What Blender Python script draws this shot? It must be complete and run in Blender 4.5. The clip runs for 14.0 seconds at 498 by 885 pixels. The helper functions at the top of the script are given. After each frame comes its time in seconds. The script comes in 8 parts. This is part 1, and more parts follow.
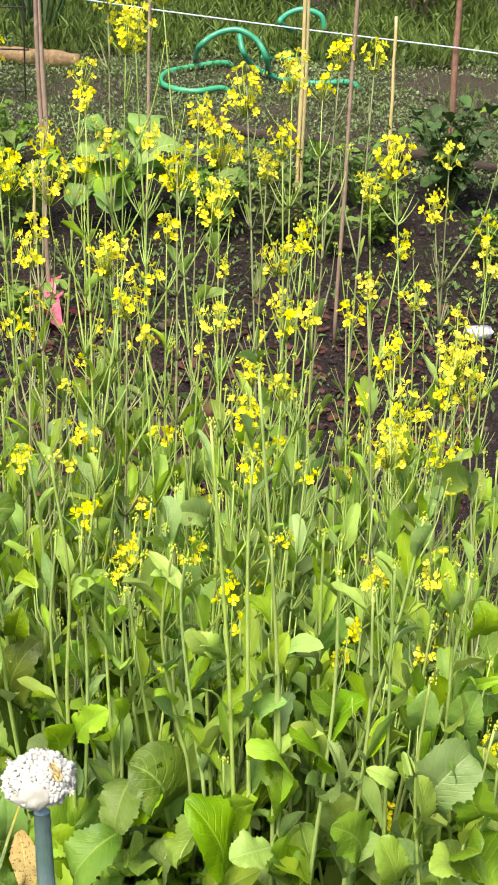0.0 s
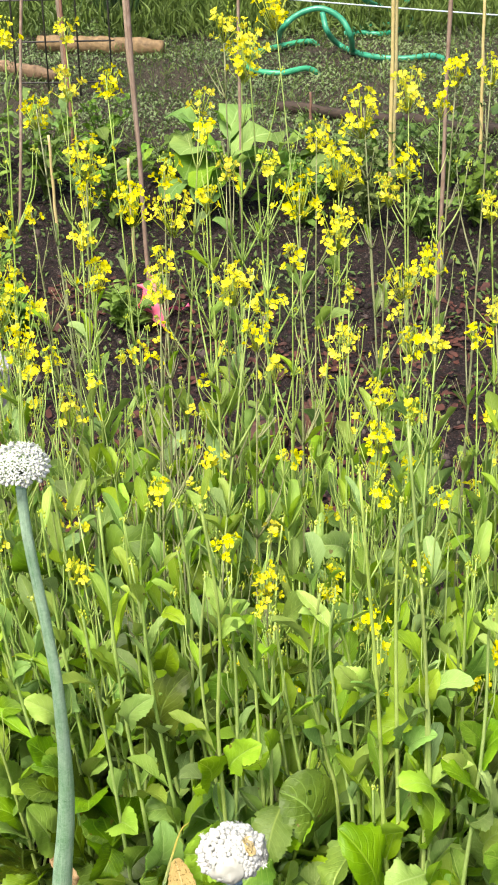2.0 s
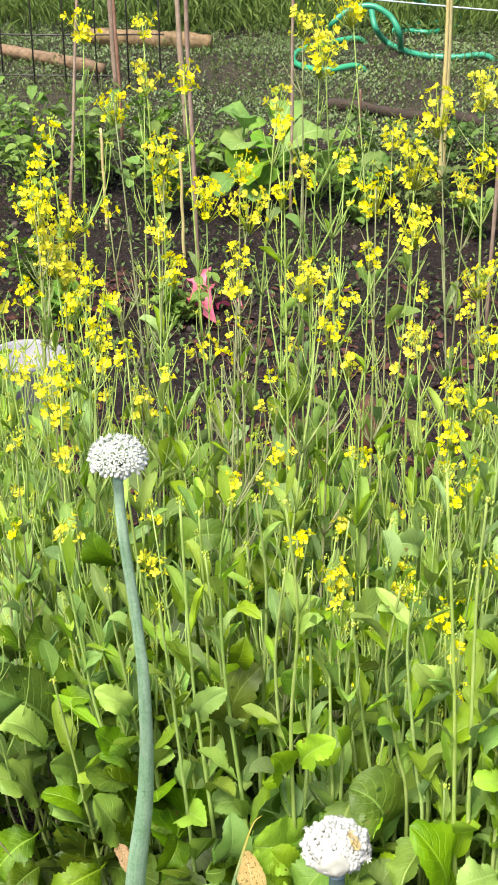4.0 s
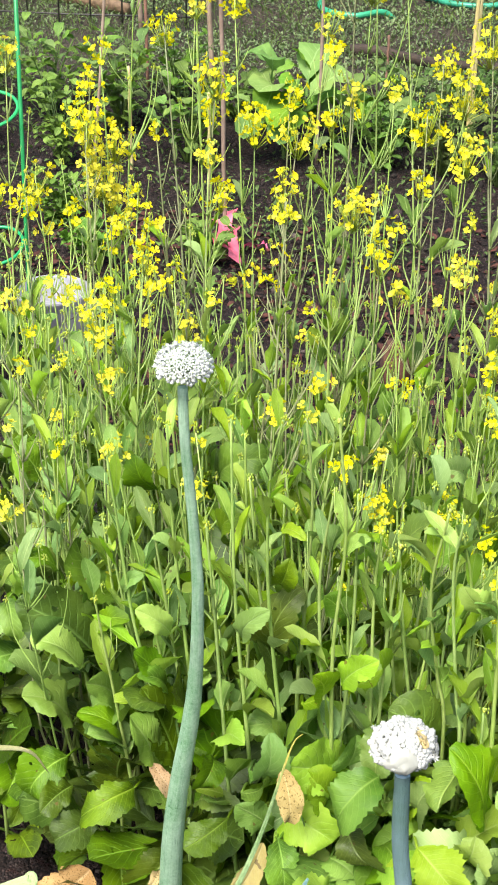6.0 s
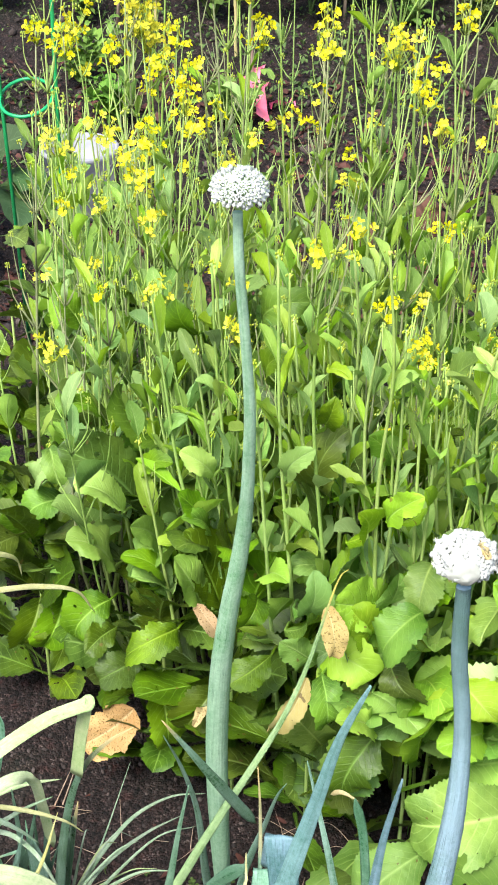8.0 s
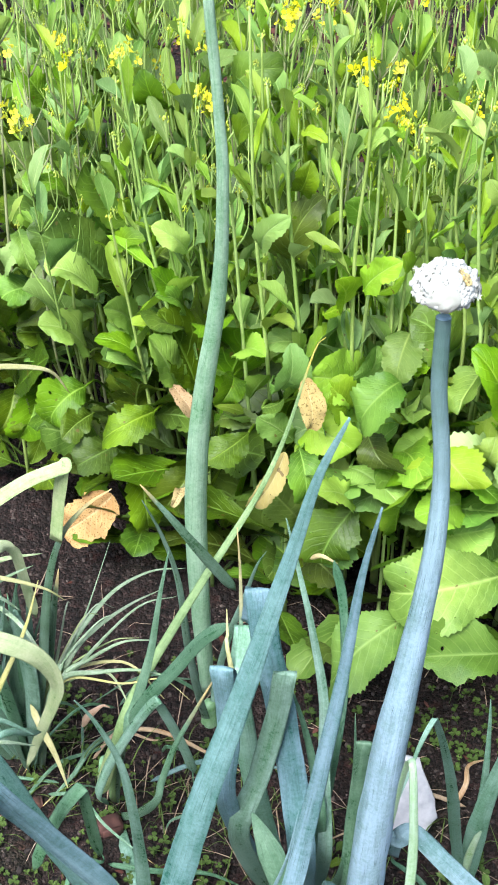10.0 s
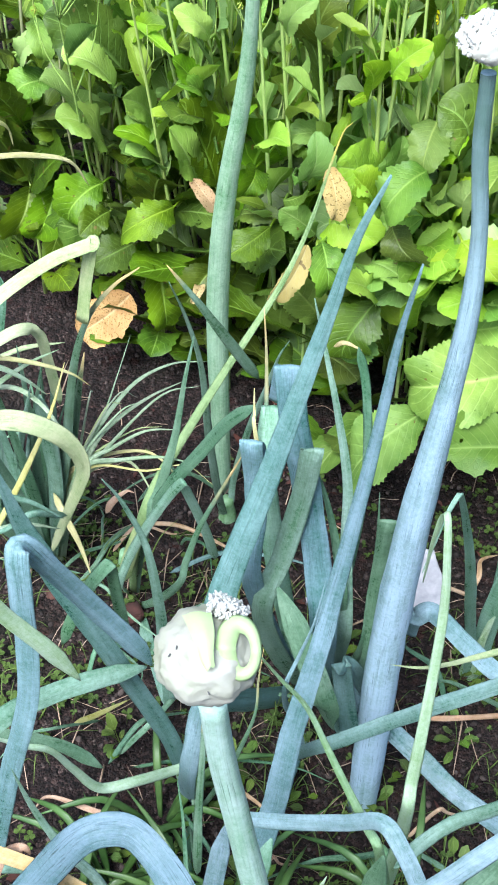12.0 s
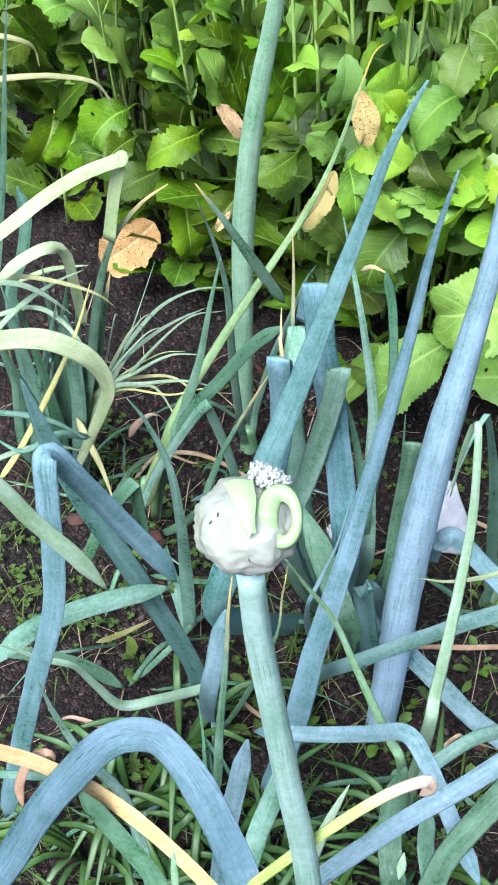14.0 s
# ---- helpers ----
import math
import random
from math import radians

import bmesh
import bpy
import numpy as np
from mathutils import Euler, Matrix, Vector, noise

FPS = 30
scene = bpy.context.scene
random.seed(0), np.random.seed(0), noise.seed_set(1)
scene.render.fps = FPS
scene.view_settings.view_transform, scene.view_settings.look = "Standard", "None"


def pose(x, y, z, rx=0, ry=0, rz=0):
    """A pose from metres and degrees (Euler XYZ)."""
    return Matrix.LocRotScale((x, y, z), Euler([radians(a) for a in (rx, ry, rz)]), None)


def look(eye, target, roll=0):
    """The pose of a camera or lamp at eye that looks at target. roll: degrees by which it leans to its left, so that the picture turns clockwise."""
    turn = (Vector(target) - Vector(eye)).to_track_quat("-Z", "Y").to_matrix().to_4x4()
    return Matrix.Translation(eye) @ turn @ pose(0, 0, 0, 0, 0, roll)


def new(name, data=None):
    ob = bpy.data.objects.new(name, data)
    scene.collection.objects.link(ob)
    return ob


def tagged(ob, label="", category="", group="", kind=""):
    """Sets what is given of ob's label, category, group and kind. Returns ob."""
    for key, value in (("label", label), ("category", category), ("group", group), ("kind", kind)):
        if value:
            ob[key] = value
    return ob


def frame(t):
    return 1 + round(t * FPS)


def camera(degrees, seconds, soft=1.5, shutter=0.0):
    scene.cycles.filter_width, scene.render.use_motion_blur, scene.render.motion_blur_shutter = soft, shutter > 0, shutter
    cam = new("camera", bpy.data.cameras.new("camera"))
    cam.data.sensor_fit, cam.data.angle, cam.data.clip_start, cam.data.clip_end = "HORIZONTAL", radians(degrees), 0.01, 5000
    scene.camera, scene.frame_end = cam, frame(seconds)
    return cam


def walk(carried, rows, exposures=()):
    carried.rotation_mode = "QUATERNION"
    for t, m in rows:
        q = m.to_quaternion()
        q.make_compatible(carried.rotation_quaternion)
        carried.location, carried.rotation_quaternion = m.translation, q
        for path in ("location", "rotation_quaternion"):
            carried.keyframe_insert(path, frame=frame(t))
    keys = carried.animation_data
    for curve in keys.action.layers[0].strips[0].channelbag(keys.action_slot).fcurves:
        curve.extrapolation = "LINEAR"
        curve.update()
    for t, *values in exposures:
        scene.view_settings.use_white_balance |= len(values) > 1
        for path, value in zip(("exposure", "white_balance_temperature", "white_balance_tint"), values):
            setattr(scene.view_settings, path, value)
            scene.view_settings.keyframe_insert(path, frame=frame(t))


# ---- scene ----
# A vegetable garden: flowering mustard greens behind a bed of onions gone to seed.
cam = camera(20.7, 14.0, soft=1.9)
PATH = [
    (0, 0.218, 0.142, 1.507, 65.482, -1.808, 3.33),
    (0.5, 0.206, 0.14, 1.516, 64.918, -0.506, 4.056),
    (1, 0.191, 0.149, 1.551, 64.323, 0.639, 4.459),
    (1.5, 0.176, 0.15, 1.574, 63.991, 1.225, 5.02),
    (2, 0.157, 0.15, 1.586, 63.936, 1.418, 5.651),
    (2.5, 0.138, 0.152, 1.591, 64.006, 1.48, 6.296),
    (3, 0.123, 0.149, 1.594, 64.041, 1.38, 6.707),
    (5.5, 0.068, 0.118, 1.569, 62.575, -0.31, 7.74),
    (6, 0.054, 0.112, 1.558, 61.952, -0.516, 7.996),
    (6.5, 0.044, 0.11, 1.547, 61.145, -0.542, 8.249),
    (7, 0.037, 0.104, 1.54, 60.183, -0.501, 8.424),
    (7.5, 0.028, 0.099, 1.533, 58.685, -0.274, 8.503),
    (8, 0.026, 0.086, 1.522, 56.811, -0.057, 8.544),
    (8.5, 0.032, 0.077, 1.497, 54.76, 0.173, 8.346),
    (11, 0.019, 0.047, 1.442, 46.49, -0.169, 6.661),
    (11.5, 0.008, 0.032, 1.431, 44.66, -0.247, 6.823),
    (12, 0.007, 0.022, 1.418, 43.021, -0.29, 7.421),
    (12.5, 0.018, 0.019, 1.409, 41.49, -0.313, 8.276),
    (13, 0.013, 0.014, 1.399, 40.425, -0.244, 9.11),
    (13.5, 0.006, 0.011, 1.396, 40.109, -0.155, 9.324),
    (14, 0, 0, 1.396, 41.032, -0.383, 8.44),
]
walk(cam, [(t, pose(*p)) for t, *p in PATH], exposures=((0, 1.02, 6930, 11), (3, 1.04, 6690, 10), (6.5, 1.10, 6300, 9), (8.5, 1.25, 6050, 8), (11, 1.27, 5700, 9), (12.2, 1.27, 5600, 9), (14, 1.19, 5450, 9)))

# ---- world and sun ----
SUN_AZ, SUN_EL = radians(200), radians(58)
world = bpy.data.worlds.new("sky")
scene.world = world
world.use_nodes = True
wn = world.node_tree
sky = wn.nodes.new("ShaderNodeTexSky")
sky.sky_type, sky.sun_disc = "NISHITA", False
sky.sun_elevation, sky.sun_rotation = SUN_EL, SUN_AZ
sky.air_density, sky.dust_density, sky.ozone_density = 1.0, 4.0, 1.0
wn.nodes["Background"].inputs["Strength"].default_value = 0.106
wn.links.new(sky.outputs["Color"], wn.nodes["Background"].inputs["Color"])
sun_data = bpy.data.lights.new("sun", "SUN")
sun_data.energy, sun_data.angle, sun_data.color = 3.35, radians(26), (1.0, 0.97, 0.90)
sun = new("sun", sun_data)
sun_dir = Vector((math.sin(SUN_AZ) * math.cos(SUN_EL), math.cos(SUN_AZ) * math.cos(SUN_EL), math.sin(SUN_EL)))
sun.matrix_world = look(sun_dir * 20, (0, 0, 0))


# ---- materials ----
class Mat:
    """A small wrapper that keeps node code short."""

    def __init__(self, name):
        self.m = bpy.data.materials.new(name)
        self.m.use_nodes = True
        self.t = self.m.node_tree
        self.b = self.t.nodes["Principled BSDF"]
        self.out = self.t.nodes["Material Output"]

    def node(self, kind, **inputs):
        n = self.t.nodes.new(kind)
        for k, v in inputs.items():
            self.put(n.inputs[k.replace("_", " ")], v)
        return n

    def put(self, socket, v):
        if isinstance(v, bpy.types.NodeSocket):
            self.t.links.new(v, socket)
        else:
            socket.default_value = v

    def math(self, op, a, b=0.0, clamp=False):
        n = self.t.nodes.new("ShaderNodeMath")
        n.operation, n.use_clamp = op, clamp
        self.put(n.inputs[0], a)
        self.put(n.inputs[1], b)
        return n.outputs[0]

    def noise(self, vec, scale, detail=4.0, rough=0.55):
        n = self.node("ShaderNodeTexNoise", Scale=scale, Detail=detail, Roughness=rough)
        self.put(n.inputs["Vector"], vec)
        return n.outputs["Fac"]

    def ramp(self, fac, stops):
        n = self.t.nodes.new("ShaderNodeValToRGB")
        e = n.color_ramp.elements
        while len(e) < len(stops):
            e.new(0.5)
        for el, (p, c) in zip(e, stops):
            el.position, el.color = p, (*c, 1)
        self.put(n.inputs[0], fac)
        return n.outputs["Color"]

    def mix(self, fac, a, b, mode="MIX"):
        n = self.t.nodes.new("ShaderNodeMix")
        n.data_type, n.blend_type = "RGBA", mode
        self.put(n.inputs["Factor"], fac)
        self.put(n.inputs[6], a if isinstance(a, bpy.types.NodeSocket) else (*a, 1))
        self.put(n.inputs[7], b if isinstance(b, bpy.types.NodeSocket) else (*b, 1))
        return n.outputs[2]

    def vary(self, colour, hue=0.03, sat=0.2, val=0.35):
        """Shifts a colour from object to object."""
        r = self.node("ShaderNodeObjectInfo").outputs["Random"]
        r2 = self.math("FRACT", self.math("MULTIPLY", r, 7.31))
        r3 = self.math("FRACT", self.math("MULTIPLY", r, 13.77))
        h = self.t.nodes.new("ShaderNodeHueSaturation")
        self.put(h.inputs["Hue"], self.math("ADD", 0.5 - hue / 2, self.math("MULTIPLY", r, hue)))
        self.put(h.inputs["Saturation"], self.math("ADD", 1 - sat / 2, self.math("MULTIPLY", r2, sat)))
        self.put(h.inputs["Value"], self.math("ADD", 1 - val / 2, self.math("MULTIPLY", r3, val)))
        self.put(h.inputs["Color"], colour)
        return h.outputs["Color"]

    def bump(self, height, strength=0.4, dist=0.002):
        n = self.node("ShaderNodeBump", Strength=strength, Distance=dist)
        self.put(n.inputs["Height"], height)
        self.put(self.b.inputs["Normal"], n.outputs[0])
        return n.outputs[0]

    def thin(self, colour, share=0.3):
        """Lets light through, as a leaf or a petal does."""
        tr = self.node("ShaderNodeBsdfTranslucent")
        self.put(tr.inputs["Color"], colour)
        mx = self.node("ShaderNodeMixShader")
        mx.inputs[0].default_value = share
        self.t.links.new(self.b.outputs[0], mx.inputs[1])
        self.t.links.new(tr.outputs[0], mx.inputs[2])
        self.t.links.new(mx.outputs[0], self.out.inputs["Surface"])


def obj_coord(m):
    return m.node("ShaderNodeTexCoord").outputs["Object"]


def uv_parts(m):
    s = m.node("ShaderNodeSeparateXYZ")
    m.t.links.new(m.node("ShaderNodeTexCoord").outputs["UV"], s.inputs[0])
    return s.outputs[0], s.outputs[1]


def leaf_material(name, dark, light, vein, share=0.3, rough=0.42, specks=0.765, holes=0.0):
    """A leaf with a pale midrib that tapers, side veins, a fine net, stains and, where holes > 0, places eaten through."""
    m = Mat(name)
    u, v = uv_parts(m)
    au = m.math("ABSOLUTE", m.math("SUBTRACT", u, 0.5))
    co = obj_coord(m)
    wob = m.math("MULTIPLY", m.noise(co, 40.0, 2.0), 0.03)
    mid = m.math("SUBTRACT", 1.0, m.math("MULTIPLY", au, m.math("ADD", 13.0, m.math("MULTIPLY", v, 26.0))), True)
    side = m.math("SINE", m.math("MULTIPLY", m.math("ADD", m.math("SUBTRACT", v, m.math("MULTIPLY", au, 0.55)), wob), 62.0))
    side = m.math("MULTIPLY", m.math("SUBTRACT", side, 0.86, True), 6.0, True)
    side = m.math("MULTIPLY", side, m.math("SUBTRACT", 1.0, m.math("MULTIPLY", au, 1.5), True))
    vo = m.t.nodes.new("ShaderNodeTexVoronoi")
    vo.feature = "DISTANCE_TO_EDGE"
    m.put(vo.inputs["Scale"], 170.0)
    m.put(vo.inputs["Vector"], co)
    net = m.math("SUBTRACT", 1.0, m.math("MULTIPLY", vo.outputs["Distance"], 9.0), True)
    big = m.noise(co, 16.0, 4.0)
    base = m.ramp(big, ((0.34, dark), (0.66, light)))
    base = m.mix(m.math("MULTIPLY", net, 0.07), base, vein)
    veins = m.math("MAXIMUM", m.math("MULTIPLY", side, 0.50), m.math("MULTIPLY", mid, 0.85))
    col = m.mix(veins, base, vein)
    spots = m.math("GREATER_THAN", m.noise(co, 75.0 if specks > 0.7 else 380.0, 1.0), specks)
    col = m.mix(m.math("MULTIPLY", spots, 0.8), col, (0.14, 0.09, 0.025))
    yellow = m.math("MULTIPLY", m.math("SUBTRACT", m.noise(co, 11.0, 3.0), 0.62, True), 5.0, True)
    col = m.mix(m.math("MULTIPLY", yellow, 0.2), col, (0.36, 0.38, 0.03))
    col = m.vary(col, 0.03, 0.25, 0.6)
    m.put(m.b.inputs["Base Color"], col)
    m.put(m.b.inputs["Roughness"], m.math("ADD", rough + 0.02, m.math("MULTIPLY", big, 0.2)))
    m.b.inputs["Specular IOR Level"].default_value = 0.45
    m.bump(m.math("SUBTRACT", m.math("MULTIPLY", m.noise(co, 90.0, 4.0), 0.7), m.math("ADD", veins, m.math("MULTIPLY", net, 0.12))), 0.6, 0.002)
    m.thin(m.mix(0.2, col, light), share)
    if holes:
        gate = m.math("GREATER_THAN", m.noise(co, 9.0, 2.0), 0.54)
        bite = m.math("MULTIPLY", gate, m.math("GREATER_THAN", m.noise(co, 95.0, 1.0, 0.4), 1.0 - holes))
        clear = m.node("ShaderNodeBsdfTransparent")
        mx = m.node("ShaderNodeMixShader")
        m.put(mx.inputs[0], bite)
        m.t.links.new(m.out.inputs["Surface"].links[0].from_socket, mx.inputs[1])
        m.t.links.new(clear.outputs[0], mx.inputs[2])
        m.t.links.new(mx.outputs[0], m.out.inputs["Surface"])
    return m.m


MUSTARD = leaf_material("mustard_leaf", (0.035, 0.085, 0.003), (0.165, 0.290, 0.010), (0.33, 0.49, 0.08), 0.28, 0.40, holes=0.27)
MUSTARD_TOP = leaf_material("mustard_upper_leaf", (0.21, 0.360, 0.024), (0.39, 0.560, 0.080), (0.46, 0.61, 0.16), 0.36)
# Old olive leaves, darkened further: the shade deep in the foliage is in the colour.
MUSTARD_DEEP = leaf_material("mustard_old_shaded_leaf", (0.029, 0.058, 0.002), (0.102, 0.165, 0.004), (0.23, 0.35, 0.06), 0.22, 0.38, holes=0.30)
MUSTARD_GREY = leaf_material("mustard_grey_leaf", (0.145, 0.27, 0.045), (0.30, 0.45, 0.13), (0.46, 0.60, 0.22), 0.30, 0.42)
MUSTARD_BROAD = leaf_material("mustard_broad_leaf", (0.075, 0.17, 0.020), (0.20, 0.34, 0.055), (0.36, 0.52, 0.14), 0.30, 0.42, holes=0.25)
MUSTARD_LIGHT = leaf_material("mustard_young_leaf", (0.10, 0.22, 0.012), (0.26, 0.43, 0.045), (0.41, 0.58, 0.10), 0.36, 0.38)
YELLOWED = leaf_material("yellowed_leaf", (0.34, 0.21, 0.085), (0.54, 0.39, 0.18), (0.60, 0.47, 0.26), 0.2, 0.65, 0.62)
BACK_LEAF = leaf_material("garden_leaf", (0.06, 0.135, 0.012), (0.17, 0.29, 0.045), (0.26, 0.37, 0.11), 0.3, 0.5)
DARK_LEAF = leaf_material("dark_leaf", (0.022, 0.055, 0.012), (0.06, 0.12, 0.028), (0.10, 0.17, 0.06), 0.2, 0.6)
LETTUCE = leaf_material("chard_leaf", (0.09, 0.20, 0.016), (0.19, 0.33, 0.045), (0.32, 0.46, 0.13), 0.3, 0.5)
CLOVER = leaf_material("clover_leaf", (0.035, 0.075, 0.010), (0.09, 0.16, 0.030), (0.14, 0.21, 0.06), 0.2, 0.65)
WEED = leaf_material("weed_leaf", (0.055, 0.105, 0.010), (0.16, 0.24, 0.040), (0.20, 0.28, 0.08), 0.25, 0.65)


def plain(name, a, b, scale=30.0, rough=0.6, bump=0.3, share=0.0, hue=0.02, dist=0.002, detail=5.0):
    m = Mat(name)
    co = obj_coord(m)
    n = m.noise(co, scale, detail)
    n2 = m.noise(co, scale * 0.17, 3.0)
    col = m.ramp(m.math("ADD", m.math("MULTIPLY", n, 0.6), m.math("MULTIPLY", n2, 0.4)), ((0.32, a), (0.66, b)))
    col = m.vary(col, hue, 0.12, 0.25)
    m.put(m.b.inputs["Base Color"], col)
    m.put(m.b.inputs["Roughness"], m.math("ADD", rough - 0.1, m.math("MULTIPLY", n, 0.2)))
    m.bump(n, bump, dist)
    if share:
        m.thin(col, share)
    return m.m


GRASS = plain("grass_blade", (0.045, 0.09, 0.010), (0.14, 0.21, 0.040), 30.0, 0.6, 0.2, 0.15)
STEM = plain("mustard_stem", (0.28, 0.42, 0.085), (0.46, 0.59, 0.18), 60.0, 0.5, 0.2, 0.12)
STEM_PALE = plain("mustard_ripe_stem", (0.20, 0.22, 0.10), (0.38, 0.40, 0.20), 60.0, 0.55, 0.2, 0.1)
PETAL = plain("yellow_petal", (0.92, 0.80, 0.006), (0.98, 0.93, 0.03), 90.0, 0.5, 0.1, 0.42, 0.012)
BUDS = plain("flower_bud", (0.26, 0.40, 0.04), (0.52, 0.56, 0.06), 90.0, 0.5, 0.2, 0.15)


def onion_material(name, leaf, wax, streak, tip=None, reach=0.2, bloom=0.5):
    """Tubular leaf: green under a patchy blue-grey bloom, lengthwise ribs, dark dashes, and a withered tip (v = 1)."""
    m = Mat(name)
    u, v = uv_parts(m)
    co = obj_coord(m)
    rand = m.math("MULTIPLY", m.node("ShaderNodeObjectInfo").outputs["Random"], 50.0)

    def along(across, length):
        comb = m.node("ShaderNodeCombineXYZ")
        m.put(comb.inputs[0], m.math("MULTIPLY", u, across))
        m.put(comb.inputs[1], m.math("MULTIPLY", v, length))
        m.put(comb.inputs[2], rand)
        return comb.outputs[0]

    lines = m.noise(along(46.0, 7.0), 1.0, 5.0, 0.7)
    grain = m.noise(co, 260.0, 4.0, 0.7)
    dash = m.math("MULTIPLY", m.math("SUBTRACT", m.noise(along(70.0, 22.0), 1.0, 3.0, 0.7), 0.56, True), 8.0, True)
    patch = m.noise(co, 24.0, 5.0, 0.65)
    broad = m.noise(along(5.0, 3.0), 1.0, 3.0)
    cover = m.math("ADD", m.math("MULTIPLY", m.math("SUBTRACT", broad, 0.5), 1.6), m.math("MULTIPLY", m.math("SUBTRACT", patch, 0.5), 1.7))
    cover = m.math("ADD", cover, m.math("MULTIPLY", m.math("SUBTRACT", grain, 0.5), 1.5))
    cover = m.math("ADD", m.math("ADD", cover, m.math("MULTIPLY", m.math("SUBTRACT", lines, 0.5), 0.9)), bloom, True)
    col = m.mix(cover, leaf, wax)
    where = m.math("MULTIPLY", m.math("SUBTRACT", m.noise(co, 30.0, 3.0), 0.40, True), 4.0, True)
    col = m.mix(m.math("MULTIPLY", m.math("MULTIPLY", dash, where), 0.95), col, streak)
    speck = m.math("MULTIPLY", m.math("SUBTRACT", m.noise(co, 430.0, 3.0, 0.65), 0.58, True), 7.0, True)
    col = m.mix(m.math("MULTIPLY", speck, 0.55), col, wax)
    blot = m.math("MULTIPLY", m.math("SUBTRACT", m.noise(co, 85.0, 4.0, 0.7), 0.60, True), 9.0, True)
    col = m.mix(m.math("MULTIPLY", blot, 0.5), col, leaf)
    col = m.vary(col, 0.02, 0.25, 0.35)
    if tip:
        edge = m.math("ADD", v, m.math("MULTIPLY", m.math("SUBTRACT", patch, 0.5), 0.25))
        col = m.mix(m.math("MULTIPLY", m.math("SUBTRACT", edge, 1 - reach, True), 7.0 if reach < 0.3 or reach == 0.4 else 3.2, True), col, tip)
    m.put(m.b.inputs["Base Color"], col)
    m.put(m.b.inputs["Roughness"], m.math("ADD", 0.27, m.math("MULTIPLY", cover, 0.22)))
    m.b.inputs["Specular IOR Level"].default_value = 0.45
    m.bump(m.math("ADD", m.math("MULTIPLY", lines, 1.4), m.math("MULTIPLY", dash, -0.5)), 0.55, 0.0016)
    return m.m


ONION = {
    "blue": onion_material("onion_leaf_waxy", (0.060, 0.145, 0.125), (0.210, 0.315, 0.365), (0.022, 0.060, 0.055), bloom=0.54),
    # dusk: darker copy of blue, with the near arching leaf's shade in its colour.
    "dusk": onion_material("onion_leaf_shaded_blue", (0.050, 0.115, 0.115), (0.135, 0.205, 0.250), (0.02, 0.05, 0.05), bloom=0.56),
    "slate": onion_material("onion_leaf_slate", (0.050, 0.125, 0.095), (0.185, 0.29, 0.285), (0.022, 0.065, 0.045), bloom=0.48),
    "green": onion_material("onion_leaf_green", (0.085, 0.185, 0.105), (0.27, 0.40, 0.325), (0.03, 0.09, 0.045), bloom=0.46),
    "dark": onion_material("onion_leaf_dark", (0.045, 0.115, 0.055), (0.15, 0.26, 0.165), (0.015, 0.055, 0.025), bloom=0.38),
    "streak": onion_material("onion_leaf_streaked", (0.13, 0.26, 0.09), (0.29, 0.43, 0.28), (0.05, 0.15, 0.02), bloom=0.5),
    "palegreen": onion_material("onion_leaf_pale_green", (0.22, 0.35, 0.16), (0.42, 0.54, 0.40), (0.12, 0.24, 0.07)),
    "pale": onion_material("onion_leaf_pale", (0.22, 0.32, 0.12), (0.44, 0.48, 0.26), (0.15, 0.25, 0.08), bloom=0.55),
    "thin": onion_material("onion_leaf_thin", (0.17, 0.28, 0.13), (0.42, 0.50, 0.36), (0.10, 0.20, 0.07)),
    "yellow": onion_material("onion_leaf_yellowing", (0.40, 0.38, 0.12), (0.56, 0.52, 0.25), (0.30, 0.34, 0.12)),
    "tan": onion_material("onion_leaf_withered", (0.50, 0.33, 0.12), (0.70, 0.54, 0.28), (0.4, 0.4, 0.18)),
    "pink": onion_material("onion_leaf_dried", (0.32, 0.19, 0.10), (0.50, 0.36, 0.25), (0.26, 0.21, 0.09)),
    "dry": onion_material("onion_leaf_dry", (0.42, 0.34, 0.14), (0.58, 0.50, 0.26), (0.35, 0.25, 0.1)),
    "tip": onion_material("onion_leaf_dry_tip", (0.07, 0.16, 0.07), (0.22, 0.34, 0.24), (0.03, 0.09, 0.03), (0.56, 0.42, 0.18), 0.16, 0.42),
    "drytip": onion_material("onion_leaf_yellow_tip", (0.085, 0.165, 0.04), (0.20, 0.30, 0.11), (0.05, 0.11, 0.03), (0.52, 0.40, 0.05), 0.12),
    "yellowpink": onion_material("onion_leaf_turning", (0.34, 0.44, 0.10), (0.52, 0.57, 0.22), (0.26, 0.36, 0.08), (0.62, 0.46, 0.34), 0.4),
}
SCAPE = onion_material("onion_stalk", (0.16, 0.30, 0.16), (0.40, 0.54, 0.39), (0.06, 0.14, 0.07), bloom=0.5)
SCAPE_BLUE = onion_material("onion_stalk_waxy", (0.16, 0.27, 0.24), (0.44, 0.585, 0.68), (0.05, 0.11, 0.10), (0.095, 0.165, 0.145), 0.31, 0.74)
SCAPE_NEAR = onion_material("onion_stalk_pale", (0.18, 0.33, 0.21), (0.45, 0.59, 0.54), (0.07, 0.16, 0.09), bloom=0.66)
FLORET = plain("onion_floret", (0.50, 0.51, 0.46), (0.64, 0.64, 0.60), 200.0, 0.55, 0.3, 0.2)
FLORET_SOFT = plain("onion_soft_floret", (0.50, 0.52, 0.46), (0.68, 0.68, 0.66), 55.0, 0.6, 0.3, 0.3)
FLORET_BUD = plain("onion_bud_floret", (0.27, 0.285, 0.20), (0.39, 0.385, 0.36), 55.0, 0.6, 0.3, 0.2)
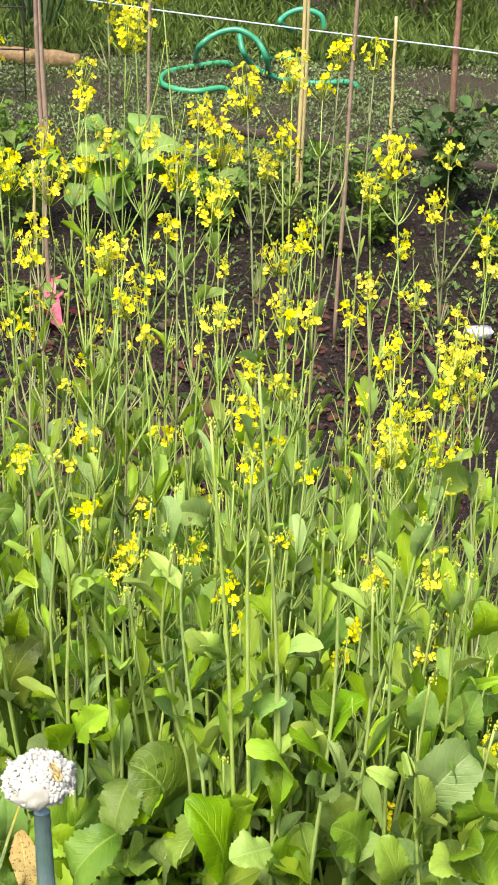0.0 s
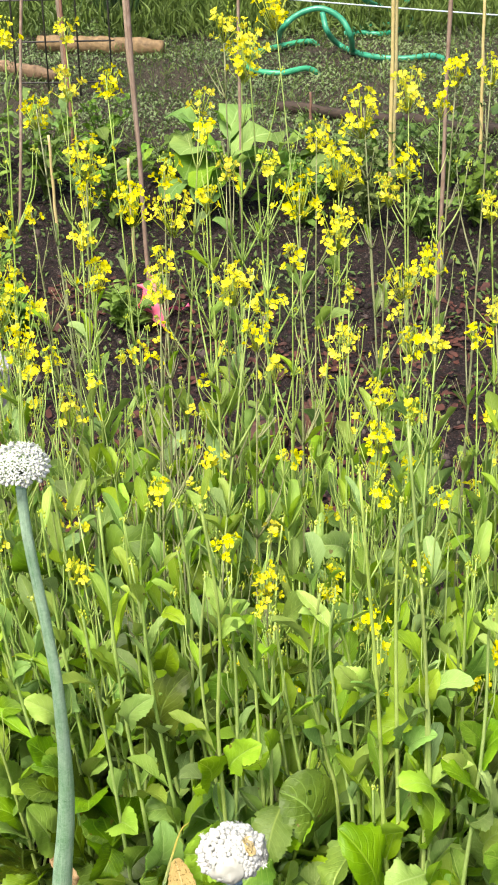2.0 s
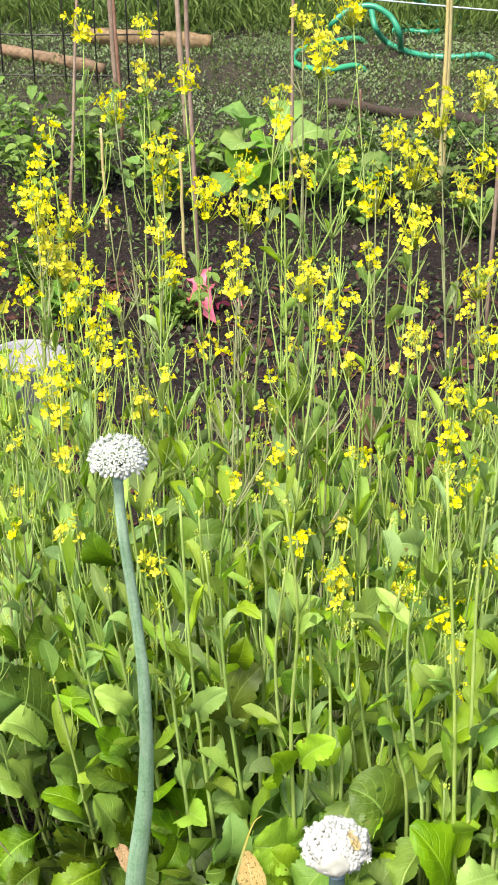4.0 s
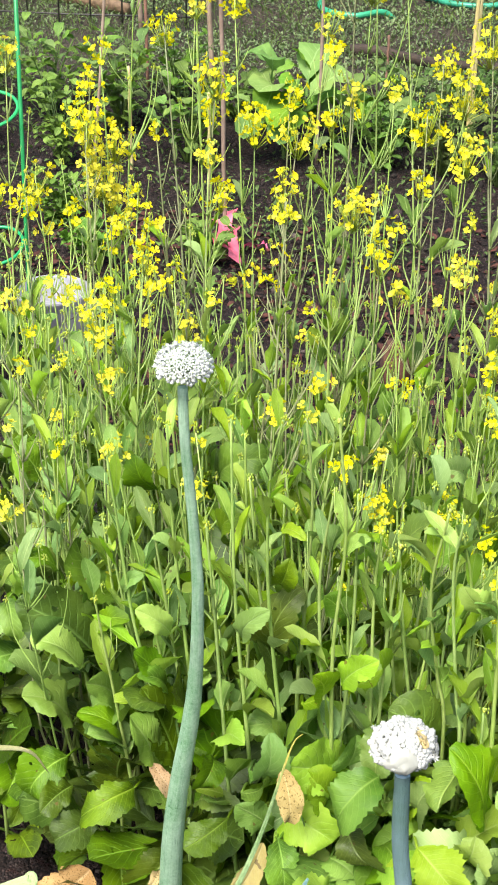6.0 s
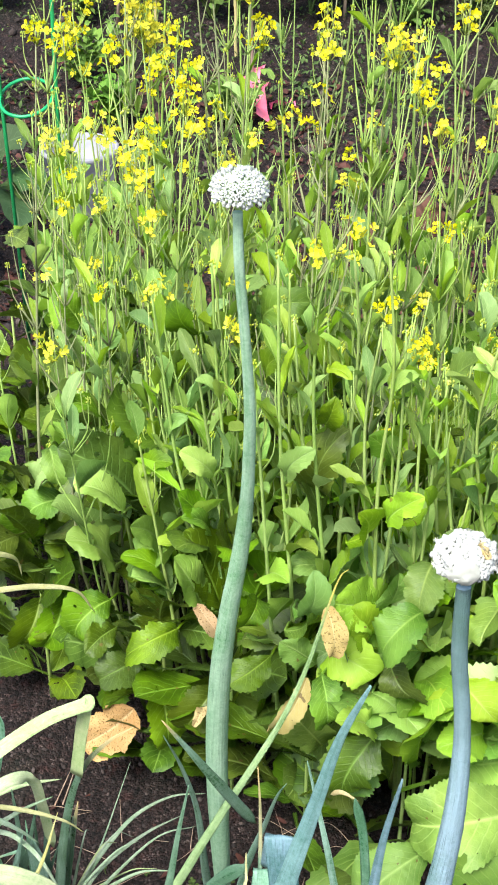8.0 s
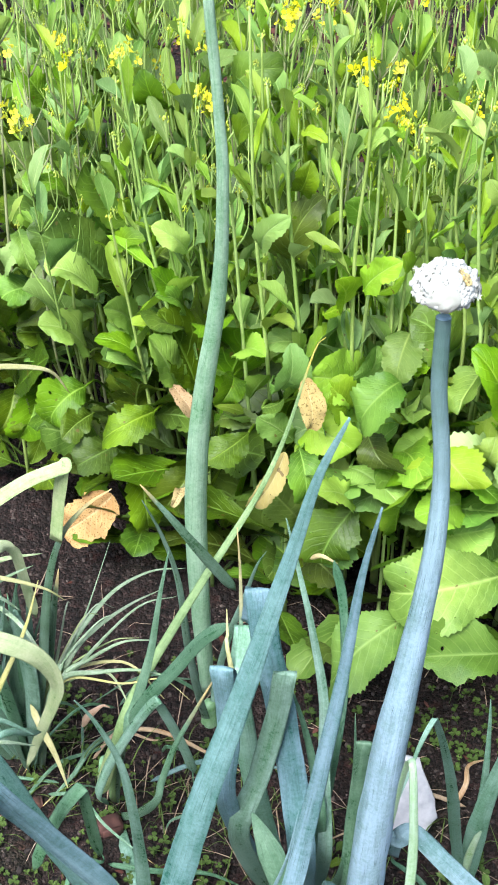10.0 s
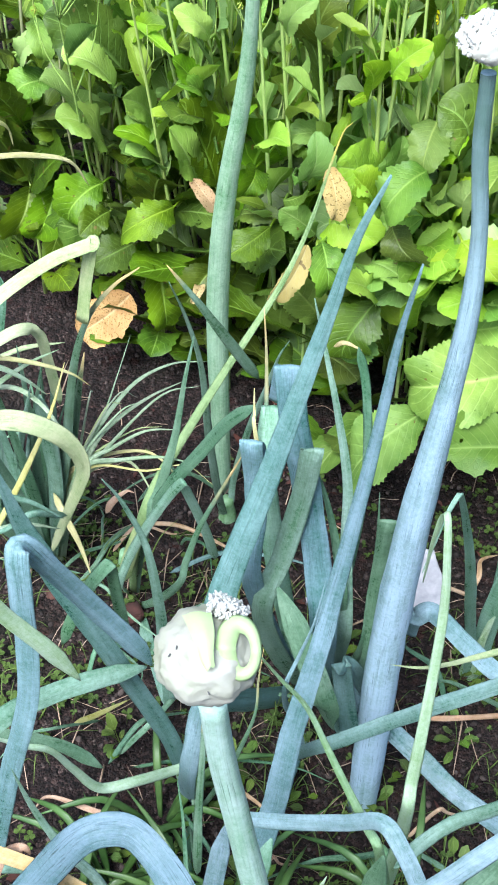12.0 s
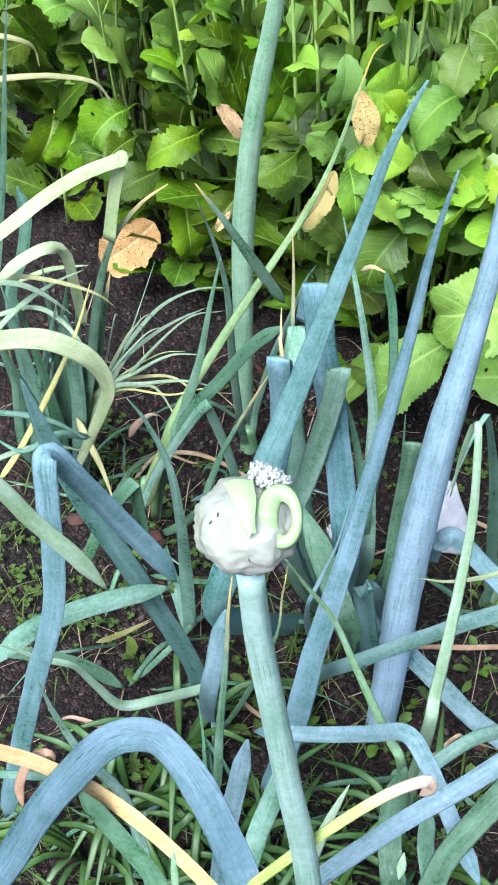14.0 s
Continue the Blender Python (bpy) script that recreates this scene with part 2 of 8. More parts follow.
FLORET_OPEN = plain("onion_open_floret", (0.74, 0.76, 0.71), (0.88, 0.88, 0.86), 200.0, 0.55, 0.3, 0.3)
FLORET_EYE = plain("onion_floret_eye", (0.20, 0.34, 0.12), (0.42, 0.50, 0.24), 200.0, 0.5, 0.2)
FLORET_GAP_SHADE = plain("onion_floret_gap_shade", (0.05, 0.05, 0.06), (0.12, 0.12, 0.12), 90.0, 0.7)
SPATHE = plain("onion_spathe", (0.44, 0.44, 0.38), (0.58, 0.57, 0.52), 45.0, 0.5, 0.3, 0.3)
SPATHE_OLD = plain("onion_yellow_spathe", (0.56, 0.40, 0.13), (0.68, 0.57, 0.34), 45.0, 0.5, 0.3, 0.3)
SPATHE_GREEN = plain("onion_green_spathe", (0.25, 0.39, 0.14), (0.44, 0.56, 0.32), 30.0, 0.45, 0.2, 0.25)


def soil_material():
    """Dark crumbs of two sizes, each of its own shade, with reddish and mossy patches and a paler path at the back."""
    m = Mat("soil")
    co = obj_coord(m)

    def crumbs(scale):
        vo = m.node("ShaderNodeTexVoronoi", Scale=scale, Randomness=1.0)
        warp = m.node("ShaderNodeVectorMath")
        warp.operation = "ADD"
        m.put(warp.inputs[0], co)
        nz = m.node("ShaderNodeTexNoise", Scale=scale * 1.7, Detail=2.0)
        m.put(nz.inputs["Vector"], co)
        sc = m.node("ShaderNodeVectorMath")
        sc.operation = "SCALE"
        sc.inputs["Scale"].default_value = 0.55 / scale
        m.t.links.new(nz.outputs["Color"], sc.inputs[0])
        m.t.links.new(sc.outputs[0], warp.inputs[1])
        m.t.links.new(warp.outputs[0], vo.inputs["Vector"])
        sep = m.node("ShaderNodeSeparateColor")
        m.t.links.new(vo.outputs["Color"], sep.inputs[0])
        return vo.outputs["Distance"], sep.outputs[0]

    d1, c1 = crumbs(120.0)
    d2, c2 = crumbs(330.0)
    fine = m.noise(co, 330.0, 5.0, 0.75)
    mid = m.noise(co, 22.0, 5.0, 0.6)
    big = m.noise(co, 2.6, 3.0)
    tone = m.math("ADD", m.math("ADD", m.math("MULTIPLY", c1, 0.22), m.math("MULTIPLY", c2, 0.38)), m.math("ADD", m.math("MULTIPLY", fine, 0.25), m.math("MULTIPLY", mid, 0.25)))
    col = m.ramp(tone, ((0.30, (0.005, 0.0035, 0.003)), (0.60, (0.025, 0.0140, 0.0115)), (0.78, (0.068, 0.042, 0.036)), (0.87, (0.22, 0.17, 0.15))))
    red = m.math("MULTIPLY", m.math("SUBTRACT", m.noise(co, 34.0, 4.0), 0.57, True), 7.0, True)
    col = m.mix(m.math("MULTIPLY", red, 0.5), col, (0.075, 0.024, 0.018))
    sep = m.node("ShaderNodeSeparateXYZ")
    m.put(sep.inputs[0], co)
    path = m.math("MULTIPLY", m.math("SUBTRACT", m.math("ADD", sep.outputs[1], m.math("MULTIPLY", mid, 0.5)), 5.15, True), 4.0, True)
    col = m.mix(m.math("MULTIPLY", path, 0.8), col, m.ramp(fine, ((0.35, (0.035, 0.028, 0.019)), (0.65, (0.17, 0.14, 0.095)))))
    moss = m.math("MULTIPLY", m.math("SUBTRACT", big, 0.55, True), 5.0, True)
    col = m.mix(m.math("MULTIPLY", moss, m.math("MULTIPLY", mid, 0.7)), col, (0.03, 0.05, 0.016))
    m.put(m.b.inputs["Base Color"], col)
    m.b.inputs["Roughness"].default_value = 0.85
    m.b.inputs["Specular IOR Level"].default_value = 0.3
    lump = m.math("ADD", m.math("MULTIPLY", d1, -1.3), m.math("MULTIPLY", d2, -0.6))
    m.bump(m.math("ADD", m.math("ADD", lump, m.math("MULTIPLY", fine, 0.35)), m.math("MULTIPLY", mid, 0.8)), 1.0, 0.012)
    return m.m


SOIL = soil_material()
def clod_material():
    m = Mat("soil_clod")
    co = obj_coord(m)
    island = m.node("ShaderNodeNewGeometry").outputs["Random Per Island"]
    n = m.noise(co, 260.0, 4.0)
    col = m.ramp(m.math("ADD", m.math("MULTIPLY", island, 0.75), m.math("MULTIPLY", n, 0.25)), ((0.1, (0.009, 0.006, 0.005)), (0.65, (0.036, 0.025, 0.021)), (0.86, (0.085, 0.063, 0.054)), (0.98, (0.22, 0.18, 0.155))))
    m.put(m.b.inputs["Base Color"], col)
    m.b.inputs["Roughness"].default_value = 0.95
    m.bump(n, 0.6, 0.002)
    return m.m


CLOD = clod_material()
LITTER = plain("dead_leaf", (0.03, 0.011, 0.007), (0.115, 0.042, 0.026), 60.0, 0.8, 0.4, 0.1, 0.05)
BARK = plain("bark", (0.07, 0.045, 0.03), (0.18, 0.13, 0.09), 60.0, 0.85, 0.7, dist=0.004)
TIMBER = plain("split_timber", (0.10, 0.058, 0.030), (0.34, 0.22, 0.12), 55.0, 0.75, 0.8, dist=0.004)
OLD_TIMBER = plain("old_timber", (0.016, 0.011, 0.008), (0.055, 0.036, 0.026), 60.0, 0.85, 0.6, dist=0.004)
BAMBOO = plain("bamboo_cane", (0.44, 0.34, 0.13), (0.60, 0.50, 0.24), 40.0, 0.5, 0.25)
CANE_BROWN = plain("weathered_cane", (0.20, 0.13, 0.09), (0.36, 0.27, 0.21), 40.0, 0.6, 0.35)
RUST = plain("rusty_post", (0.14, 0.06, 0.035), (0.30, 0.16, 0.11), 50.0, 0.7, 0.4)
BRICK = plain("old_brick", (0.04, 0.016, 0.011), (0.11, 0.045, 0.03), 70.0, 0.9, 0.6, dist=0.003)
WIRE = plain("dark_wire", (0.03, 0.03, 0.028), (0.08, 0.07, 0.06), 90.0, 0.5, 0.1)
CORD = plain("pale_cord", (0.40, 0.52, 0.60), (0.62, 0.70, 0.76), 300.0, 0.7, 0.3)
HOSE = plain("green_hose", (0.020, 0.24, 0.12), (0.05, 0.36, 0.20), 20.0, 0.35, 0.1)
GREEN_WIRE = plain("green_coated_wire", (0.02, 0.26, 0.08), (0.04, 0.37, 0.13), 40.0, 0.35, 0.1)
PAIL = plain("grey_pail", (0.50, 0.49, 0.54), (0.62, 0.61, 0.66), 16.0, 0.4, 0.15, 0.5)
PINK = plain("pink_plastic", (0.80, 0.05, 0.15), (0.90, 0.20, 0.30), 30.0, 0.5, 0.2, 0.2)
WHITE = plain("white_shard", (0.30, 0.30, 0.33), (0.56, 0.55, 0.57), 90.0, 0.5, 0.5)


# ---- building helpers ----
def to_mesh(name, bm, material, smooth=True):
    me = bpy.data.meshes.new(name)
    bmesh.ops.recalc_face_normals(bm, faces=bm.faces)
    bm.to_mesh(me)
    bm.free()
    me.materials.append(material)
    if smooth:
        me.polygons.foreach_set("use_smooth", [True] * len(me.polygons))
    return me


def part(name, bm, material, parent=None, label="", smooth=True):
    ob = new(name, to_mesh(name, bm, material, smooth))
    ob.parent = parent
    return tagged(ob, label)


def put_mesh(name, me, m, parent=None, label=""):
    """An object on a mesh that others share too."""
    ob = new(name, me)
    ob.parent = parent
    ob.matrix_basis = m
    return tagged(ob, label)


def thing(name, at, label, category, group="", kind=""):
    ob = new(name)
    ob.empty_display_size = 0.02
    ob.location = at
    return tagged(ob, label, category, group, kind)


def spline(pts, per=6):
    """Points of a smooth curve through pts."""
    pts = [Vector(p) for p in pts]
    if len(pts) < 3:
        return [pts[0].lerp(pts[-1], i / per) for i in range(per + 1)]
    ext = [2 * pts[0] - pts[1], *pts, 2 * pts[-1] - pts[-2]]
    res = []
    for a, b, c, d in zip(ext, ext[1:], ext[2:], ext[3:]):
        for i in range(per):
            s = i / per
            res.append(0.5 * (2 * b + (c - a) * s + (2 * a - 5 * b + 4 * c - d) * s * s + (3 * b - a - 3 * c + d) * s ** 3))
    return res + [pts[-1]]


def tube(bm, pts, radius, sides=8, flat=1.0, close=True, wobble=0.0, seed=0.0, twist=0.0, facing=(0.02, 1, 0.3), crease=0.0):
    """A tube along pts; radius(s) with s from 0 at the first point to 1; flat squeezes it across, crease folds one side in."""
    uv = bm.loops.layers.uv.verify()
    n = len(pts)
    side_axis = None
    rings, ss = [], []
    total = sum((b - a).length for a, b in zip(pts, pts[1:])) or 1e-6
    run = 0.0
    for i, p in enumerate(pts):
        if i:
            run += (p - pts[i - 1]).length
        s = run / total
        d = (pts[min(i + 1, n - 1)] - pts[max(i - 1, 0)]).normalized()
        if side_axis is None:
            side_axis = d.cross(Vector(facing))
            if side_axis.length < 1e-3:
                side_axis = Vector((1, 0, 0))
        side_axis = (side_axis - d * side_axis.dot(d)).normalized()
        if facing[2] < 0 and d.cross(Vector(facing)).length > 0.35:
            fresh = d.cross(Vector(facing)).normalized()
            side_axis = (side_axis * 0.4 + (fresh if fresh.dot(side_axis) > 0 else -fresh) * 0.6).normalized()
        up = d.cross(side_axis)
        r = max(radius(s), 1e-4)
        thin = flat(s) if callable(flat) else flat
        ring = []
        for k in range(sides):
            a = 2 * math.pi * k / sides + twist * s
            rr = r * (1 + wobble * noise.noise(Vector((math.cos(a) * 1.5, math.sin(a) * 1.5, s * total * 28 + seed))))
            c, h = math.cos(a), math.sin(a) * thin
            if crease:
                h = math.copysign(thin * 1.1 * (1 - abs(c) ** 1.6), math.sin(a)) * (1 - crease * math.exp(-(c / 0.22) ** 2) * (math.sin(a) < 0))
            ring.append(bm.verts.new(p + side_axis * (c * rr) + up * (h * rr)))
        rings.append(ring)
        ss.append(s)
    for (a, b), (sa, sb) in zip(zip(rings, rings[1:]), zip(ss, ss[1:])):
        for k in range(sides):
            f = bm.faces.new((a[k], a[(k + 1) % sides], b[(k + 1) % sides], b[k]))
            for lp, q in zip(f.loops, ((k, sa), (k + 1, sa), (k + 1, sb), (k, sb))):
                lp[uv].uv = (q[0] / sides, q[1])
    if close:
        bm.faces.new(rings[0][::-1])
        bm.faces.new(rings[-1])


def blade(bm, length, width, petiole=0.0, droop=0.6, cup=0.25, teeth=0.08, crinkle=0.006, seed=0, nu=6, nv=12, peak=0.6, at=None):
    """A leaf blade along +y from the origin, facing +z, with a midrib fold, wavy toothed edge and puckered surface."""
    uv = bm.loops.layers.uv.verify()
    rnd = random.Random(seed)
    ph = rnd.uniform(0, 50)
    grid = []
    total = length + petiole
    y = z = 0.0
    ang = 0.5 * droop
    for j in range(nv + 1):
        v = j / nv
        d = v * total
        if d < petiole:
            hw = 0.035 * width
        else:
            q = (d - petiole) / length
            k = peak / (1 - peak) * 0.58
            hw = 0.5 * width * (q ** k * (1 - q) ** 0.58 / (peak ** k * (1 - peak) ** 0.58) if q < 1 else 0.0)
            hw = max(hw, 0.035 * width if q < 1 else 0.0)
        row = []
        for i in range(nu + 1):
            u = 2 * i / nu - 1
            tooth = 1 + teeth * (1 if j % 2 else -1) * (abs(u) > 0.99) * (0.9 + 1.8 * noise.noise(Vector((u * 3, j * 0.73, ph)))) + 0.10 * noise.noise(Vector((u * 1.5, v * 4, ph)))
            x = u * hw * tooth
            up = cup * abs(x) + crinkle * noise.noise(Vector((u * 2.4 + ph, v * 9, 3.1))) * min(1, hw / (0.25 * width))
            up += 0.07 * width * abs(u) * math.sin(v * 15 + ph + (1.5 if u > 0 else 0)) * min(1, hw / (0.3 * width))
            co = Vector((x, y - math.sin(ang) * 0 + up * math.sin(-ang) * -0.0, z + up))
            row.append(bm.verts.new(at @ co if at else co))
        grid.append(row)
        step = total / nv
        y += math.cos(ang) * step
        z += math.sin(ang) * step
        ang -= droop * 1.6 / nv * (0.4 + 1.2 * v)
    for j in range(nv):
        for i in range(nu):
            f = bm.faces.new((grid[j][i], grid[j][i + 1], grid[j + 1][i + 1], grid[j + 1][i]))
            for lp, (a, b) in zip(f.loops, ((i, j), (i + 1, j), (i + 1, j + 1), (i, j + 1))):
                lp[uv].uv = (a / nu, b / nv)


def mustard_blade(bm, length, width, petiole=0.0, droop=0.6, cup=0.25, seed=0, nu=8, nv=26, peak=0.62, teeth=0.05, wave=0.07, ragged=1.0):
    """A mustard leaf along +y, facing +z: narrow at its foot, finely toothed, its edge wavy and its blade quilted between the side veins."""
    uv = bm.loops.layers.uv.verify()
    rnd = random.Random(seed)
    ph, ph2 = rnd.uniform(0, 50), rnd.uniform(0, 6)
    sway, turn = rnd.uniform(-0.22, 0.22), rnd.uniform(-0.9, 0.9)
    b = rnd.uniform(0.48, 0.68)
    a = b * peak / (1 - peak)
    norm = peak ** a * (1 - peak) ** b
    total = length + petiole
    y = z = 0.0
    ang = 0.5 * droop
    grid = []
    for j in range(nv + 1):
        v = j / nv
        d = v * total
        q = max(0.0, (d - petiole) / length)
        hw = 0.5 * width * q ** a * max(0.0, 1 - q) ** b / norm
        hw = max(hw, 0.04 * width if j < nv else 0.004 * width)
        grown = min(1.0, hw / (0.3 * width))
        row = []
        for i in range(nu + 1):
            u = 2 * i / nu - 1
            edge = 0.27 * ragged * noise.noise(Vector((math.copysign(2.0, u), v * 4.5, ph))) + 0.10 * ragged * noise.noise(Vector((math.copysign(2.0, u), v * 15, ph)))
            if abs(u) > 0.99:
                edge += teeth * (1 if j % 2 else -1) * (0.7 + 0.9 * noise.noise(Vector((u * 3, j * 0.83, ph))))
            x = u * hw * (1 + edge * grown)
            vein = 9.87 * (v - 0.275 * abs(u)) - 0.25
            up = cup * abs(x) ** 1.0 + 0.050 * width * grown * abs(math.sin(math.pi * vein)) * min(1.0, 3 * abs(u)) * (1 - 0.6 * u * u)
            up += wave * width * abs(u) ** 1.7 * grown * math.sin(v * 13 + ph2 + (2.1 if u > 0 else 0)) * (0.6 + 0.8 * noise.noise(Vector((u, v * 4, ph + 9))))
            up += 0.05 * width * grown * noise.noise(Vector((u * 1.1 + ph, v * 2.6, 3.1)))
            up -= 0.018 * width * (abs(u) < 0.01)
            side = sway * v * v * length
            up += x * turn * v
            row.append(bm.verts.new((x + side, y + math.sin(ang) * -up, z + math.cos(ang) * up)))
        grid.append(row)
        step = total / nv
        y += math.cos(ang) * step
        z += math.sin(ang) * step
        ang -= droop * 1.6 / nv * (0.4 + 1.2 * v)
    for j in range(nv):
        for i in range(nu):
            f = bm.faces.new((grid[j][i], grid[j][i + 1], grid[j + 1][i + 1], grid[j + 1][i]))
            for lp, (p, q) in zip(f.loops, ((i, j), (i + 1, j), (i + 1, j + 1), (i, j + 1))):
                lp[uv].uv = (p / nu, q / nv)


def ground_z(x, y):
    """The beds are level, then the garden rises gently towards the back."""
    rise = 0.0 if y < 1.6 else 0.115 * (y - 1.6) if y < 6 else 0.506 + 0.03 * (min(y, 40) - 6)
    return rise + 0.018 * noise.noise(Vector((x * 3.1, y * 3.1, 0.3))) + 0.008 * noise.noise(Vector((x * 11, y * 11, 2.3))) + 0.006 * noise.noise(Vector((x * 31, y * 31, 5.3)))


def turn_to(az, tilt, roll=0.0):
    """A turn that sends +y outwards along the azimuth az, raised by tilt."""
    return Matrix.Rotation(az, 4, "Z") @ Matrix.Rotation(tilt, 4, "X") @ Matrix.Rotation(roll, 4, "Y")


# ---- ground ----
def build_ground():
    near = [-1.2 + 0.03 * i for i in range(20)] + [-0.6 + 0.0125 * i for i in range(85)] + [0.475 + 0.03 * i for i in range(25)]
    far = [1.25, 1.4, 1.7, 2.1, 2.6, 3.2, 4, 5, 7, 10, 15, 25, 45, 90, 180, 400]
    xs = [-f for f in far[::-1]] + near + far
    ys = [-400, -180, -90, -45, -20, -10, -5, -2.5, -1.2, -0.6, -0.3] + [-0.2 + 0.05 * i for i in range(10)] + [0.3 + 0.0125 * i for i in range(110)] + [1.7 + 0.04 * i for i in range(11)]
    ys += [2.1 + i * 0.06 for i in range(1, 80)] + [7, 7.4, 8, 9, 10.5, 13, 17, 24, 40, 80, 180, 400]
    verts = [(x, y, ground_z(x, y) + (0.004 * noise.noise(Vector((x * 75, y * 75, 8.1))) if abs(x) < 1 and 0.2 < y < 1.9 else 0.0)) for y in ys for x in xs]
    w = len(xs)
    faces = [(j * w + i, j * w + i + 1, (j + 1) * w + i + 1, (j + 1) * w + i) for j in range(len(ys) - 1) for i in range(w - 1)]
    me = bpy.data.meshes.new("ground")
    me.from_pydata(verts, [], faces)
    me.materials.append(SOIL)
    me.polygons.foreach_set("use_smooth", [True] * len(me.polygons))
    tagged(new("ground", me), "dark crumbly garden soil rising gently to the back", "ground", kind="structure")


build_ground()


def bead(bm, m, n=6):
    """A small oval bud."""
    top, bot = bm.verts.new(m @ Vector((0, 0, 1))), bm.verts.new(m @ Vector((0, 0, -1)))
    rows = [[bm.verts.new(m @ Vector((math.cos(2 * math.pi * k / n) * c, math.sin(2 * math.pi * k / n) * c, z))) for k in range(n)] for z, c in (((0.5, 0.85), (-0.5, 0.85)) if n < 12 else [(math.cos(q * math.pi / 12), math.sin(q * math.pi / 12)) for q in range(1, 12)])]
    for k in range(n):
        l = (k + 1) % n
        bm.faces.new((top, rows[0][k], rows[0][l]))
        for upper, lower in zip(rows, rows[1:]):
            bm.faces.new((upper[k], lower[k], lower[l], upper[l]))
        bm.faces.new((rows[-1][k], bot, rows[-1][l]))


def chunk(bm, at, size, rnd):
    """A rough lump."""
    m = Matrix.Translation(at) @ Euler([rnd.uniform(0, 6) for _ in range(3)]).to_matrix().to_4x4() @ Matrix.Diagonal(
        (size * rnd.uniform(0.7, 1.3), size * rnd.uniform(0.6, 1.2), size * rnd.uniform(0.5, 0.9), 1))
    bead(bm, m @ Matrix.Shear("XZ", 4, (rnd.uniform(-0.4, 0.4), rnd.uniform(-0.4, 0.4))), 6)


def scatter_clods():
    rnd = random.Random(11)
    bm = bmesh.new()
    for _ in range(15000):
        x, y = rnd.uniform(-0.55, 0.36), rnd.uniform(0.36, 1.62)
        s = 0.0009 + 0.0042 * rnd.random() ** 4
        chunk(bm, (x, y, ground_z(x, y) + s * 0.25), s, rnd)
    for _ in range(2600):
        y = rnd.uniform(1.9, 5.0)
        x = rnd.uniform(-0.36, 0.22) * y
        s = 0.003 + 0.013 * rnd.random() ** 3
        chunk(bm, (x, y, ground_z(x, y) + s * 0.25), s, rnd)
    part("soil_clods", bm, CLOD)
    tagged(bpy.data.objects["soil_clods"], "small dark clods and crumbs of soil on the bed", "soil", kind="stuff")


def scatter_litter():
    rnd = random.Random(12)
    bm = bmesh.new()
    for i in range(7500):
        if i < 160:
            x, y = rnd.uniform(-0.6, 0.5), rnd.uniform(0.4, 1.5)
        else:
            y = rnd.uniform(2.1, 3.9)
            x = rnd.uniform(-0.34, 0.2) * y
            if noise.noise(Vector((x * 2.3, y * 2.3, 6.0))) < rnd.uniform(-0.6, 0.3):
                continue
        s = rnd.uniform(0.010, 0.038) * (0.6 if i < 160 else 1.0)
        at = Matrix.Translation((x, y, ground_z(x, y) + 0.005)) @ Euler((rnd.uniform(-0.6, 0.6), rnd.uniform(-0.6, 0.6), rnd.uniform(0, 6))).to_matrix().to_4x4()
        w = s * rnd.uniform(0.08, 0.34)
        v = [bm.verts.new(at @ Vector(p)) for p in ((0, 0, 0), (w, s * 0.25, 0.002), (w * 0.7, s * 0.9, -0.001), (0, s, 0.002), (-w, s * 0.7, 0.003), (-w * 0.8, s * 0.2, 0.0))]
        bm.faces.new(v[:4])
        bm.faces.new((v[0], v[3], v[4], v[5]))
    part("leaf_litter", bm, LITTER)
    tagged(bpy.data.objects["leaf_litter"], "reddish brown shreds of bark and dead leaf lying on the soil", "leaf litter", kind="stuff")


scatter_clods()
scatter_litter()


# ---- onions ----
def lobe(s, first_tip, width):
    """Half width of an onion leaf from its outer end (s = 0) to its base."""
    grow = min(1.0, 0.06 + (s / (0.55 if first_tip is True else first_tip)) ** 0.75 * 0.94) if first_tip else 1.0
    return 0.5 * width * grow


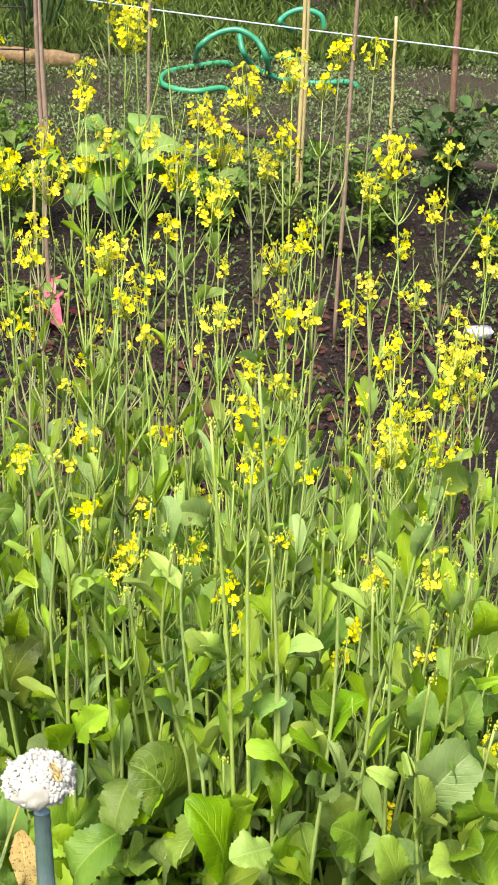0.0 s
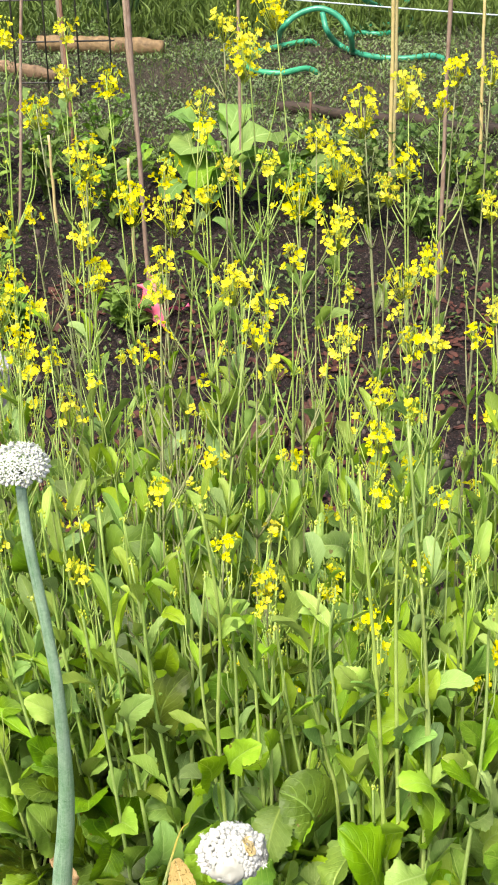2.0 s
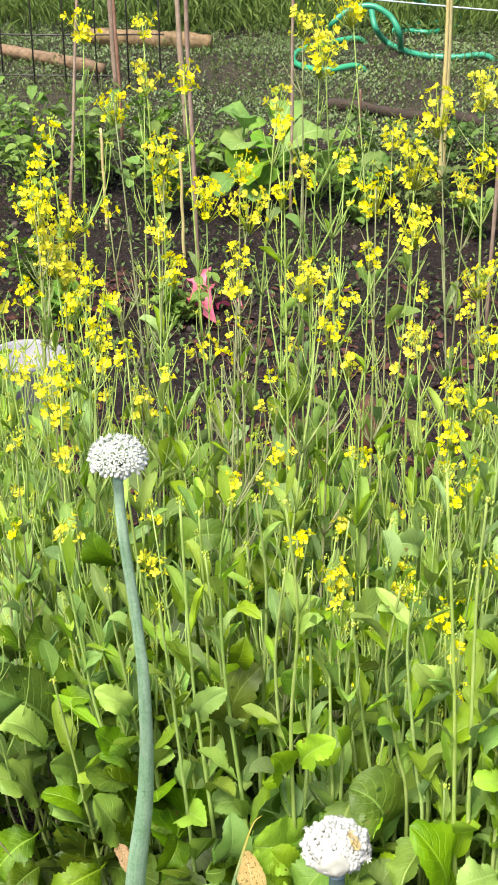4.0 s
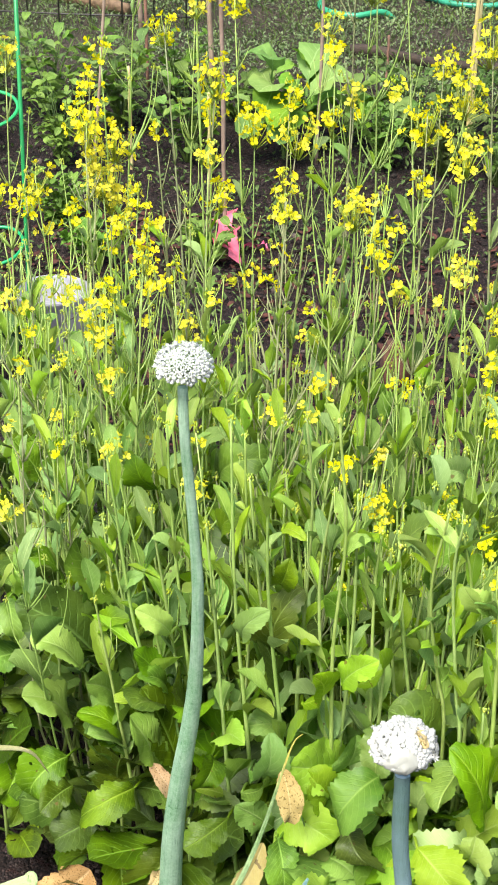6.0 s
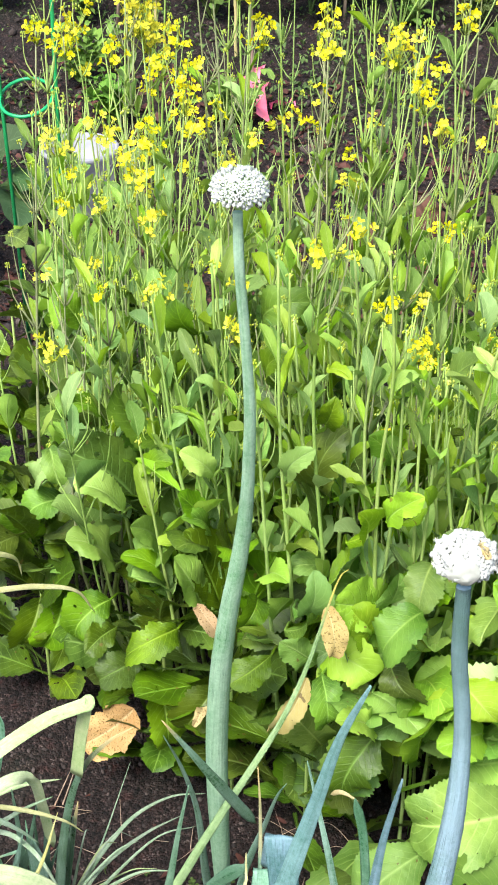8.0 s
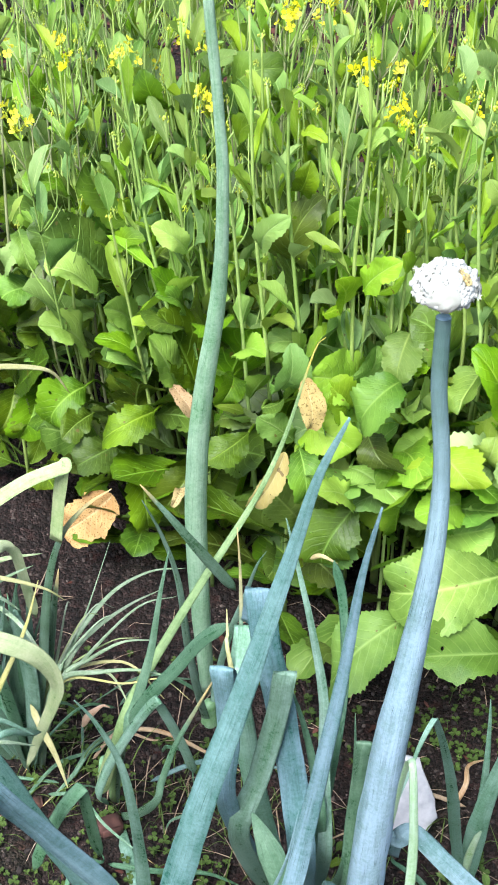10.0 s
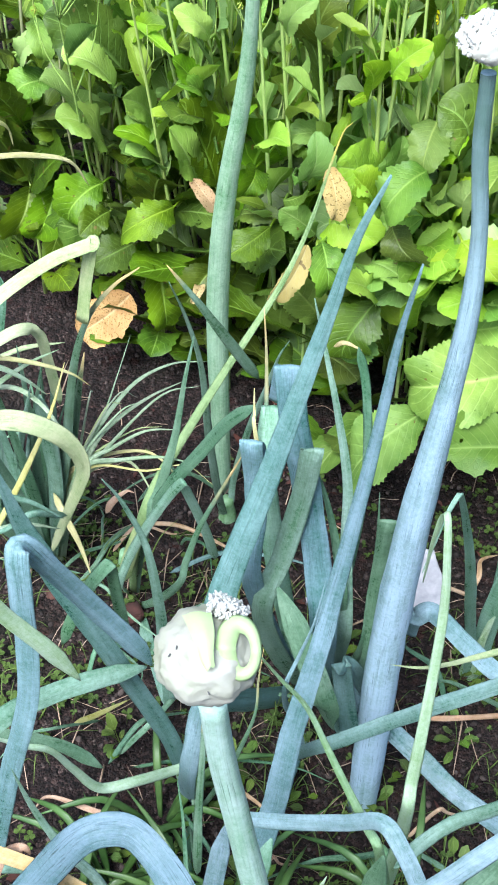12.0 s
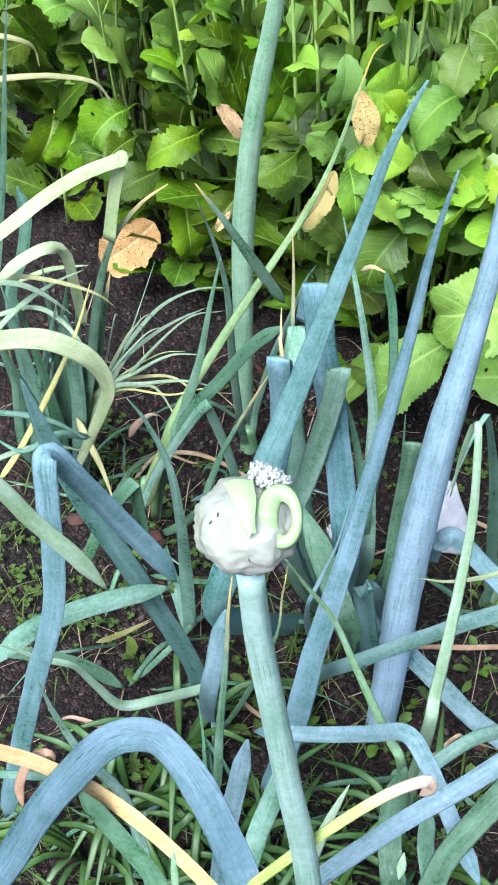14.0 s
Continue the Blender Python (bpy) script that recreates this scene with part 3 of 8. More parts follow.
def onion_leaf(plant, pts, width, kind="green", tip=True, root=True, fold=False, taper=1.0):
    """A hollow onion leaf, given from its outer end to its base; root leads it down to the plant's neck, fold snaps its end over (True, or the length that hangs), taper narrows its foot."""
    base = plant.location
    pts = [Vector(p) for p in pts]
    pts = [p for i, p in enumerate(pts) if i in (0, len(pts) - 1) or (p - pts[i - 1]).length > 0.008]
    if fold:
        first = pts[0]
        side = 0.5 * width * (1 if (len(pts) + int(width * 1e4)) % 2 else -1)
        hang, lean, back = (0.060, 0.5 * side, 0.020) if fold is True else (fold, -0.2 * fold, 0.010)
        pts = [first + Vector((lean, back, -hang)), first + Vector((0.5 * lean, 0.65 * back, -0.4 * hang)), first + Vector((0.1 * lean, 0.35 * back, -0.001))] + pts
    if root:
        last = pts[-1]
        g = Vector((base.x + 0.25 * (last.x - base.x), base.y + 0.25 * (last.y - base.y), -0.01))
        if last.z > 0.04:
            drop = last.z
            mid = last.lerp(g, 0.45) + (last - pts[-2]).normalized() * 0.05 * drop
            pts += [mid, g]
    line = [p - base for p in spline(pts, 7)]
    line = line[::-1]
    bm = bmesh.new()
    seed = random.random() * 90
    flat = (0.12 if kind in ("pale", "tan", "yellow") else 0.22) if width > 0.012 else 0.34
    long = sum((b - a).length for a, b in zip(line, line[1:]))

    def half_width(s):
        near = min(1 - s if not tip else 9.0, s if not root else 9.0) * long / width
        ends = 1.0 if fold and s > 0.5 else min(1.0, 0.10 + 0.62 * near ** 0.8)
        return lobe(1 - s, tip, width) * ends * (taper + (1 - taper) * min(1.0, 1.6 * s))

    def thin(s):
        return flat * (0.55 if fold and (1 - s) * long < 0.075 else 1.0)

    tube(bm, line, half_width, 16 if width > 0.012 else 10, thin, True, 0.10, seed, random.uniform(-0.5, 0.5), (0.05, 0.66, -0.75), 0.75 if width > 0.009 else 0.0)
    return part("leaf", bm, ONION[kind], plant, {"pale": "pale creamy green bent leaf", "tan": "withered tan leaf", "pink": "dried pinkish leaf end",
                "yellow": "thin yellowing leaf", "yellowpink": "leaf turning yellow with a curled pink tip", "drytip": "green leaf with a dry yellow tip"}.get(kind, ""))


def onion_plant(at, label):
    p = thing("onion_plant", at, label, "onion", "onions in the bed")
    bm = bmesh.new()
    tube(bm, [Vector((0, 0, z)) for z in (-0.02, 0.0, 0.012, 0.025, 0.035)], lambda s: 0.016 - 0.008 * s, 12, 1.0, True, 0.12, at[0] * 9)
    part("neck", bm, ONION["streak"], p, "pale onion neck at the soil")
    return p


def floret(bm, m, rnd, open_up=1.0):
    """Six pointed white petals."""
    for k in range(6):
        a = k * math.pi / 3 + rnd.uniform(-0.15, 0.15)
        w = 0.36
        r, h = 1.0 * open_up, 0.45
        p = [Vector((0, 0, 0)), Vector((math.cos(a - w) * r * 0.6, math.sin(a - w) * r * 0.6, h * 0.75)), Vector((math.cos(a) * r, math.sin(a) * r, h)),
             Vector((math.cos(a + w) * r * 0.6, math.sin(a + w) * r * 0.6, h * 0.75))]
        v = [bm.verts.new(m @ q) for q in p]
        bm.faces.new((v[0], v[1], v[2]))
        bm.faces.new((v[0], v[2], v[3]))


def stalk(plant, pts, widths, material, label):
    base = plant.location
    line = [p - base for p in spline(pts, 5)]
    bm = bmesh.new()

    def radius(s):
        q = s * (len(widths) - 1)
        i = min(int(q), len(widths) - 2)
        return 0.5 * (widths[i] + (widths[i + 1] - widths[i]) * (q - i))

    tube(bm, line, radius, 14, 0.9, True, 0.07, 4.0)
    return part("flower_stalk", bm, material, plant, label)


def sphere_dirs(n, low=-1.0):
    res = []
    for i in range(n):
        z = 1 - (1 - low) * (i + 0.5) / n
        r = math.sqrt(max(0, 1 - z * z))
        a = i * 2.399963
        res.append(Vector((r * math.cos(a), r * math.sin(a), z)))
    return res


def open_umbel(plant, centre, r, axis):
    """A flattened dome of small white florets on short rays: open stars above, round buds with gaps between them below."""
    rnd = random.Random(5)
    rot = axis.to_track_quat("Z", "Y").to_matrix().to_4x4()
    o = Vector(centre) - plant.location
    bm, eyes, rays = bmesh.new(), bmesh.new(), bmesh.new()
    for k, d in enumerate(sphere_dirs(150, -0.42)):
        rr = r * (rnd.uniform(0.84, 1.02) + 0.06 * noise.noise(d * 4))
        q = Vector((d.x * rr, d.y * rr, d.z * rr * 0.62))
        m = Matrix.Translation(o) @ rot @ Matrix.Translation(q) @ d.to_track_quat("Z", "Y").to_matrix().to_4x4() @ Matrix.Rotation(rnd.uniform(0, 1), 4, "Z")
        size = rnd.uniform(0.0021, 0.0029)
        bead(bm, m @ Matrix.Diagonal((size * 0.72, size * 0.72, size, 1)), 7)
        if d.z > 0.1:
            floret(bm, m @ Matrix.Scale(rnd.uniform(0.0036, 0.0050), 4), rnd, rnd.uniform(0.7, 1.0))
            bead(eyes, m @ Matrix.Translation((0, 0, size)) @ Matrix.Scale(0.0007, 4), 5)
        elif rnd.random() < 0.45:
            for q2 in (-0.0026, 0.0026):
                bead(bm, m @ Matrix.Translation((q2, rnd.uniform(-0.001, 0.001), -0.001)) @ Matrix.Diagonal((size * 0.55, size * 0.55, size * 0.8, 1)), 6)
        tube(rays, [o + rot @ (q * 0.05) - axis * r * 0.35, o + rot @ (q * 0.97)], lambda s: 0.0006, 3)
    part("umbel", bm, FLORET_OPEN, plant, "dome of tiny white star-shaped florets")
    part("umbel_centre_layer", eyes, FLORET_EYE, plant)
    part("umbel_frame", rays, SPATHE_GREEN, plant)


def opening_umbel(plant, centre, r, axis):
    """A lumpy, flattened head of closed florets, partly wrapped in its torn papery skin."""
    rnd = random.Random(8)
    rot = axis.to_track_quat("Z", "Y").to_matrix().to_4x4()
    o = Vector(centre) - plant.location
    core, bm = bmesh.new(), bmesh.new()
    bead(core, Matrix.Translation(o) @ rot @ Matrix.Diagonal((r * 0.90, r * 0.90, r * 0.55, 1)), 20)
    part("umbel_core", core, FLORET_BUD, plant)
    for d in sphere_dirs(430, -0.85):
        rr = r * (rnd.uniform(0.92, 1.0) + 0.20 * noise.noise(d * 2.6 + Vector((3, 0, 0))))
        m = Matrix.Translation(o) @ rot @ Matrix.Translation(Vector((d.x, d.y, d.z * 0.64)) * rr) @ d.to_track_quat("Z", "Y").to_matrix().to_4x4() @ Euler((rnd.uniform(-0.9, 0.9), rnd.uniform(-0.9, 0.9), 0)).to_matrix().to_4x4()
        bead(bm, m @ Matrix.Scale(rnd.uniform(0.8, 1.45), 4) @ Matrix.Diagonal((0.0019, 0.0021, 0.0024, 1)), 7)
        if rnd.random() < 0.10:
            floret(bm, m @ Matrix.Translation((0, 0, 0.0016)) @ Matrix.Scale(rnd.uniform(0.003, 0.004), 4), rnd, 0.8)
    part("umbel", bm, FLORET, plant, "crowded white florets just opening")
    right, up, out = Vector((1, 0, 0)), Vector((0, 0.45, 0.89)), Vector((0, -0.89, 0.45))
    for lab, a0, a1, b0, b1, mat in (("papery cream skin torn open", -0.86, 0.02, -0.80, 0.42, SPATHE), ("papery yellow skin torn open", 0.20, 0.55, 0.30, 0.78, SPATHE_OLD), ("papery cream skin torn open", 0.70, 0.94, -0.45, 0.25, SPATHE)):
        sk = bmesh.new()
        rows = []
        for j in range(13):
            row = []
            for i in range(15):
                a = 0.5 * (a0 + a1) + (a1 - a0) * (i / 14 - 0.5) * (1 - 0.45 * abs(j / 6 - 1) ** 2) + 0.10 * noise.noise(Vector((i * 0.5, j * 0.4, a0)))
                b = b0 + (b1 - b0) * j / 12 + 0.12 * noise.noise(Vector((i * 0.4, j * 0.5, b0 + 7)))
                c = math.sqrt(max(0.0, 1 - a * a - b * b))
                d = right * a + up * b + out * c
                row.append(sk.verts.new(o + rot @ Vector((d.x, d.y, d.z * 0.66)) * r * (1.13 + 0.16 * noise.noise(d * 2.6 + Vector((3, 0, 0))) + 0.03 * noise.noise(Vector((i * 0.35, j * 0.35, 2.0))))))
            rows.append(row)
        for j in range(12):
            for i in range(14):
                sk.faces.new((rows[j][i], rows[j][i + 1], rows[j + 1][i + 1], rows[j + 1][i]))
        part("spathe", sk, mat, plant, lab)


def sheathed_umbel(plant, centre, r, axis):
    """A plump bud: soft white florets under thin skin, a green strip across it and a broad green loop curling off it."""
    rnd = random.Random(9)
    rot = axis.to_track_quat("Z", "Y").to_matrix().to_4x4()
    o = Vector(centre) - plant.location
    right, up, out = Vector((1, 0, 0)), Vector((0, 0.80, 0.60)), Vector((0, -0.60, 0.80))
    bm = bmesh.new()
    bmesh.ops.create_icosphere(bm, subdivisions=5, radius=1.0)
    for v in bm.verts:
        w = v.co.normalized()
        lumps = 0.10 * noise.noise(w * 2.1) + 0.07 * abs(noise.noise(w * 5.0 + Vector((4, 0, 0)))) + 0.05 * abs(noise.noise(w * 11.0)) + 0.02 * noise.noise(w * 26.0)
        v.co = o + rot @ Vector((w.x * 0.95, w.y * 0.93, w.z * 0.80)) * r * (0.95 + lumps)
    part("umbel", bm, FLORET_BUD, plant, "tight white florets in the split bud")
    # Thin dark beads laid on the surface stand for the shade between florets.
    gaps = bmesh.new()
    for a, b, turn in ((-0.62, 0.12, 0.3), (-0.50, 0.30, 1.0), (0.18, -0.52, 0.4)):
        c = math.sqrt(1 - a * a - b * b)
        d = right * a + up * b + out * c
        m = Matrix.Translation(o + rot @ Vector((d.x * 0.95, d.y * 0.93, d.z * 0.80)) * r * 0.985) @ d.to_track_quat("Z", "Y").to_matrix().to_4x4() @ Matrix.Rotation(turn, 4, "Z")
        bead(gaps, m @ Matrix.Diagonal((0.0003, 0.0010, 0.0005, 1)), 6)
    part("umbel_gap", gaps, FLORET_GAP_SHADE, plant, "dark marks for the shade between the florets")

    def on(a, b, lift=1.0):
        c = math.sqrt(max(0.0, 1 - a * a - b * b))
        return o + (right * a + up * b + out * c) * r * lift

    sk = bmesh.new()
    rows = []
    for j in range(17):
        row = []
        for i in range(11):
            p, q = i / 10, j / 16
            a = -0.44 + (0.50 - 0.36 * q) * p + 0.58 * q + 0.03 * math.sin(q * 5)
            b = 0.66 + 0.10 * p - 0.86 * q + 0.05 * noise.noise(Vector((p * 3, q * 4, 1.0)))
            row.append(sk.verts.new(on(a, b, 1.02 + 0.05 * math.sin(p * 3.14) + 0.02 * noise.noise(Vector((p * 3, q * 5, 4.0))))))
        rows.append(row)
    for j in range(16):
        for i in range(10):
            sk.faces.new((rows[j][i], rows[j][i + 1], rows[j + 1][i + 1], rows[j + 1][i]))
    part("spathe_flap", sk, SPATHE_GREEN, plant, "green strip of skin across the bud")
    ring = bmesh.new()
    inner, outer = [], []
    n = 44
    for k in range(n):
        a = 2 * math.pi * k / n
        broad = 0.19 + 0.07 * math.cos(a - 2.8) + 0.02 * noise.noise(Vector((math.cos(a), math.sin(a), 5)))
        mid = right * (0.63 + 0.30 * math.cos(a) - 0.05 * math.sin(a)) + up * (0.20 + 0.45 * math.sin(a)) + out * (0.72 - 0.16 * abs(math.sin(a)))
        away = (right * math.cos(a) + up * math.sin(a) * 0.7).normalized()
        inner.append([ring.verts.new(o + (mid - away * broad * 0.9 + out * (0.06 * t)) * r) for t in (-0.6, 0.3)])
        outer.append([ring.verts.new(o + (mid + away * broad * f + out * h) * r) for f, h in ((-0.1, 0.07), (0.45, 0.03), (0.65, -0.08), (0.3, -0.14))])
    for k in range(n):
        l = (k + 1) % n
        prof_a, prof_b = inner[k] + outer[k], inner[l] + outer[l]
        for i in range(6):
            h = (i + 1) % 6
            ring.faces.new((prof_a[i], prof_a[h], prof_b[h], prof_b[i]))
    part("spathe_curl", ring, SPATHE_GREEN, plant, "pale green skin curling into a loop")
    tuft = bmesh.new()
    for _ in range(330):
        d = (right * rnd.uniform(-0.02, 0.55) + up * rnd.uniform(0.65, 1.0) + out * rnd.uniform(0.0, 0.6)).normalized()
        m = Matrix.Translation(o + d * r * rnd.uniform(0.85, 1.12)) @ d.to_track_quat("Z", "Y").to_matrix().to_4x4() @ Euler((rnd.uniform(-0.8, 0.8), rnd.uniform(-0.8, 0.8), 0)).to_matrix().to_4x4()
        bead(tuft, m @ Matrix.Diagonal((0.0007, 0.0006, 0.0017, 1)), 5)
    part("umbel_tuft", tuft, FLORET_SOFT, plant, "soft white floret tips")


onion_a = onion_plant((-0.169, 1.197, 0.0), "onion with a tall stalk and an open white flower head")
onion_b = onion_plant((-0.286, 1.09, 0.0), "onion with thin leaning leaves and dry tips")
onion_c = onion_plant((-0.025, 0.993, 0.0), "onion with stout upright blue-green leaves")
onion_d = onion_plant((0.045, 0.79, 0.0), "onion with a thick pale stalk and an opening white head")
onion_e = onion_plant((-0.161, 0.806, 0.0), "onion with kinked blue-green leaves")
onion_f = onion_plant((-0.02, 0.36, 0.0), "onion with a split white flower bud on a thick stalk")
onion_g = onion_plant((-0.401, 1.121, 0.0), "onion clump with pale folded and dark green leaves")
onion_h = onion_plant((0.161, 0.986, 0.0), "small onion with upright green leaves")
onion_i = onion_plant((0.067, 0.721, 0.0), "onion with broken and yellowing leaves")
onion_leaf(onion_c, ((0.007, 0.77, 0.882), (-0.013, 0.775, 0.821), (-0.029, 0.775, 0.748), (-0.05, 0.77, 0.658), (-0.072, 0.765, 0.565), (-0.097, 0.76, 0.467), (-0.119, 0.755, 0.366), (-0.135, 0.75, 0.264)), 0.0292, "slate", True, True)
onion_leaf(onion_c, ((0.033, 0.717, 0.853), (0.023, 0.715, 0.788), (0.016, 0.71, 0.706), (0.006, 0.7, 0.618), (-0.005, 0.69, 0.531), (-0.017, 0.67, 0.454), (-0.032, 0.65, 0.367), (-0.044, 0.63, 0.27), (-0.061, 0.61, 0.18)), 0.0229, "blue", True, True)
onion_leaf(onion_c, ((-0.088, 0.8, 0.573), (-0.085, 0.806, 0.525), (-0.085, 0.811, 0.459), (-0.088, 0.811, 0.377)), 0.0205, "blue", False, True, True)
onion_leaf(onion_c, ((-0.039, 0.839, 0.527), (-0.046, 0.839, 0.468), (-0.06, 0.828, 0.396), (-0.078, 0.818, 0.319)), 0.0215, "green", False, True, True)
onion_leaf(onion_c, ((-0.064, 0.87, 0.596), (-0.058, 0.86, 0.549), (-0.041, 0.85, 0.459), (-0.027, 0.83, 0.386), (-0.016, 0.81, 0.307)), 0.0273, "blue", False, True, True)
onion_leaf(onion_c, ((-0.051, 0.96, 0.605), (-0.038, 0.95, 0.552), (-0.022, 0.93, 0.494), (-0.006, 0.9, 0.426), (-0.001, 0.87, 0.352), (0.005, 0.84, 0.271)), 0.0153, "green", True, True)
onion_leaf(onion_c, ((-0.036, 0.88, 0.466), (-0.022, 0.87, 0.424), (-0.01, 0.86, 0.371), (-0.001, 0.84, 0.317)), 0.0188, "dark", True, True)
onion_leaf(onion_c, ((-0.06, 0.78, 0.408), (-0.043, 0.76, 0.386), (-0.023, 0.74, 0.346), (-0.003, 0.72, 0.304)), 0.0245, "dark", False, True)
onion_leaf(onion_c, ((-0.005, 1.04, 0.472), (-0.023, 1.05, 0.471), (-0.035, 1.06, 0.455)), 0.0052, "dry", True, False)
onion_leaf(onion_c, ((-0.009, 1.04, 0.476), (0.001, 1.03, 0.441), (0.008, 1, 0.406), (0.011, 0.96, 0.364), (0.007, 0.92, 0.321)), 0.0099, "dark", False, True)
onion_leaf(onion_c, ((-0.099, 0.98, 0.569), (-0.095, 0.97, 0.519), (-0.092, 0.95, 0.464), (-0.09, 0.92, 0.415)), 0.0099, "tip", True, True)
onion_leaf(onion_c, ((-0.098, 0.9, 0.543), (-0.097, 0.895, 0.516), (-0.093, 0.88, 0.495)), 0.0125, "yellow", True, True)
onion_leaf(onion_c, ((-0.081, 0.9, 0.514), (-0.082, 0.885, 0.484), (-0.083, 0.87, 0.446)), 0.0232, "green", False, True, True)
onion_leaf(onion_c, ((0.025, 0.86, 0.463), (0.028, 0.85, 0.398), (0.026, 0.84, 0.331), (0.024, 0.82, 0.273)), 0.0096, "dark", True, True)
onion_leaf(onion_c, ((0.036, 0.84, 0.44), (0.035, 0.84, 0.386), (0.033, 0.83, 0.327), (0.032, 0.81, 0.259)), 0.0179, "dark", False, True, True)
onion_leaf(onion_c, ((-0.014, 0.72, 0.507), (-0.021, 0.7, 0.469), (-0.032, 0.69, 0.431), (-0.042, 0.68, 0.392)), 0.0088, "blue", True, True)
onion_leaf(onion_a, ((-0.194, 1, 0.595), (-0.167, 1.01, 0.543), (-0.141, 1.03, 0.478), (-0.112, 1.06, 0.398)), 0.0115, "tip", True, False)
onion_leaf(onion_a, ((-0.193, 1, 0.575), (-0.182, 1.03, 0.499), (-0.174, 1.06, 0.404), (-0.175, 1.1, 0.261), (-0.174, 1.15, 0.108), (-0.172, 1.2, -0.015)), 0.0112, "green", True, True)
onion_leaf(onion_a, ((-0.084, 1.1, 0.421), (-0.097, 1.12, 0.377), (-0.114, 1.15, 0.295), (-0.139, 1.18, 0.186), (-0.159, 1.2, 0.078)), 0.0093, "green", True, True)
onion_leaf(onion_b, ((-0.038, 1.24, 0.607), (-0.047, 1.235, 0.598), (-0.057, 1.22, 0.569), (-0.074, 1.19, 0.511), (-0.095, 1.15, 0.468), (-0.122, 1.11, 0.431), (-0.153, 1.07, 0.39), (-0.183, 1.03, 0.347), (-0.215, 0.99, 0.295), (-0.232, 0.97, 0.248)), 0.0116, "drytip", True, True)
onion_leaf(onion_b, ((-0.1, 0.93, 0.49), (-0.128, 0.94, 0.453), (-0.158, 0.95, 0.394), (-0.19, 0.96, 0.335), (-0.219, 0.97, 0.27)), 0.0138, "dark", False, False)
onion_leaf(onion_b, ((-0.174, 1.02, 0.49), (-0.182, 1, 0.442), (-0.193, 0.99, 0.368), (-0.21, 0.98, 0.297), (-0.226, 0.97, 0.249)), 0.0155, "dark", True, True)
onion_leaf(onion_b, ((-0.102, 0.86, 0.499), (-0.129, 0.87, 0.422), (-0.15, 0.88, 0.357), (-0.166, 0.885, 0.294), (-0.175, 0.89, 0.25)), 0.0102, "tip", True, True)
onion_leaf(onion_b, ((-0.239, 0.86, 0.442), (-0.224, 0.87, 0.398), (-0.206, 0.88, 0.32), (-0.197, 0.88, 0.227), (-0.194, 0.88, 0.133), (-0.191, 0.87, 0.045)), 0.0159, "green", True, True)
onion_leaf(onion_b, ((-0.234, 0.96, 0.308), (-0.243, 0.96, 0.309), (-0.261, 0.965, 0.282), (-0.271, 0.97, 0.256)), 0.0087, "pink", True, False)
onion_leaf(onion_b, ((-0.229, 0.97, 0.249), (-0.25, 0.98, 0.173), (-0.266, 0.99, 0.105)), 0.0171, "pale", False, False)
onion_leaf(onion_g, ((-0.211, 0.96, 0.623), (-0.239, 0.97, 0.59), (-0.27, 0.985, 0.536), (-0.293, 1, 0.465), (-0.308, 1.01, 0.39), (-0.326, 1.03, 0.289), (-0.351, 1.05, 0.167)), 0.0145, "tip", True, True)
onion_leaf(onion_g, ((-0.46, 0.88, 0.44), (-0.392, 0.89, 0.46), (-0.36, 0.9, 0.463), (-0.328, 0.905, 0.463), (-0.297, 0.91, 0.445), (-0.28, 0.915, 0.419), (-0.275, 0.92, 0.385), (-0.283, 0.925, 0.352), (-0.304, 0.935, 0.29), (-0.335, 0.95, 0.198)), 0.0205, "pale", False, False, False, 0.38)
onion_leaf(onion_g, ((-0.318, 0.97, 0.435), (-0.336, 0.96, 0.465), (-0.359, 0.95, 0.489), (-0.389, 0.94, 0.498)), 0.0056, "palegreen", True, False)
onion_leaf(onion_g, ((-0.31, 1, 0.472), (-0.338, 0.99, 0.46), (-0.374, 0.98, 0.433), (-0.413, 0.97, 0.388)), 0.0065, "thin", True, False)
onion_leaf(onion_g, ((-0.288, 0.96, 0.332), (-0.31, 0.97, 0.387), (-0.334, 0.98, 0.415), (-0.366, 0.99, 0.421), (-0.415, 1, 0.392)), 0.0053, "thin", True, False)
onion_leaf(onion_g, ((-0.296, 0.9, 0.326), (-0.324, 0.89, 0.359), (-0.354, 0.88, 0.377), (-0.385, 0.87, 0.387)), 0.0063, "green", True, False)
onion_leaf(onion_g, ((-0.308, 0.92, 0.283), (-0.337, 0.9, 0.31), (-0.367, 0.88, 0.318), (-0.392, 0.86, 0.319)), 0.006, "thin", True, False)
onion_leaf(onion_g, ((-0.387, 0.95, 0.489), (-0.362, 0.97, 0.504), (-0.34, 0.985, 0.509), (-0.328, 1, 0.49), (-0.326, 1.01, 0.444), (-0.323, 1.02, 0.37)), 0.0127, "pale", False, False)
onion_leaf(onion_g, ((-0.379, 0.98, 0.44), (-0.378, 1, 0.364), (-0.375, 1.02, 0.264), (-0.374, 1.04, 0.154)), 0.0182, "dark", True, True)
onion_leaf(onion_g, ((-0.361, 1.02, 0.453), (-0.363, 1.03, 0.371), (-0.367, 1.04, 0.263), (-0.371, 1.05, 0.143)), 0.0157, "dark", True, True)
onion_leaf(onion_g, ((-0.337, 1, 0.404), (-0.341, 1.02, 0.315), (-0.344, 1.03, 0.23), (-0.356, 1.04, 0.136)), 0.0198, "green", False, True)
onion_leaf(onion_g, ((-0.397, 0.96, 0.392), (-0.388, 0.98, 0.313), (-0.377, 1, 0.228), (-0.372, 1.02, 0.146)), 0.017, "dark", True, True)
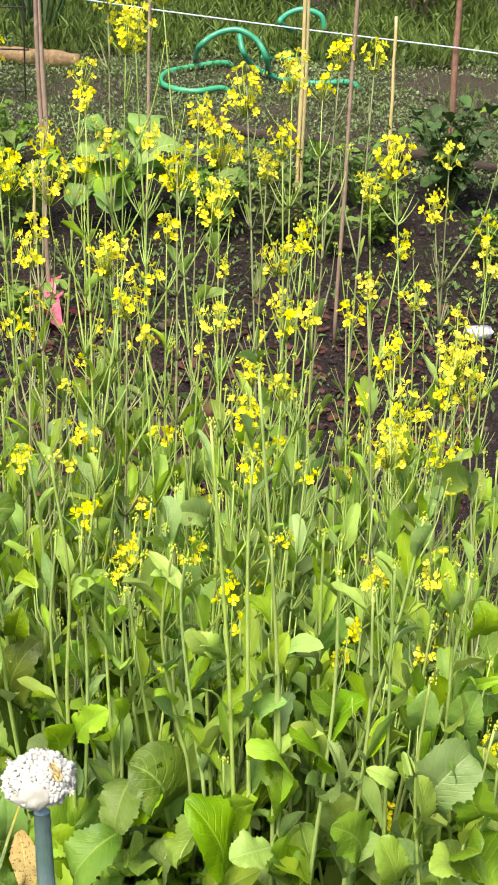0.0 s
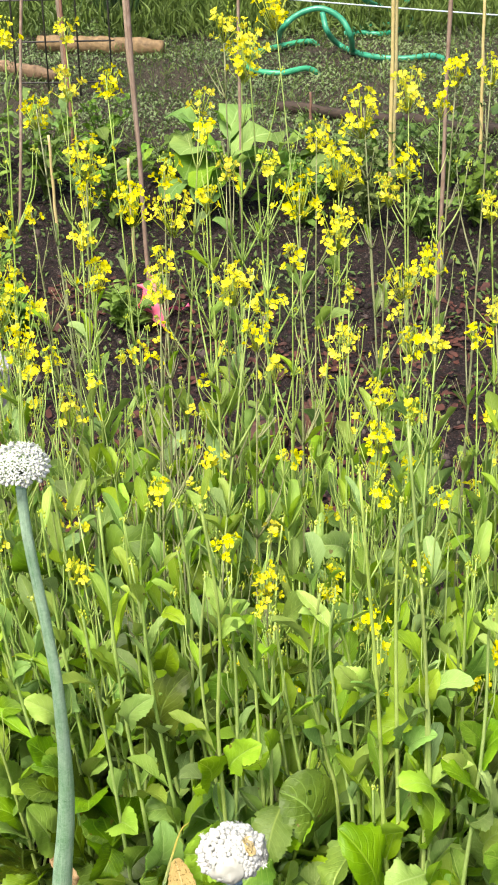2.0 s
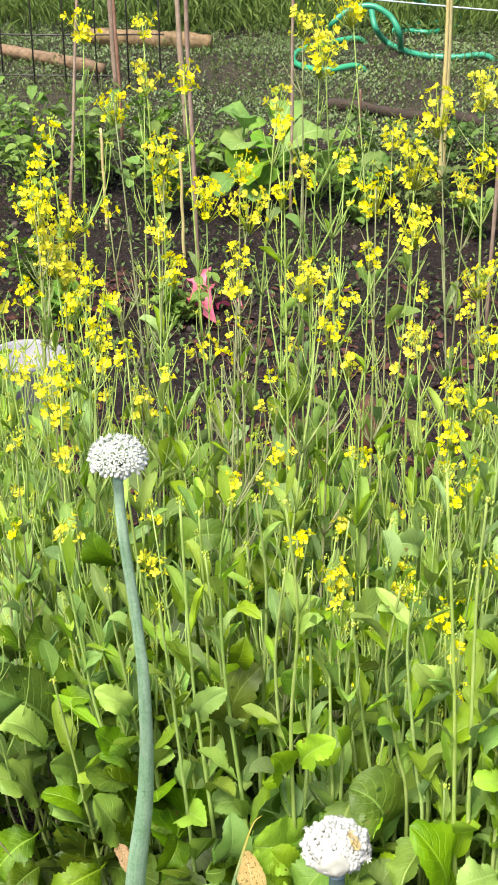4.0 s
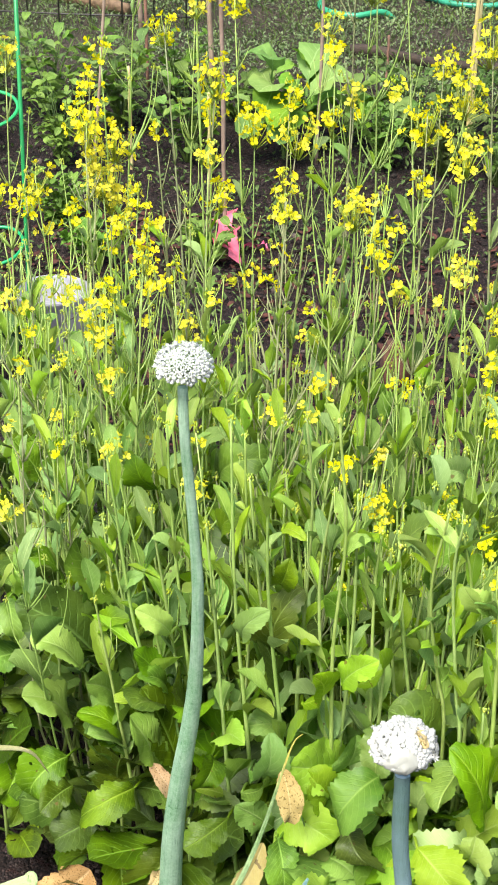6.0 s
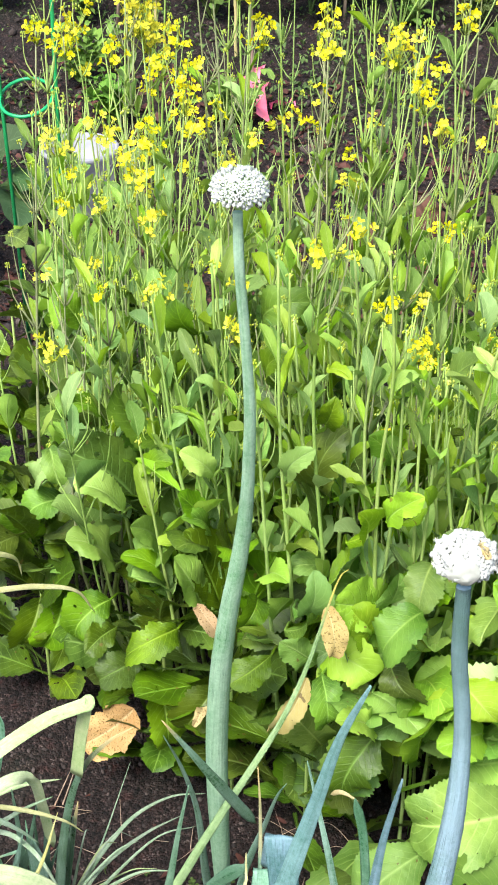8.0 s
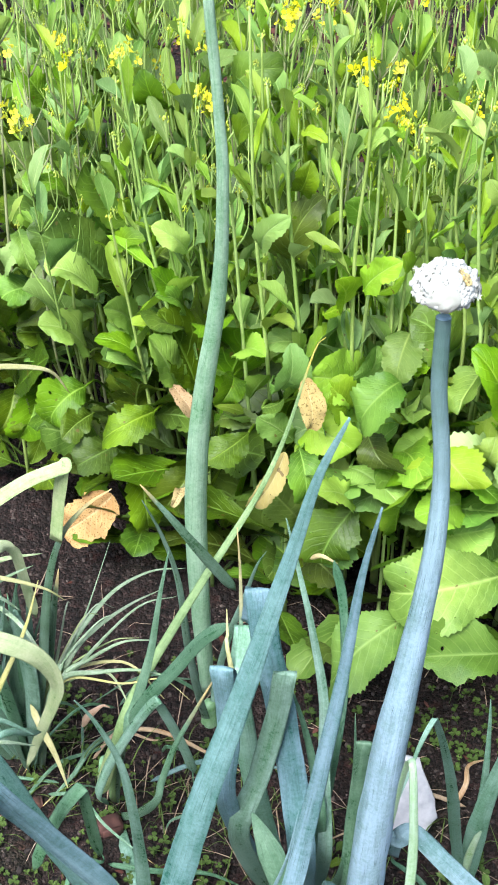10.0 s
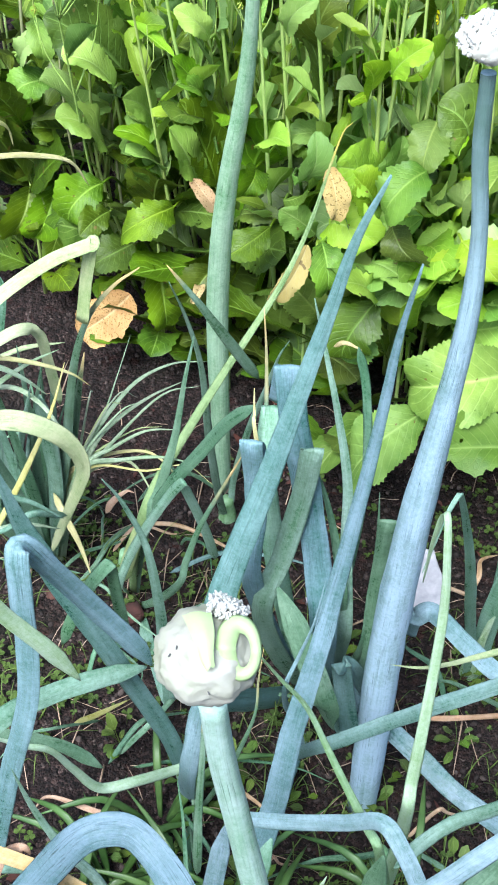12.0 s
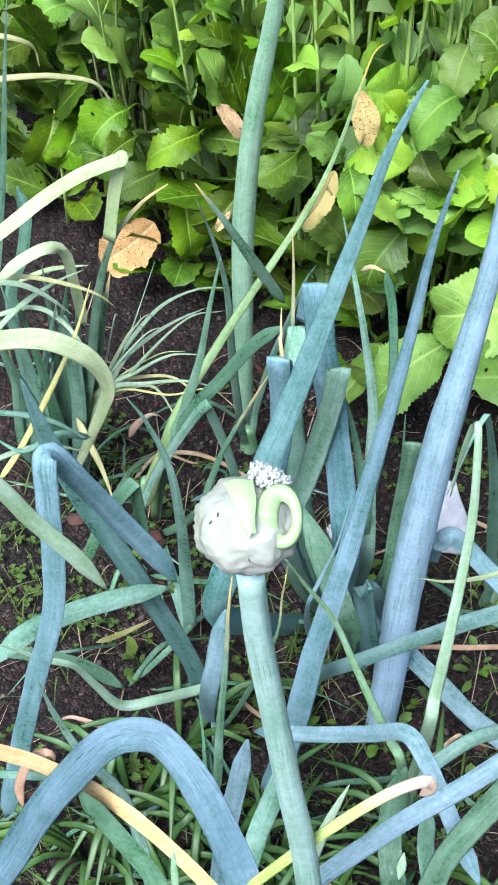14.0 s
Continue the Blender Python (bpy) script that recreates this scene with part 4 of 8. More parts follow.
onion_leaf(onion_g, ((-0.402, 1, 0.442), (-0.398, 1.02, 0.342), (-0.394, 1.04, 0.23), (-0.387, 1.05, 0.119)), 0.0147, "green", True, True)
onion_leaf(onion_g, ((-0.296, 0.97, 0.484), (-0.314, 0.96, 0.421), (-0.346, 0.95, 0.342), (-0.385, 0.94, 0.256), (-0.415, 0.93, 0.203)), 0.0073, "yellow", True, False)
onion_leaf(onion_g, ((-0.281, 1, 0.424), (-0.298, 0.99, 0.45), (-0.334, 0.98, 0.47), (-0.371, 0.97, 0.481), (-0.403, 0.96, 0.478)), 0.0052, "yellow", True, False)
onion_leaf(onion_g, ((-0.297, 0.97, 0.14), (-0.313, 0.99, 0.171), (-0.335, 1.01, 0.204), (-0.349, 1.03, 0.21)), 0.0086, "yellow", True, False)
onion_leaf(onion_g, ((-0.39, 0.87, 0.352), (-0.353, 0.86, 0.344), (-0.322, 0.88, 0.353), (-0.299, 0.92, 0.307)), 0.0081, "green", True, False)
onion_leaf(onion_g, ((-0.334, 1.1, 0.387), (-0.373, 1.08, 0.393), (-0.406, 1.06, 0.388)), 0.0057, "pale", True, False)
onion_leaf(onion_g, ((-0.357, 1.35, 0.414), (-0.373, 1.33, 0.463), (-0.41, 1.3, 0.489), (-0.441, 1.27, 0.505), (-0.483, 1.24, 0.514)), 0.0075, "yellow", True, False)
onion_leaf(onion_g, ((-0.439, 1.33, 0.478), (-0.44, 1.32, 0.511), (-0.452, 1.3, 0.533), (-0.476, 1.28, 0.55)), 0.0067, "yellow", True, False)
onion_leaf(onion_g, ((-0.38, 1.08, 0.72), (-0.394, 1.08, 0.628), (-0.409, 1.08, 0.525), (-0.427, 1.07, 0.417), (-0.439, 1.06, 0.332)), 0.0132, "dark", True, True)
onion_leaf(onion_g, ((-0.404, 1.1, 0.488), (-0.4, 1.1, 0.45), (-0.41, 1.1, 0.393), (-0.429, 1.09, 0.323)), 0.0153, "green", False, True)
onion_leaf(onion_g, ((-0.379, 0.97, 0.432), (-0.398, 1.03, 0.305), (-0.405, 1.06, 0.144)), 0.0147, "green", True, True)
onion_leaf(onion_g, ((-0.298, 1.02, 0.423), (-0.313, 1.03, 0.334), (-0.345, 1.06, 0.146)), 0.0126, "dark", True, True)
onion_leaf(onion_g, ((-0.337, 1.033, 0.434), (-0.356, 1.03, 0.346), (-0.403, 1.06, 0.136)), 0.0133, "dark", True, True)
onion_leaf(onion_g, ((-0.375, 1.061, 0.294), (-0.372, 1.03, 0.276), (-0.4, 1.06, 0.11)), 0.0124, "green", True, True)
onion_leaf(onion_g, ((-0.324, 1.012, 0.433), (-0.336, 1.03, 0.335), (-0.358, 1.06, 0.151)), 0.0183, "green", True, True)
onion_leaf(onion_g, ((-0.401, 0.991, 0.364), (-0.417, 1.03, 0.271), (-0.433, 1.06, 0.109)), 0.0133, "tip", True, True)
onion_leaf(onion_g, ((-0.328, 0.99, 0.455), (-0.346, 1.03, 0.335), (-0.368, 1.06, 0.119)), 0.0116, "dark", True, True)
onion_leaf(onion_g, ((-0.321, 1.034, 0.362), (-0.338, 1.03, 0.302), (-0.383, 1.06, 0.121)), 0.0126, "dark", True, True)
onion_leaf(onion_g, ((-0.358, 1.007, 0.365), (-0.382, 1.03, 0.284), (-0.424, 1.06, 0.136)), 0.015, "green", True, True)
onion_leaf(onion_g, ((-0.366, 1.059, 0.362), (-0.354, 1.03, 0.318), (-0.364, 1.06, 0.124)), 0.0135, "dark", True, True)
onion_leaf(onion_g, ((-0.327, 0.953, 0.47), (-0.372, 1.03, 0.319), (-0.418, 1.06, 0.129)), 0.0121, "green", True, True)
onion_leaf(onion_g, ((-0.28, 0.988, 0.483), (-0.309, 1.03, 0.354), (-0.354, 1.06, 0.115)), 0.0169, "tip", True, True)
onion_leaf(onion_g, ((-0.183, 0.996, 0.286), (-0.241, 1.05, 0.276), (-0.322, 1.04, 0.248)), 0.0075, "yellow", True, True)
onion_leaf(onion_g, ((-0.268, 1.07, 0.33), (-0.282, 1.05, 0.34), (-0.322, 1.04, 0.244)), 0.0072, "pale", True, True)
onion_leaf(onion_g, ((-0.302, 1.08, 0.333), (-0.299, 1.05, 0.354), (-0.323, 1.04, 0.234)), 0.0061, "thin", True, True)
onion_leaf(onion_g, ((-0.25, 1.075, 0.337), (-0.269, 1.05, 0.36), (-0.322, 1.04, 0.246)), 0.0052, "thin", True, True)
onion_leaf(onion_g, ((-0.215, 0.984, 0.271), (-0.263, 1.05, 0.257), (-0.323, 1.04, 0.225)), 0.0075, "pale", True, True)
onion_leaf(onion_g, ((-0.18, 1.085, 0.355), (-0.227, 1.05, 0.359), (-0.324, 1.04, 0.214)), 0.0065, "thin", True, True)
onion_leaf(onion_g, ((-0.244, 1.071, 0.335), (-0.268, 1.05, 0.334), (-0.321, 1.04, 0.25)), 0.0066, "thin", True, True)
onion_leaf(onion_g, ((-0.219, 1.049, 0.321), (-0.256, 1.05, 0.306), (-0.322, 1.04, 0.243)), 0.0052, "pale", True, True)
onion_leaf(onion_g, ((-0.275, 1.075, 0.333), (-0.286, 1.05, 0.328), (-0.325, 1.04, 0.209)), 0.0056, "thin", True, True)
onion_leaf(onion_g, ((-0.189, 1.18, 0.301), (-0.225, 1.16, 0.312), (-0.258, 1.12, 0.32), (-0.283, 1.08, 0.309), (-0.305, 1.05, 0.281), (-0.316, 1.03, 0.254)), 0.009, "thin", True, True)
onion_leaf(onion_g, ((-0.212, 1.14, 0.303), (-0.243, 1.11, 0.305), (-0.275, 1.07, 0.303), (-0.299, 1.04, 0.283)), 0.0103, "thin", True, True)
onion_leaf(onion_g, ((-0.202, 1.06, 0.307), (-0.238, 1.05, 0.31), (-0.276, 1.04, 0.287), (-0.305, 1.03, 0.265)), 0.0096, "thin", True, True)
onion_leaf(onion_g, ((-0.168, 0.99, 0.329), (-0.21, 1, 0.325), (-0.257, 1.01, 0.303), (-0.306, 1.02, 0.271)), 0.0094, "thin", True, True)
onion_leaf(onion_g, ((-0.288, 1.22, 0.297), (-0.295, 1.18, 0.277), (-0.3, 1.12, 0.268), (-0.308, 1.06, 0.261)), 0.004, "thin", True, True)
onion_leaf(onion_g, ((-0.148, 0.96, 0.334), (-0.181, 0.98, 0.338), (-0.229, 1, 0.3), (-0.299, 1.02, 0.272)), 0.0044, "yellow", True, True)
onion_leaf(onion_e, ((-0.292, 0.735, 0.589), (-0.279, 0.74, 0.51), (-0.256, 0.747, 0.42), (-0.229, 0.755, 0.332), (-0.2, 0.765, 0.232), (-0.172, 0.775, 0.132), (-0.157, 0.785, 0.036)), 0.0225, "slate", 0.2, True)
onion_leaf(onion_e, ((-0.182, 0.555, 0.569), (-0.202, 0.55, 0.614), (-0.225, 0.545, 0.655), (-0.242, 0.54, 0.694), (-0.259, 0.535, 0.723)), 0.0133, "palegreen", 0.2, False)
onion_leaf(onion_e, ((-0.324, 0.62, 0.325), (-0.297, 0.66, 0.327), (-0.266, 0.7, 0.308), (-0.229, 0.73, 0.296), (-0.185, 0.76, 0.282)), 0.0197, "green", False, False)
onion_leaf(onion_e, ((-0.303, 0.6, 0.399), (-0.269, 0.62, 0.35), (-0.247, 0.63, 0.328), (-0.232, 0.64, 0.281), (-0.213, 0.65, 0.233), (-0.182, 0.67, 0.218), (-0.154, 0.7, 0.191), (-0.131, 0.72, 0.178)), 0.0106, "palegreen", True, False)
onion_leaf(onion_e, ((-0.146, 0.69, 0.193), (-0.136, 0.66, 0.169), (-0.127, 0.62, 0.141), (-0.12, 0.58, 0.125)), 0.0099, "dark", True, True)
onion_leaf(onion_e, ((-0.106, 0.66, 0.457), (-0.108, 0.65, 0.412), (-0.108, 0.63, 0.353), (-0.11, 0.61, 0.288), (-0.11, 0.59, 0.216)), 0.0111, "tip", True, True)
onion_leaf(onion_e, ((-0.059, 0.66, 0.483), (-0.063, 0.66, 0.434), (-0.067, 0.66, 0.371)), 0.0058, "tip", True, True)
onion_leaf(onion_e, ((-0.118, 0.7, 0.346), (-0.125, 0.69, 0.292), (-0.135, 0.69, 0.207)), 0.0195, "blue", False, True)
onion_leaf(onion_e, ((-0.361, 0.7, 0.22), (-0.319, 0.71, 0.204), (-0.271, 0.72, 0.179), (-0.231, 0.72, 0.144)), 0.0143, "dark", False, False)
onion_leaf(onion_e, ((-0.211, 0.78, 0.187), (-0.24, 0.75, 0.198), (-0.258, 0.73, 0.211)), 0.0059, "yellow", True, False)
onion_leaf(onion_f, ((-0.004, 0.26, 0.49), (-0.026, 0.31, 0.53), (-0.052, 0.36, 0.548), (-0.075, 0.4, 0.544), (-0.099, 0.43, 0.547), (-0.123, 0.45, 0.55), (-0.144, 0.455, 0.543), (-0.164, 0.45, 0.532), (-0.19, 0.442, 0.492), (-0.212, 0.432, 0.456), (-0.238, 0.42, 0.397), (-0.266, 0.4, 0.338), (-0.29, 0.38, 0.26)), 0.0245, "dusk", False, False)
onion_leaf(onion_f, ((-0.305, 0.422, 0.577), (-0.25, 0.44, 0.522), (-0.219, 0.45, 0.491), (-0.186, 0.455, 0.456), (-0.148, 0.45, 0.422), (-0.112, 0.44, 0.385), (-0.084, 0.43, 0.354), (-0.032, 0.411, 0.296)), 0.0126, "tan", False, False)
onion_leaf(onion_f, ((-0.232, 0.44, 0.435), (-0.235, 0.45, 0.452), (-0.226, 0.46, 0.475), (-0.212, 0.46, 0.488), (-0.207, 0.46, 0.478)), 0.0079, "pink", False, False)
onion_leaf(onion_f, ((-0.24, 0.53, 0.473), (-0.23, 0.53, 0.415), (-0.208, 0.52, 0.373), (-0.179, 0.51, 0.341), (-0.165, 0.5, 0.303), (-0.153, 0.48, 0.26), (-0.133, 0.447, 0.19)), 0.0118, "green", True, False)
onion_leaf(onion_f, ((-0.269, 0.47, 0.421), (-0.232, 0.47, 0.428), (-0.199, 0.48, 0.418)), 0.0073, "green", False, False)
onion_leaf(onion_f, ((-0.185, 0.44, 0.477), (-0.163, 0.44, 0.418), (-0.137, 0.43, 0.378), (-0.119, 0.42, 0.343), (-0.084, 0.4, 0.274)), 0.0166, "dark", False, False)
onion_leaf(onion_f, ((-0.035, 0.52, 0.431), (-0.049, 0.5, 0.38), (-0.06, 0.48, 0.336), (-0.066, 0.46, 0.267)), 0.0174, "green", False, True)
onion_leaf(onion_f, ((-0.077, 0.56, 0.366), (-0.083, 0.54, 0.321), (-0.09, 0.52, 0.262), (-0.093, 0.5, 0.186)), 0.0176, "blue", False, True)
onion_leaf(onion_f, ((-0.107, 0.4, 0.494), (-0.105, 0.39, 0.441)), 0.006, "palegreen", True, False)
onion_leaf(onion_i, ((-0.049, 0.52, 0.683), (-0.034, 0.53, 0.64), (-0.015, 0.535, 0.6), (0.002, 0.53, 0.557), (0.021, 0.52, 0.515), (0.036, 0.51, 0.487), (0.048, 0.5, 0.465)), 0.0115, "streak", True, True)
onion_leaf(onion_i, ((0.041, 0.585, 0.59), (0.063, 0.59, 0.583), (0.084, 0.6, 0.577), (0.108, 0.61, 0.578), (0.182, 0.641, 0.581)), 0.0055, "pale", True, False)
onion_leaf(onion_i, ((0.233, 0.691, 0.501), (0.125, 0.66, 0.458), (0.09, 0.65, 0.444), (0.047, 0.655, 0.397), (0.01, 0.665, 0.345), (-0.022, 0.69, 0.277), (-0.049, 0.74, 0.173)), 0.0138, "slate", False, False)
onion_leaf(onion_i, ((0.223, 0.626, 0.403), (0.13, 0.56, 0.44), (0.102, 0.54, 0.451), (0.078, 0.52, 0.449), (0.06, 0.5, 0.446)), 0.0115, "green", False, False)
onion_leaf(onion_i, ((0.179, 0.435, 0.76), (0.098, 0.4, 0.679), (0.075, 0.39, 0.656), (0.051, 0.38, 0.636), (0.027, 0.37, 0.611), (0.002, 0.36, 0.58), (-0.011, 0.355, 0.557), (-0.069, 0.333, 0.454)), 0.0122, "blue", False, False)
onion_leaf(onion_i, ((0.042, 0.32, 0.774), (0.046, 0.317, 0.79), (0.042, 0.315, 0.799), (0.029, 0.315, 0.785), (0.014, 0.31, 0.771), (-0.004, 0.305, 0.747), (-0.025, 0.3, 0.714), (-0.042, 0.295, 0.687)), 0.0061, "yellowpink", False, False)
onion_leaf(onion_i, ((0.01, 0.45, 0.524), (0.001, 0.44, 0.498), (-0.008, 0.43, 0.461), (-0.014, 0.42, 0.423)), 0.0094, "palegreen", True, False)
onion_leaf(onion_i, ((0.002, 0.83, 0.194), (0.069, 0.808, 0.133), (0.103, 0.786, 0.119), (0.136, 0.764, 0.105), (0.173, 0.742, 0.099), (0.254, 0.72, 0.046)), 0.022, "blue", False, False)
onion_leaf(onion_i, ((0.05, 0.49, 0.485), (0.045, 0.48, 0.439), (0.046, 0.46, 0.414), (0.055, 0.44, 0.38)), 0.0189, "dark", False, True)
onion_leaf(onion_i, ((0.159, 0.452, 0.708), (0.108, 0.42, 0.604), (0.092, 0.41, 0.571), (0.078, 0.4, 0.537), (0.071, 0.39, 0.504), (0.047, 0.356, 0.391)), 0.017, "dark", False, False)
onion_leaf(onion_i, ((0.048, 0.38, 0.58), (0.047, 0.37, 0.56)), 0.0068, "palegreen", True, False)
onion_leaf(onion_i, ((0.066, 0.44, 0.527), (0.068, 0.43, 0.486), (0.077, 0.42, 0.435)), 0.0125, "green", False, True)
onion_leaf(onion_h, ((0.159, 0.97, 0.369), (0.164, 0.97, 0.305), (0.168, 0.97, 0.207), (0.165, 0.97, 0.097)), 0.0115, "green", True, True)
onion_leaf(onion_h, ((0.179, 0.93, 0.376), (0.175, 0.94, 0.298), (0.168, 0.95, 0.203), (0.166, 0.97, 0.085)), 0.0242, "green", True, True)
onion_leaf(onion_h, ((0.075, 0.84, 0.304), (0.086, 0.84, 0.315), (0.1, 0.84, 0.303), (0.128, 0.83, 0.279), (0.159, 0.82, 0.254), (0.193, 0.81, 0.246)), 0.0198, "blue", False, False, True)
onion_leaf(onion_h, ((0.176, 0.95, 0.215), (0.168, 0.955, 0.153), (0.163, 0.96, 0.1)), 0.0105, "palegreen", True, True)
onion_leaf(onion_i, ((-0.07, 0.545, 0.407), (-0.019, 0.52, 0.461), (0.019, 0.5, 0.508), (0.045, 0.486, 0.541), (0.049, 0.484, 0.546), (0.05, 0.483, 0.547), (0.052, 0.481, 0.545), (0.061, 0.47, 0.534), (0.076, 0.45, 0.518), (0.09, 0.43, 0.503), (0.108, 0.41, 0.479)), 0.0130, "blue", False, False)
onion_leaf(onion_e, ((-0.156, 0.665, 0.431), (-0.169, 0.66, 0.468), (-0.192, 0.65, 0.523), (-0.216, 0.635, 0.587), (-0.235, 0.617, 0.641), (-0.237, 0.615, 0.646), (-0.237, 0.615, 0.646), (-0.237, 0.614, 0.643), (-0.234, 0.6, 0.606), (-0.233, 0.59, 0.55), (-0.238, 0.58, 0.486), (-0.258, 0.57, 0.404), (-0.279, 0.56, 0.31), (-0.311, 0.55, 0.165)), 0.0191, "blue", False, False)
onion_leaf(onion_e, ((-0.22, 0.82, 0.246), (-0.222, 0.81, 0.321), (-0.223, 0.802, 0.381), (-0.223, 0.8, 0.39), (-0.224, 0.8, 0.392), (-0.226, 0.798, 0.389), (-0.24, 0.79, 0.369), (-0.26, 0.78, 0.324), (-0.276, 0.78, 0.274)), 0.013, "dark", False, False)
onion_leaf(onion_i, ((0.059, 0.64, 0.619), (0.06, 0.62, 0.693), (0.064, 0.605, 0.74), (0.064, 0.603, 0.746), (0.064, 0.602, 0.747), (0.065, 0.601, 0.743), (0.068, 0.59, 0.712), (0.071, 0.58, 0.665), (0.07, 0.565, 0.606), (0.068, 0.55, 0.556), (0.066, 0.54, 0.509), (0.065, 0.53, 0.467)), 0.012, "palegreen", True, True)
onion_leaf(onion_h, ((0.068, 0.77, 0.464), (0.075, 0.78, 0.492), (0.082, 0.79, 0.519), (0.091, 0.803, 0.534), (0.092, 0.804, 0.536), (0.093, 0.807, 0.533), (0.095, 0.812, 0.52), (0.11, 0.85, 0.431), (0.126, 0.89, 0.319), (0.14, 0.93, 0.195), (0.153, 0.96, 0.087)), 0.0128, "green", True, True)
onion_leaf(onion_g, ((-0.2535, 0.963, 0.642), (-0.262, 0.961, 0.6395), (-0.29, 0.95, 0.63), (-0.323, 0.93, 0.613), (-0.357, 0.91, 0.589), (-0.39, 0.9, 0.561)), 0.0135, "pale", False, False, 0.105)
onion_leaf(onion_b, ((-0.149, 0.97, 0.194), (-0.153, 0.95, 0.257), (-0.161, 0.93, 0.324), (-0.169, 0.909, 0.386), (-0.17, 0.906, 0.395), (-0.171, 0.906, 0.396), (-0.173, 0.907, 0.391), (-0.189, 0.92, 0.353), (-0.219, 0.94, 0.275), (-0.245, 0.96, 0.198), (-0.262, 0.97, 0.136)), 0.0113, "green", False, True)
onion_leaf(onion_c, ((0.057, 0.835, 0.117), (0.034, 0.825, 0.188), (0.016, 0.8, 0.257), (0.006, 0.786, 0.284), (0.004, 0.788, 0.283), (0.005, 0.789, 0.28), (0.006, 0.79, 0.271), (0.012, 0.791, 0.22), (0.021, 0.792, 0.144)), 0.021, "slate", False, True)
stalk(onion_a, ((-0.179, 1.245, -0.01), (-0.18, 1.22, 0.201), (-0.178, 1.2, 0.373), (-0.163, 1.17, 0.548), (-0.138, 1.145, 0.714), (-0.128, 1.12, 0.847), (-0.129, 1.11, 0.93), (-0.134, 1.1, 1.026), (-0.135, 1.099, 1.074)), (0.018, 0.024, 0.027, 0.025, 0.020, 0.0135, 0.0098, 0.0088), SCAPE, "tall pale green hollow flower stalk")
open_umbel(onion_a, (-0.133906, 1.09853, 1.09432), 0.0235, Vector((0.06, -0.16, 1)).normalized())
stalk(onion_d, ((0.043, 0.79, -0.01), (0.045, 0.795, 0.172), (0.048, 0.8, 0.329), (0.057, 0.8, 0.503), (0.068, 0.805, 0.629), (0.075, 0.81, 0.726), (0.074, 0.82, 0.802), (0.066, 0.825, 0.869), (0.064, 0.828, 0.928)), (0.033, 0.036, 0.036, 0.034, 0.029, 0.0195, 0.0128, 0.0108), SCAPE_BLUE, "thick waxy pale blue-green flower stalk")
opening_umbel(onion_d, (0.0631823, 0.827891, 0.95363), 0.0200, Vector((0.05, -0.1, 1)).normalized())
stalk(onion_f, ((0.03, 0.34, -0.01), (0.02, 0.315, 0.35), (-0.007, 0.3, 0.691), (-0.021, 0.3, 0.801), (-0.031, 0.3, 0.877), (-0.038, 0.3, 0.933), (-0.041, 0.3, 0.971)), (0.026, 0.024, 0.019, 0.0165, 0.0145, 0.013, 0.0112), SCAPE_NEAR, "thick green flower stalk")
sheathed_umbel(onion_f, (-0.0425876, 0.299929, 1.00224), 0.0205, Vector((0.0, -0.15, 1)).normalized())


def low_leaves(plant, region, count, seed):
    """Older leaves that sprawl over the soil round a plant."""
    rnd = random.Random(seed)
    x0, x1, y0, y1 = region
    for k in range(count):
        a = Vector((rnd.uniform(x0, x1), rnd.uniform(y0, y1), 0))
        az, ln = rnd.uniform(0, 6.28), rnd.uniform(0.10, 0.24)
        d = Vector((math.cos(az), math.sin(az) * 0.6, 0)) * ln
        h = rnd.uniform(0.015, 0.07)
        pts = [a + d + Vector((0, 0, 0.012)), a + d * 0.66 + Vector((rnd.uniform(-0.02, 0.02), 0, h * 0.8)), a + d * 0.33 + Vector((0, rnd.uniform(-0.02, 0.02), h)), a + Vector((0, 0, 0.012))]
        onion_leaf(plant, pts, rnd.uniform(0.0035, 0.0075), rnd.choice(("dark", "dark", "tip", "dark", "dark", "slate", "dark", "pink")), True, False)


low_leaves(onion_e, (-0.30, -0.06, 0.55, 0.95), 20, 71)
low_leaves(onion_f, (-0.22, 0.05, 0.42, 0.60), 10, 72)
low_leaves(onion_i, (0.02, 0.20, 0.50, 0.85), 10, 73)
low_leaves(onion_g, (-0.48, -0.28, 0.95, 1.25), 14, 74)
low_leaves(onion_b, (-0.30, -0.14, 0.95, 1.25), 7, 75)
low_leaves(onion_h, (0.10, 0.24, 0.85, 1.10), 5, 76)

# ---- mustard greens ----
def variant_leaf(i, upper=False):
    rnd = random.Random(100 + i + 50 * upper)
    bm = bmesh.new()
    if upper:
        mustard_blade(bm, 0.066, rnd.uniform(0.015, 0.026), rnd.uniform(0.002, 0.012), rnd.uniform(-0.2, 0.8), rnd.uniform(0.3, 0.9), 150 + i, 4, 12, rnd.uniform(0.40, 0.64), 0.03, 0.10, 0.7)
        return to_mesh("upper_leaf", bm, MUSTARD_GREY if i % 3 == 2 else MUSTARD_TOP)
    mustard_blade(bm, rnd.uniform(0.11, 0.14), rnd.uniform(0.058, 0.082), rnd.uniform(0.04, 0.08), rnd.uniform(0.0, 1.1), rnd.uniform(0.05, 0.45), i, 8, 30, rnd.uniform(0.56, 0.70), 0.085, 0.15, 1.35)
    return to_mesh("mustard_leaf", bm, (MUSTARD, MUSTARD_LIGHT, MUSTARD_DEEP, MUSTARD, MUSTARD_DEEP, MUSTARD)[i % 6])


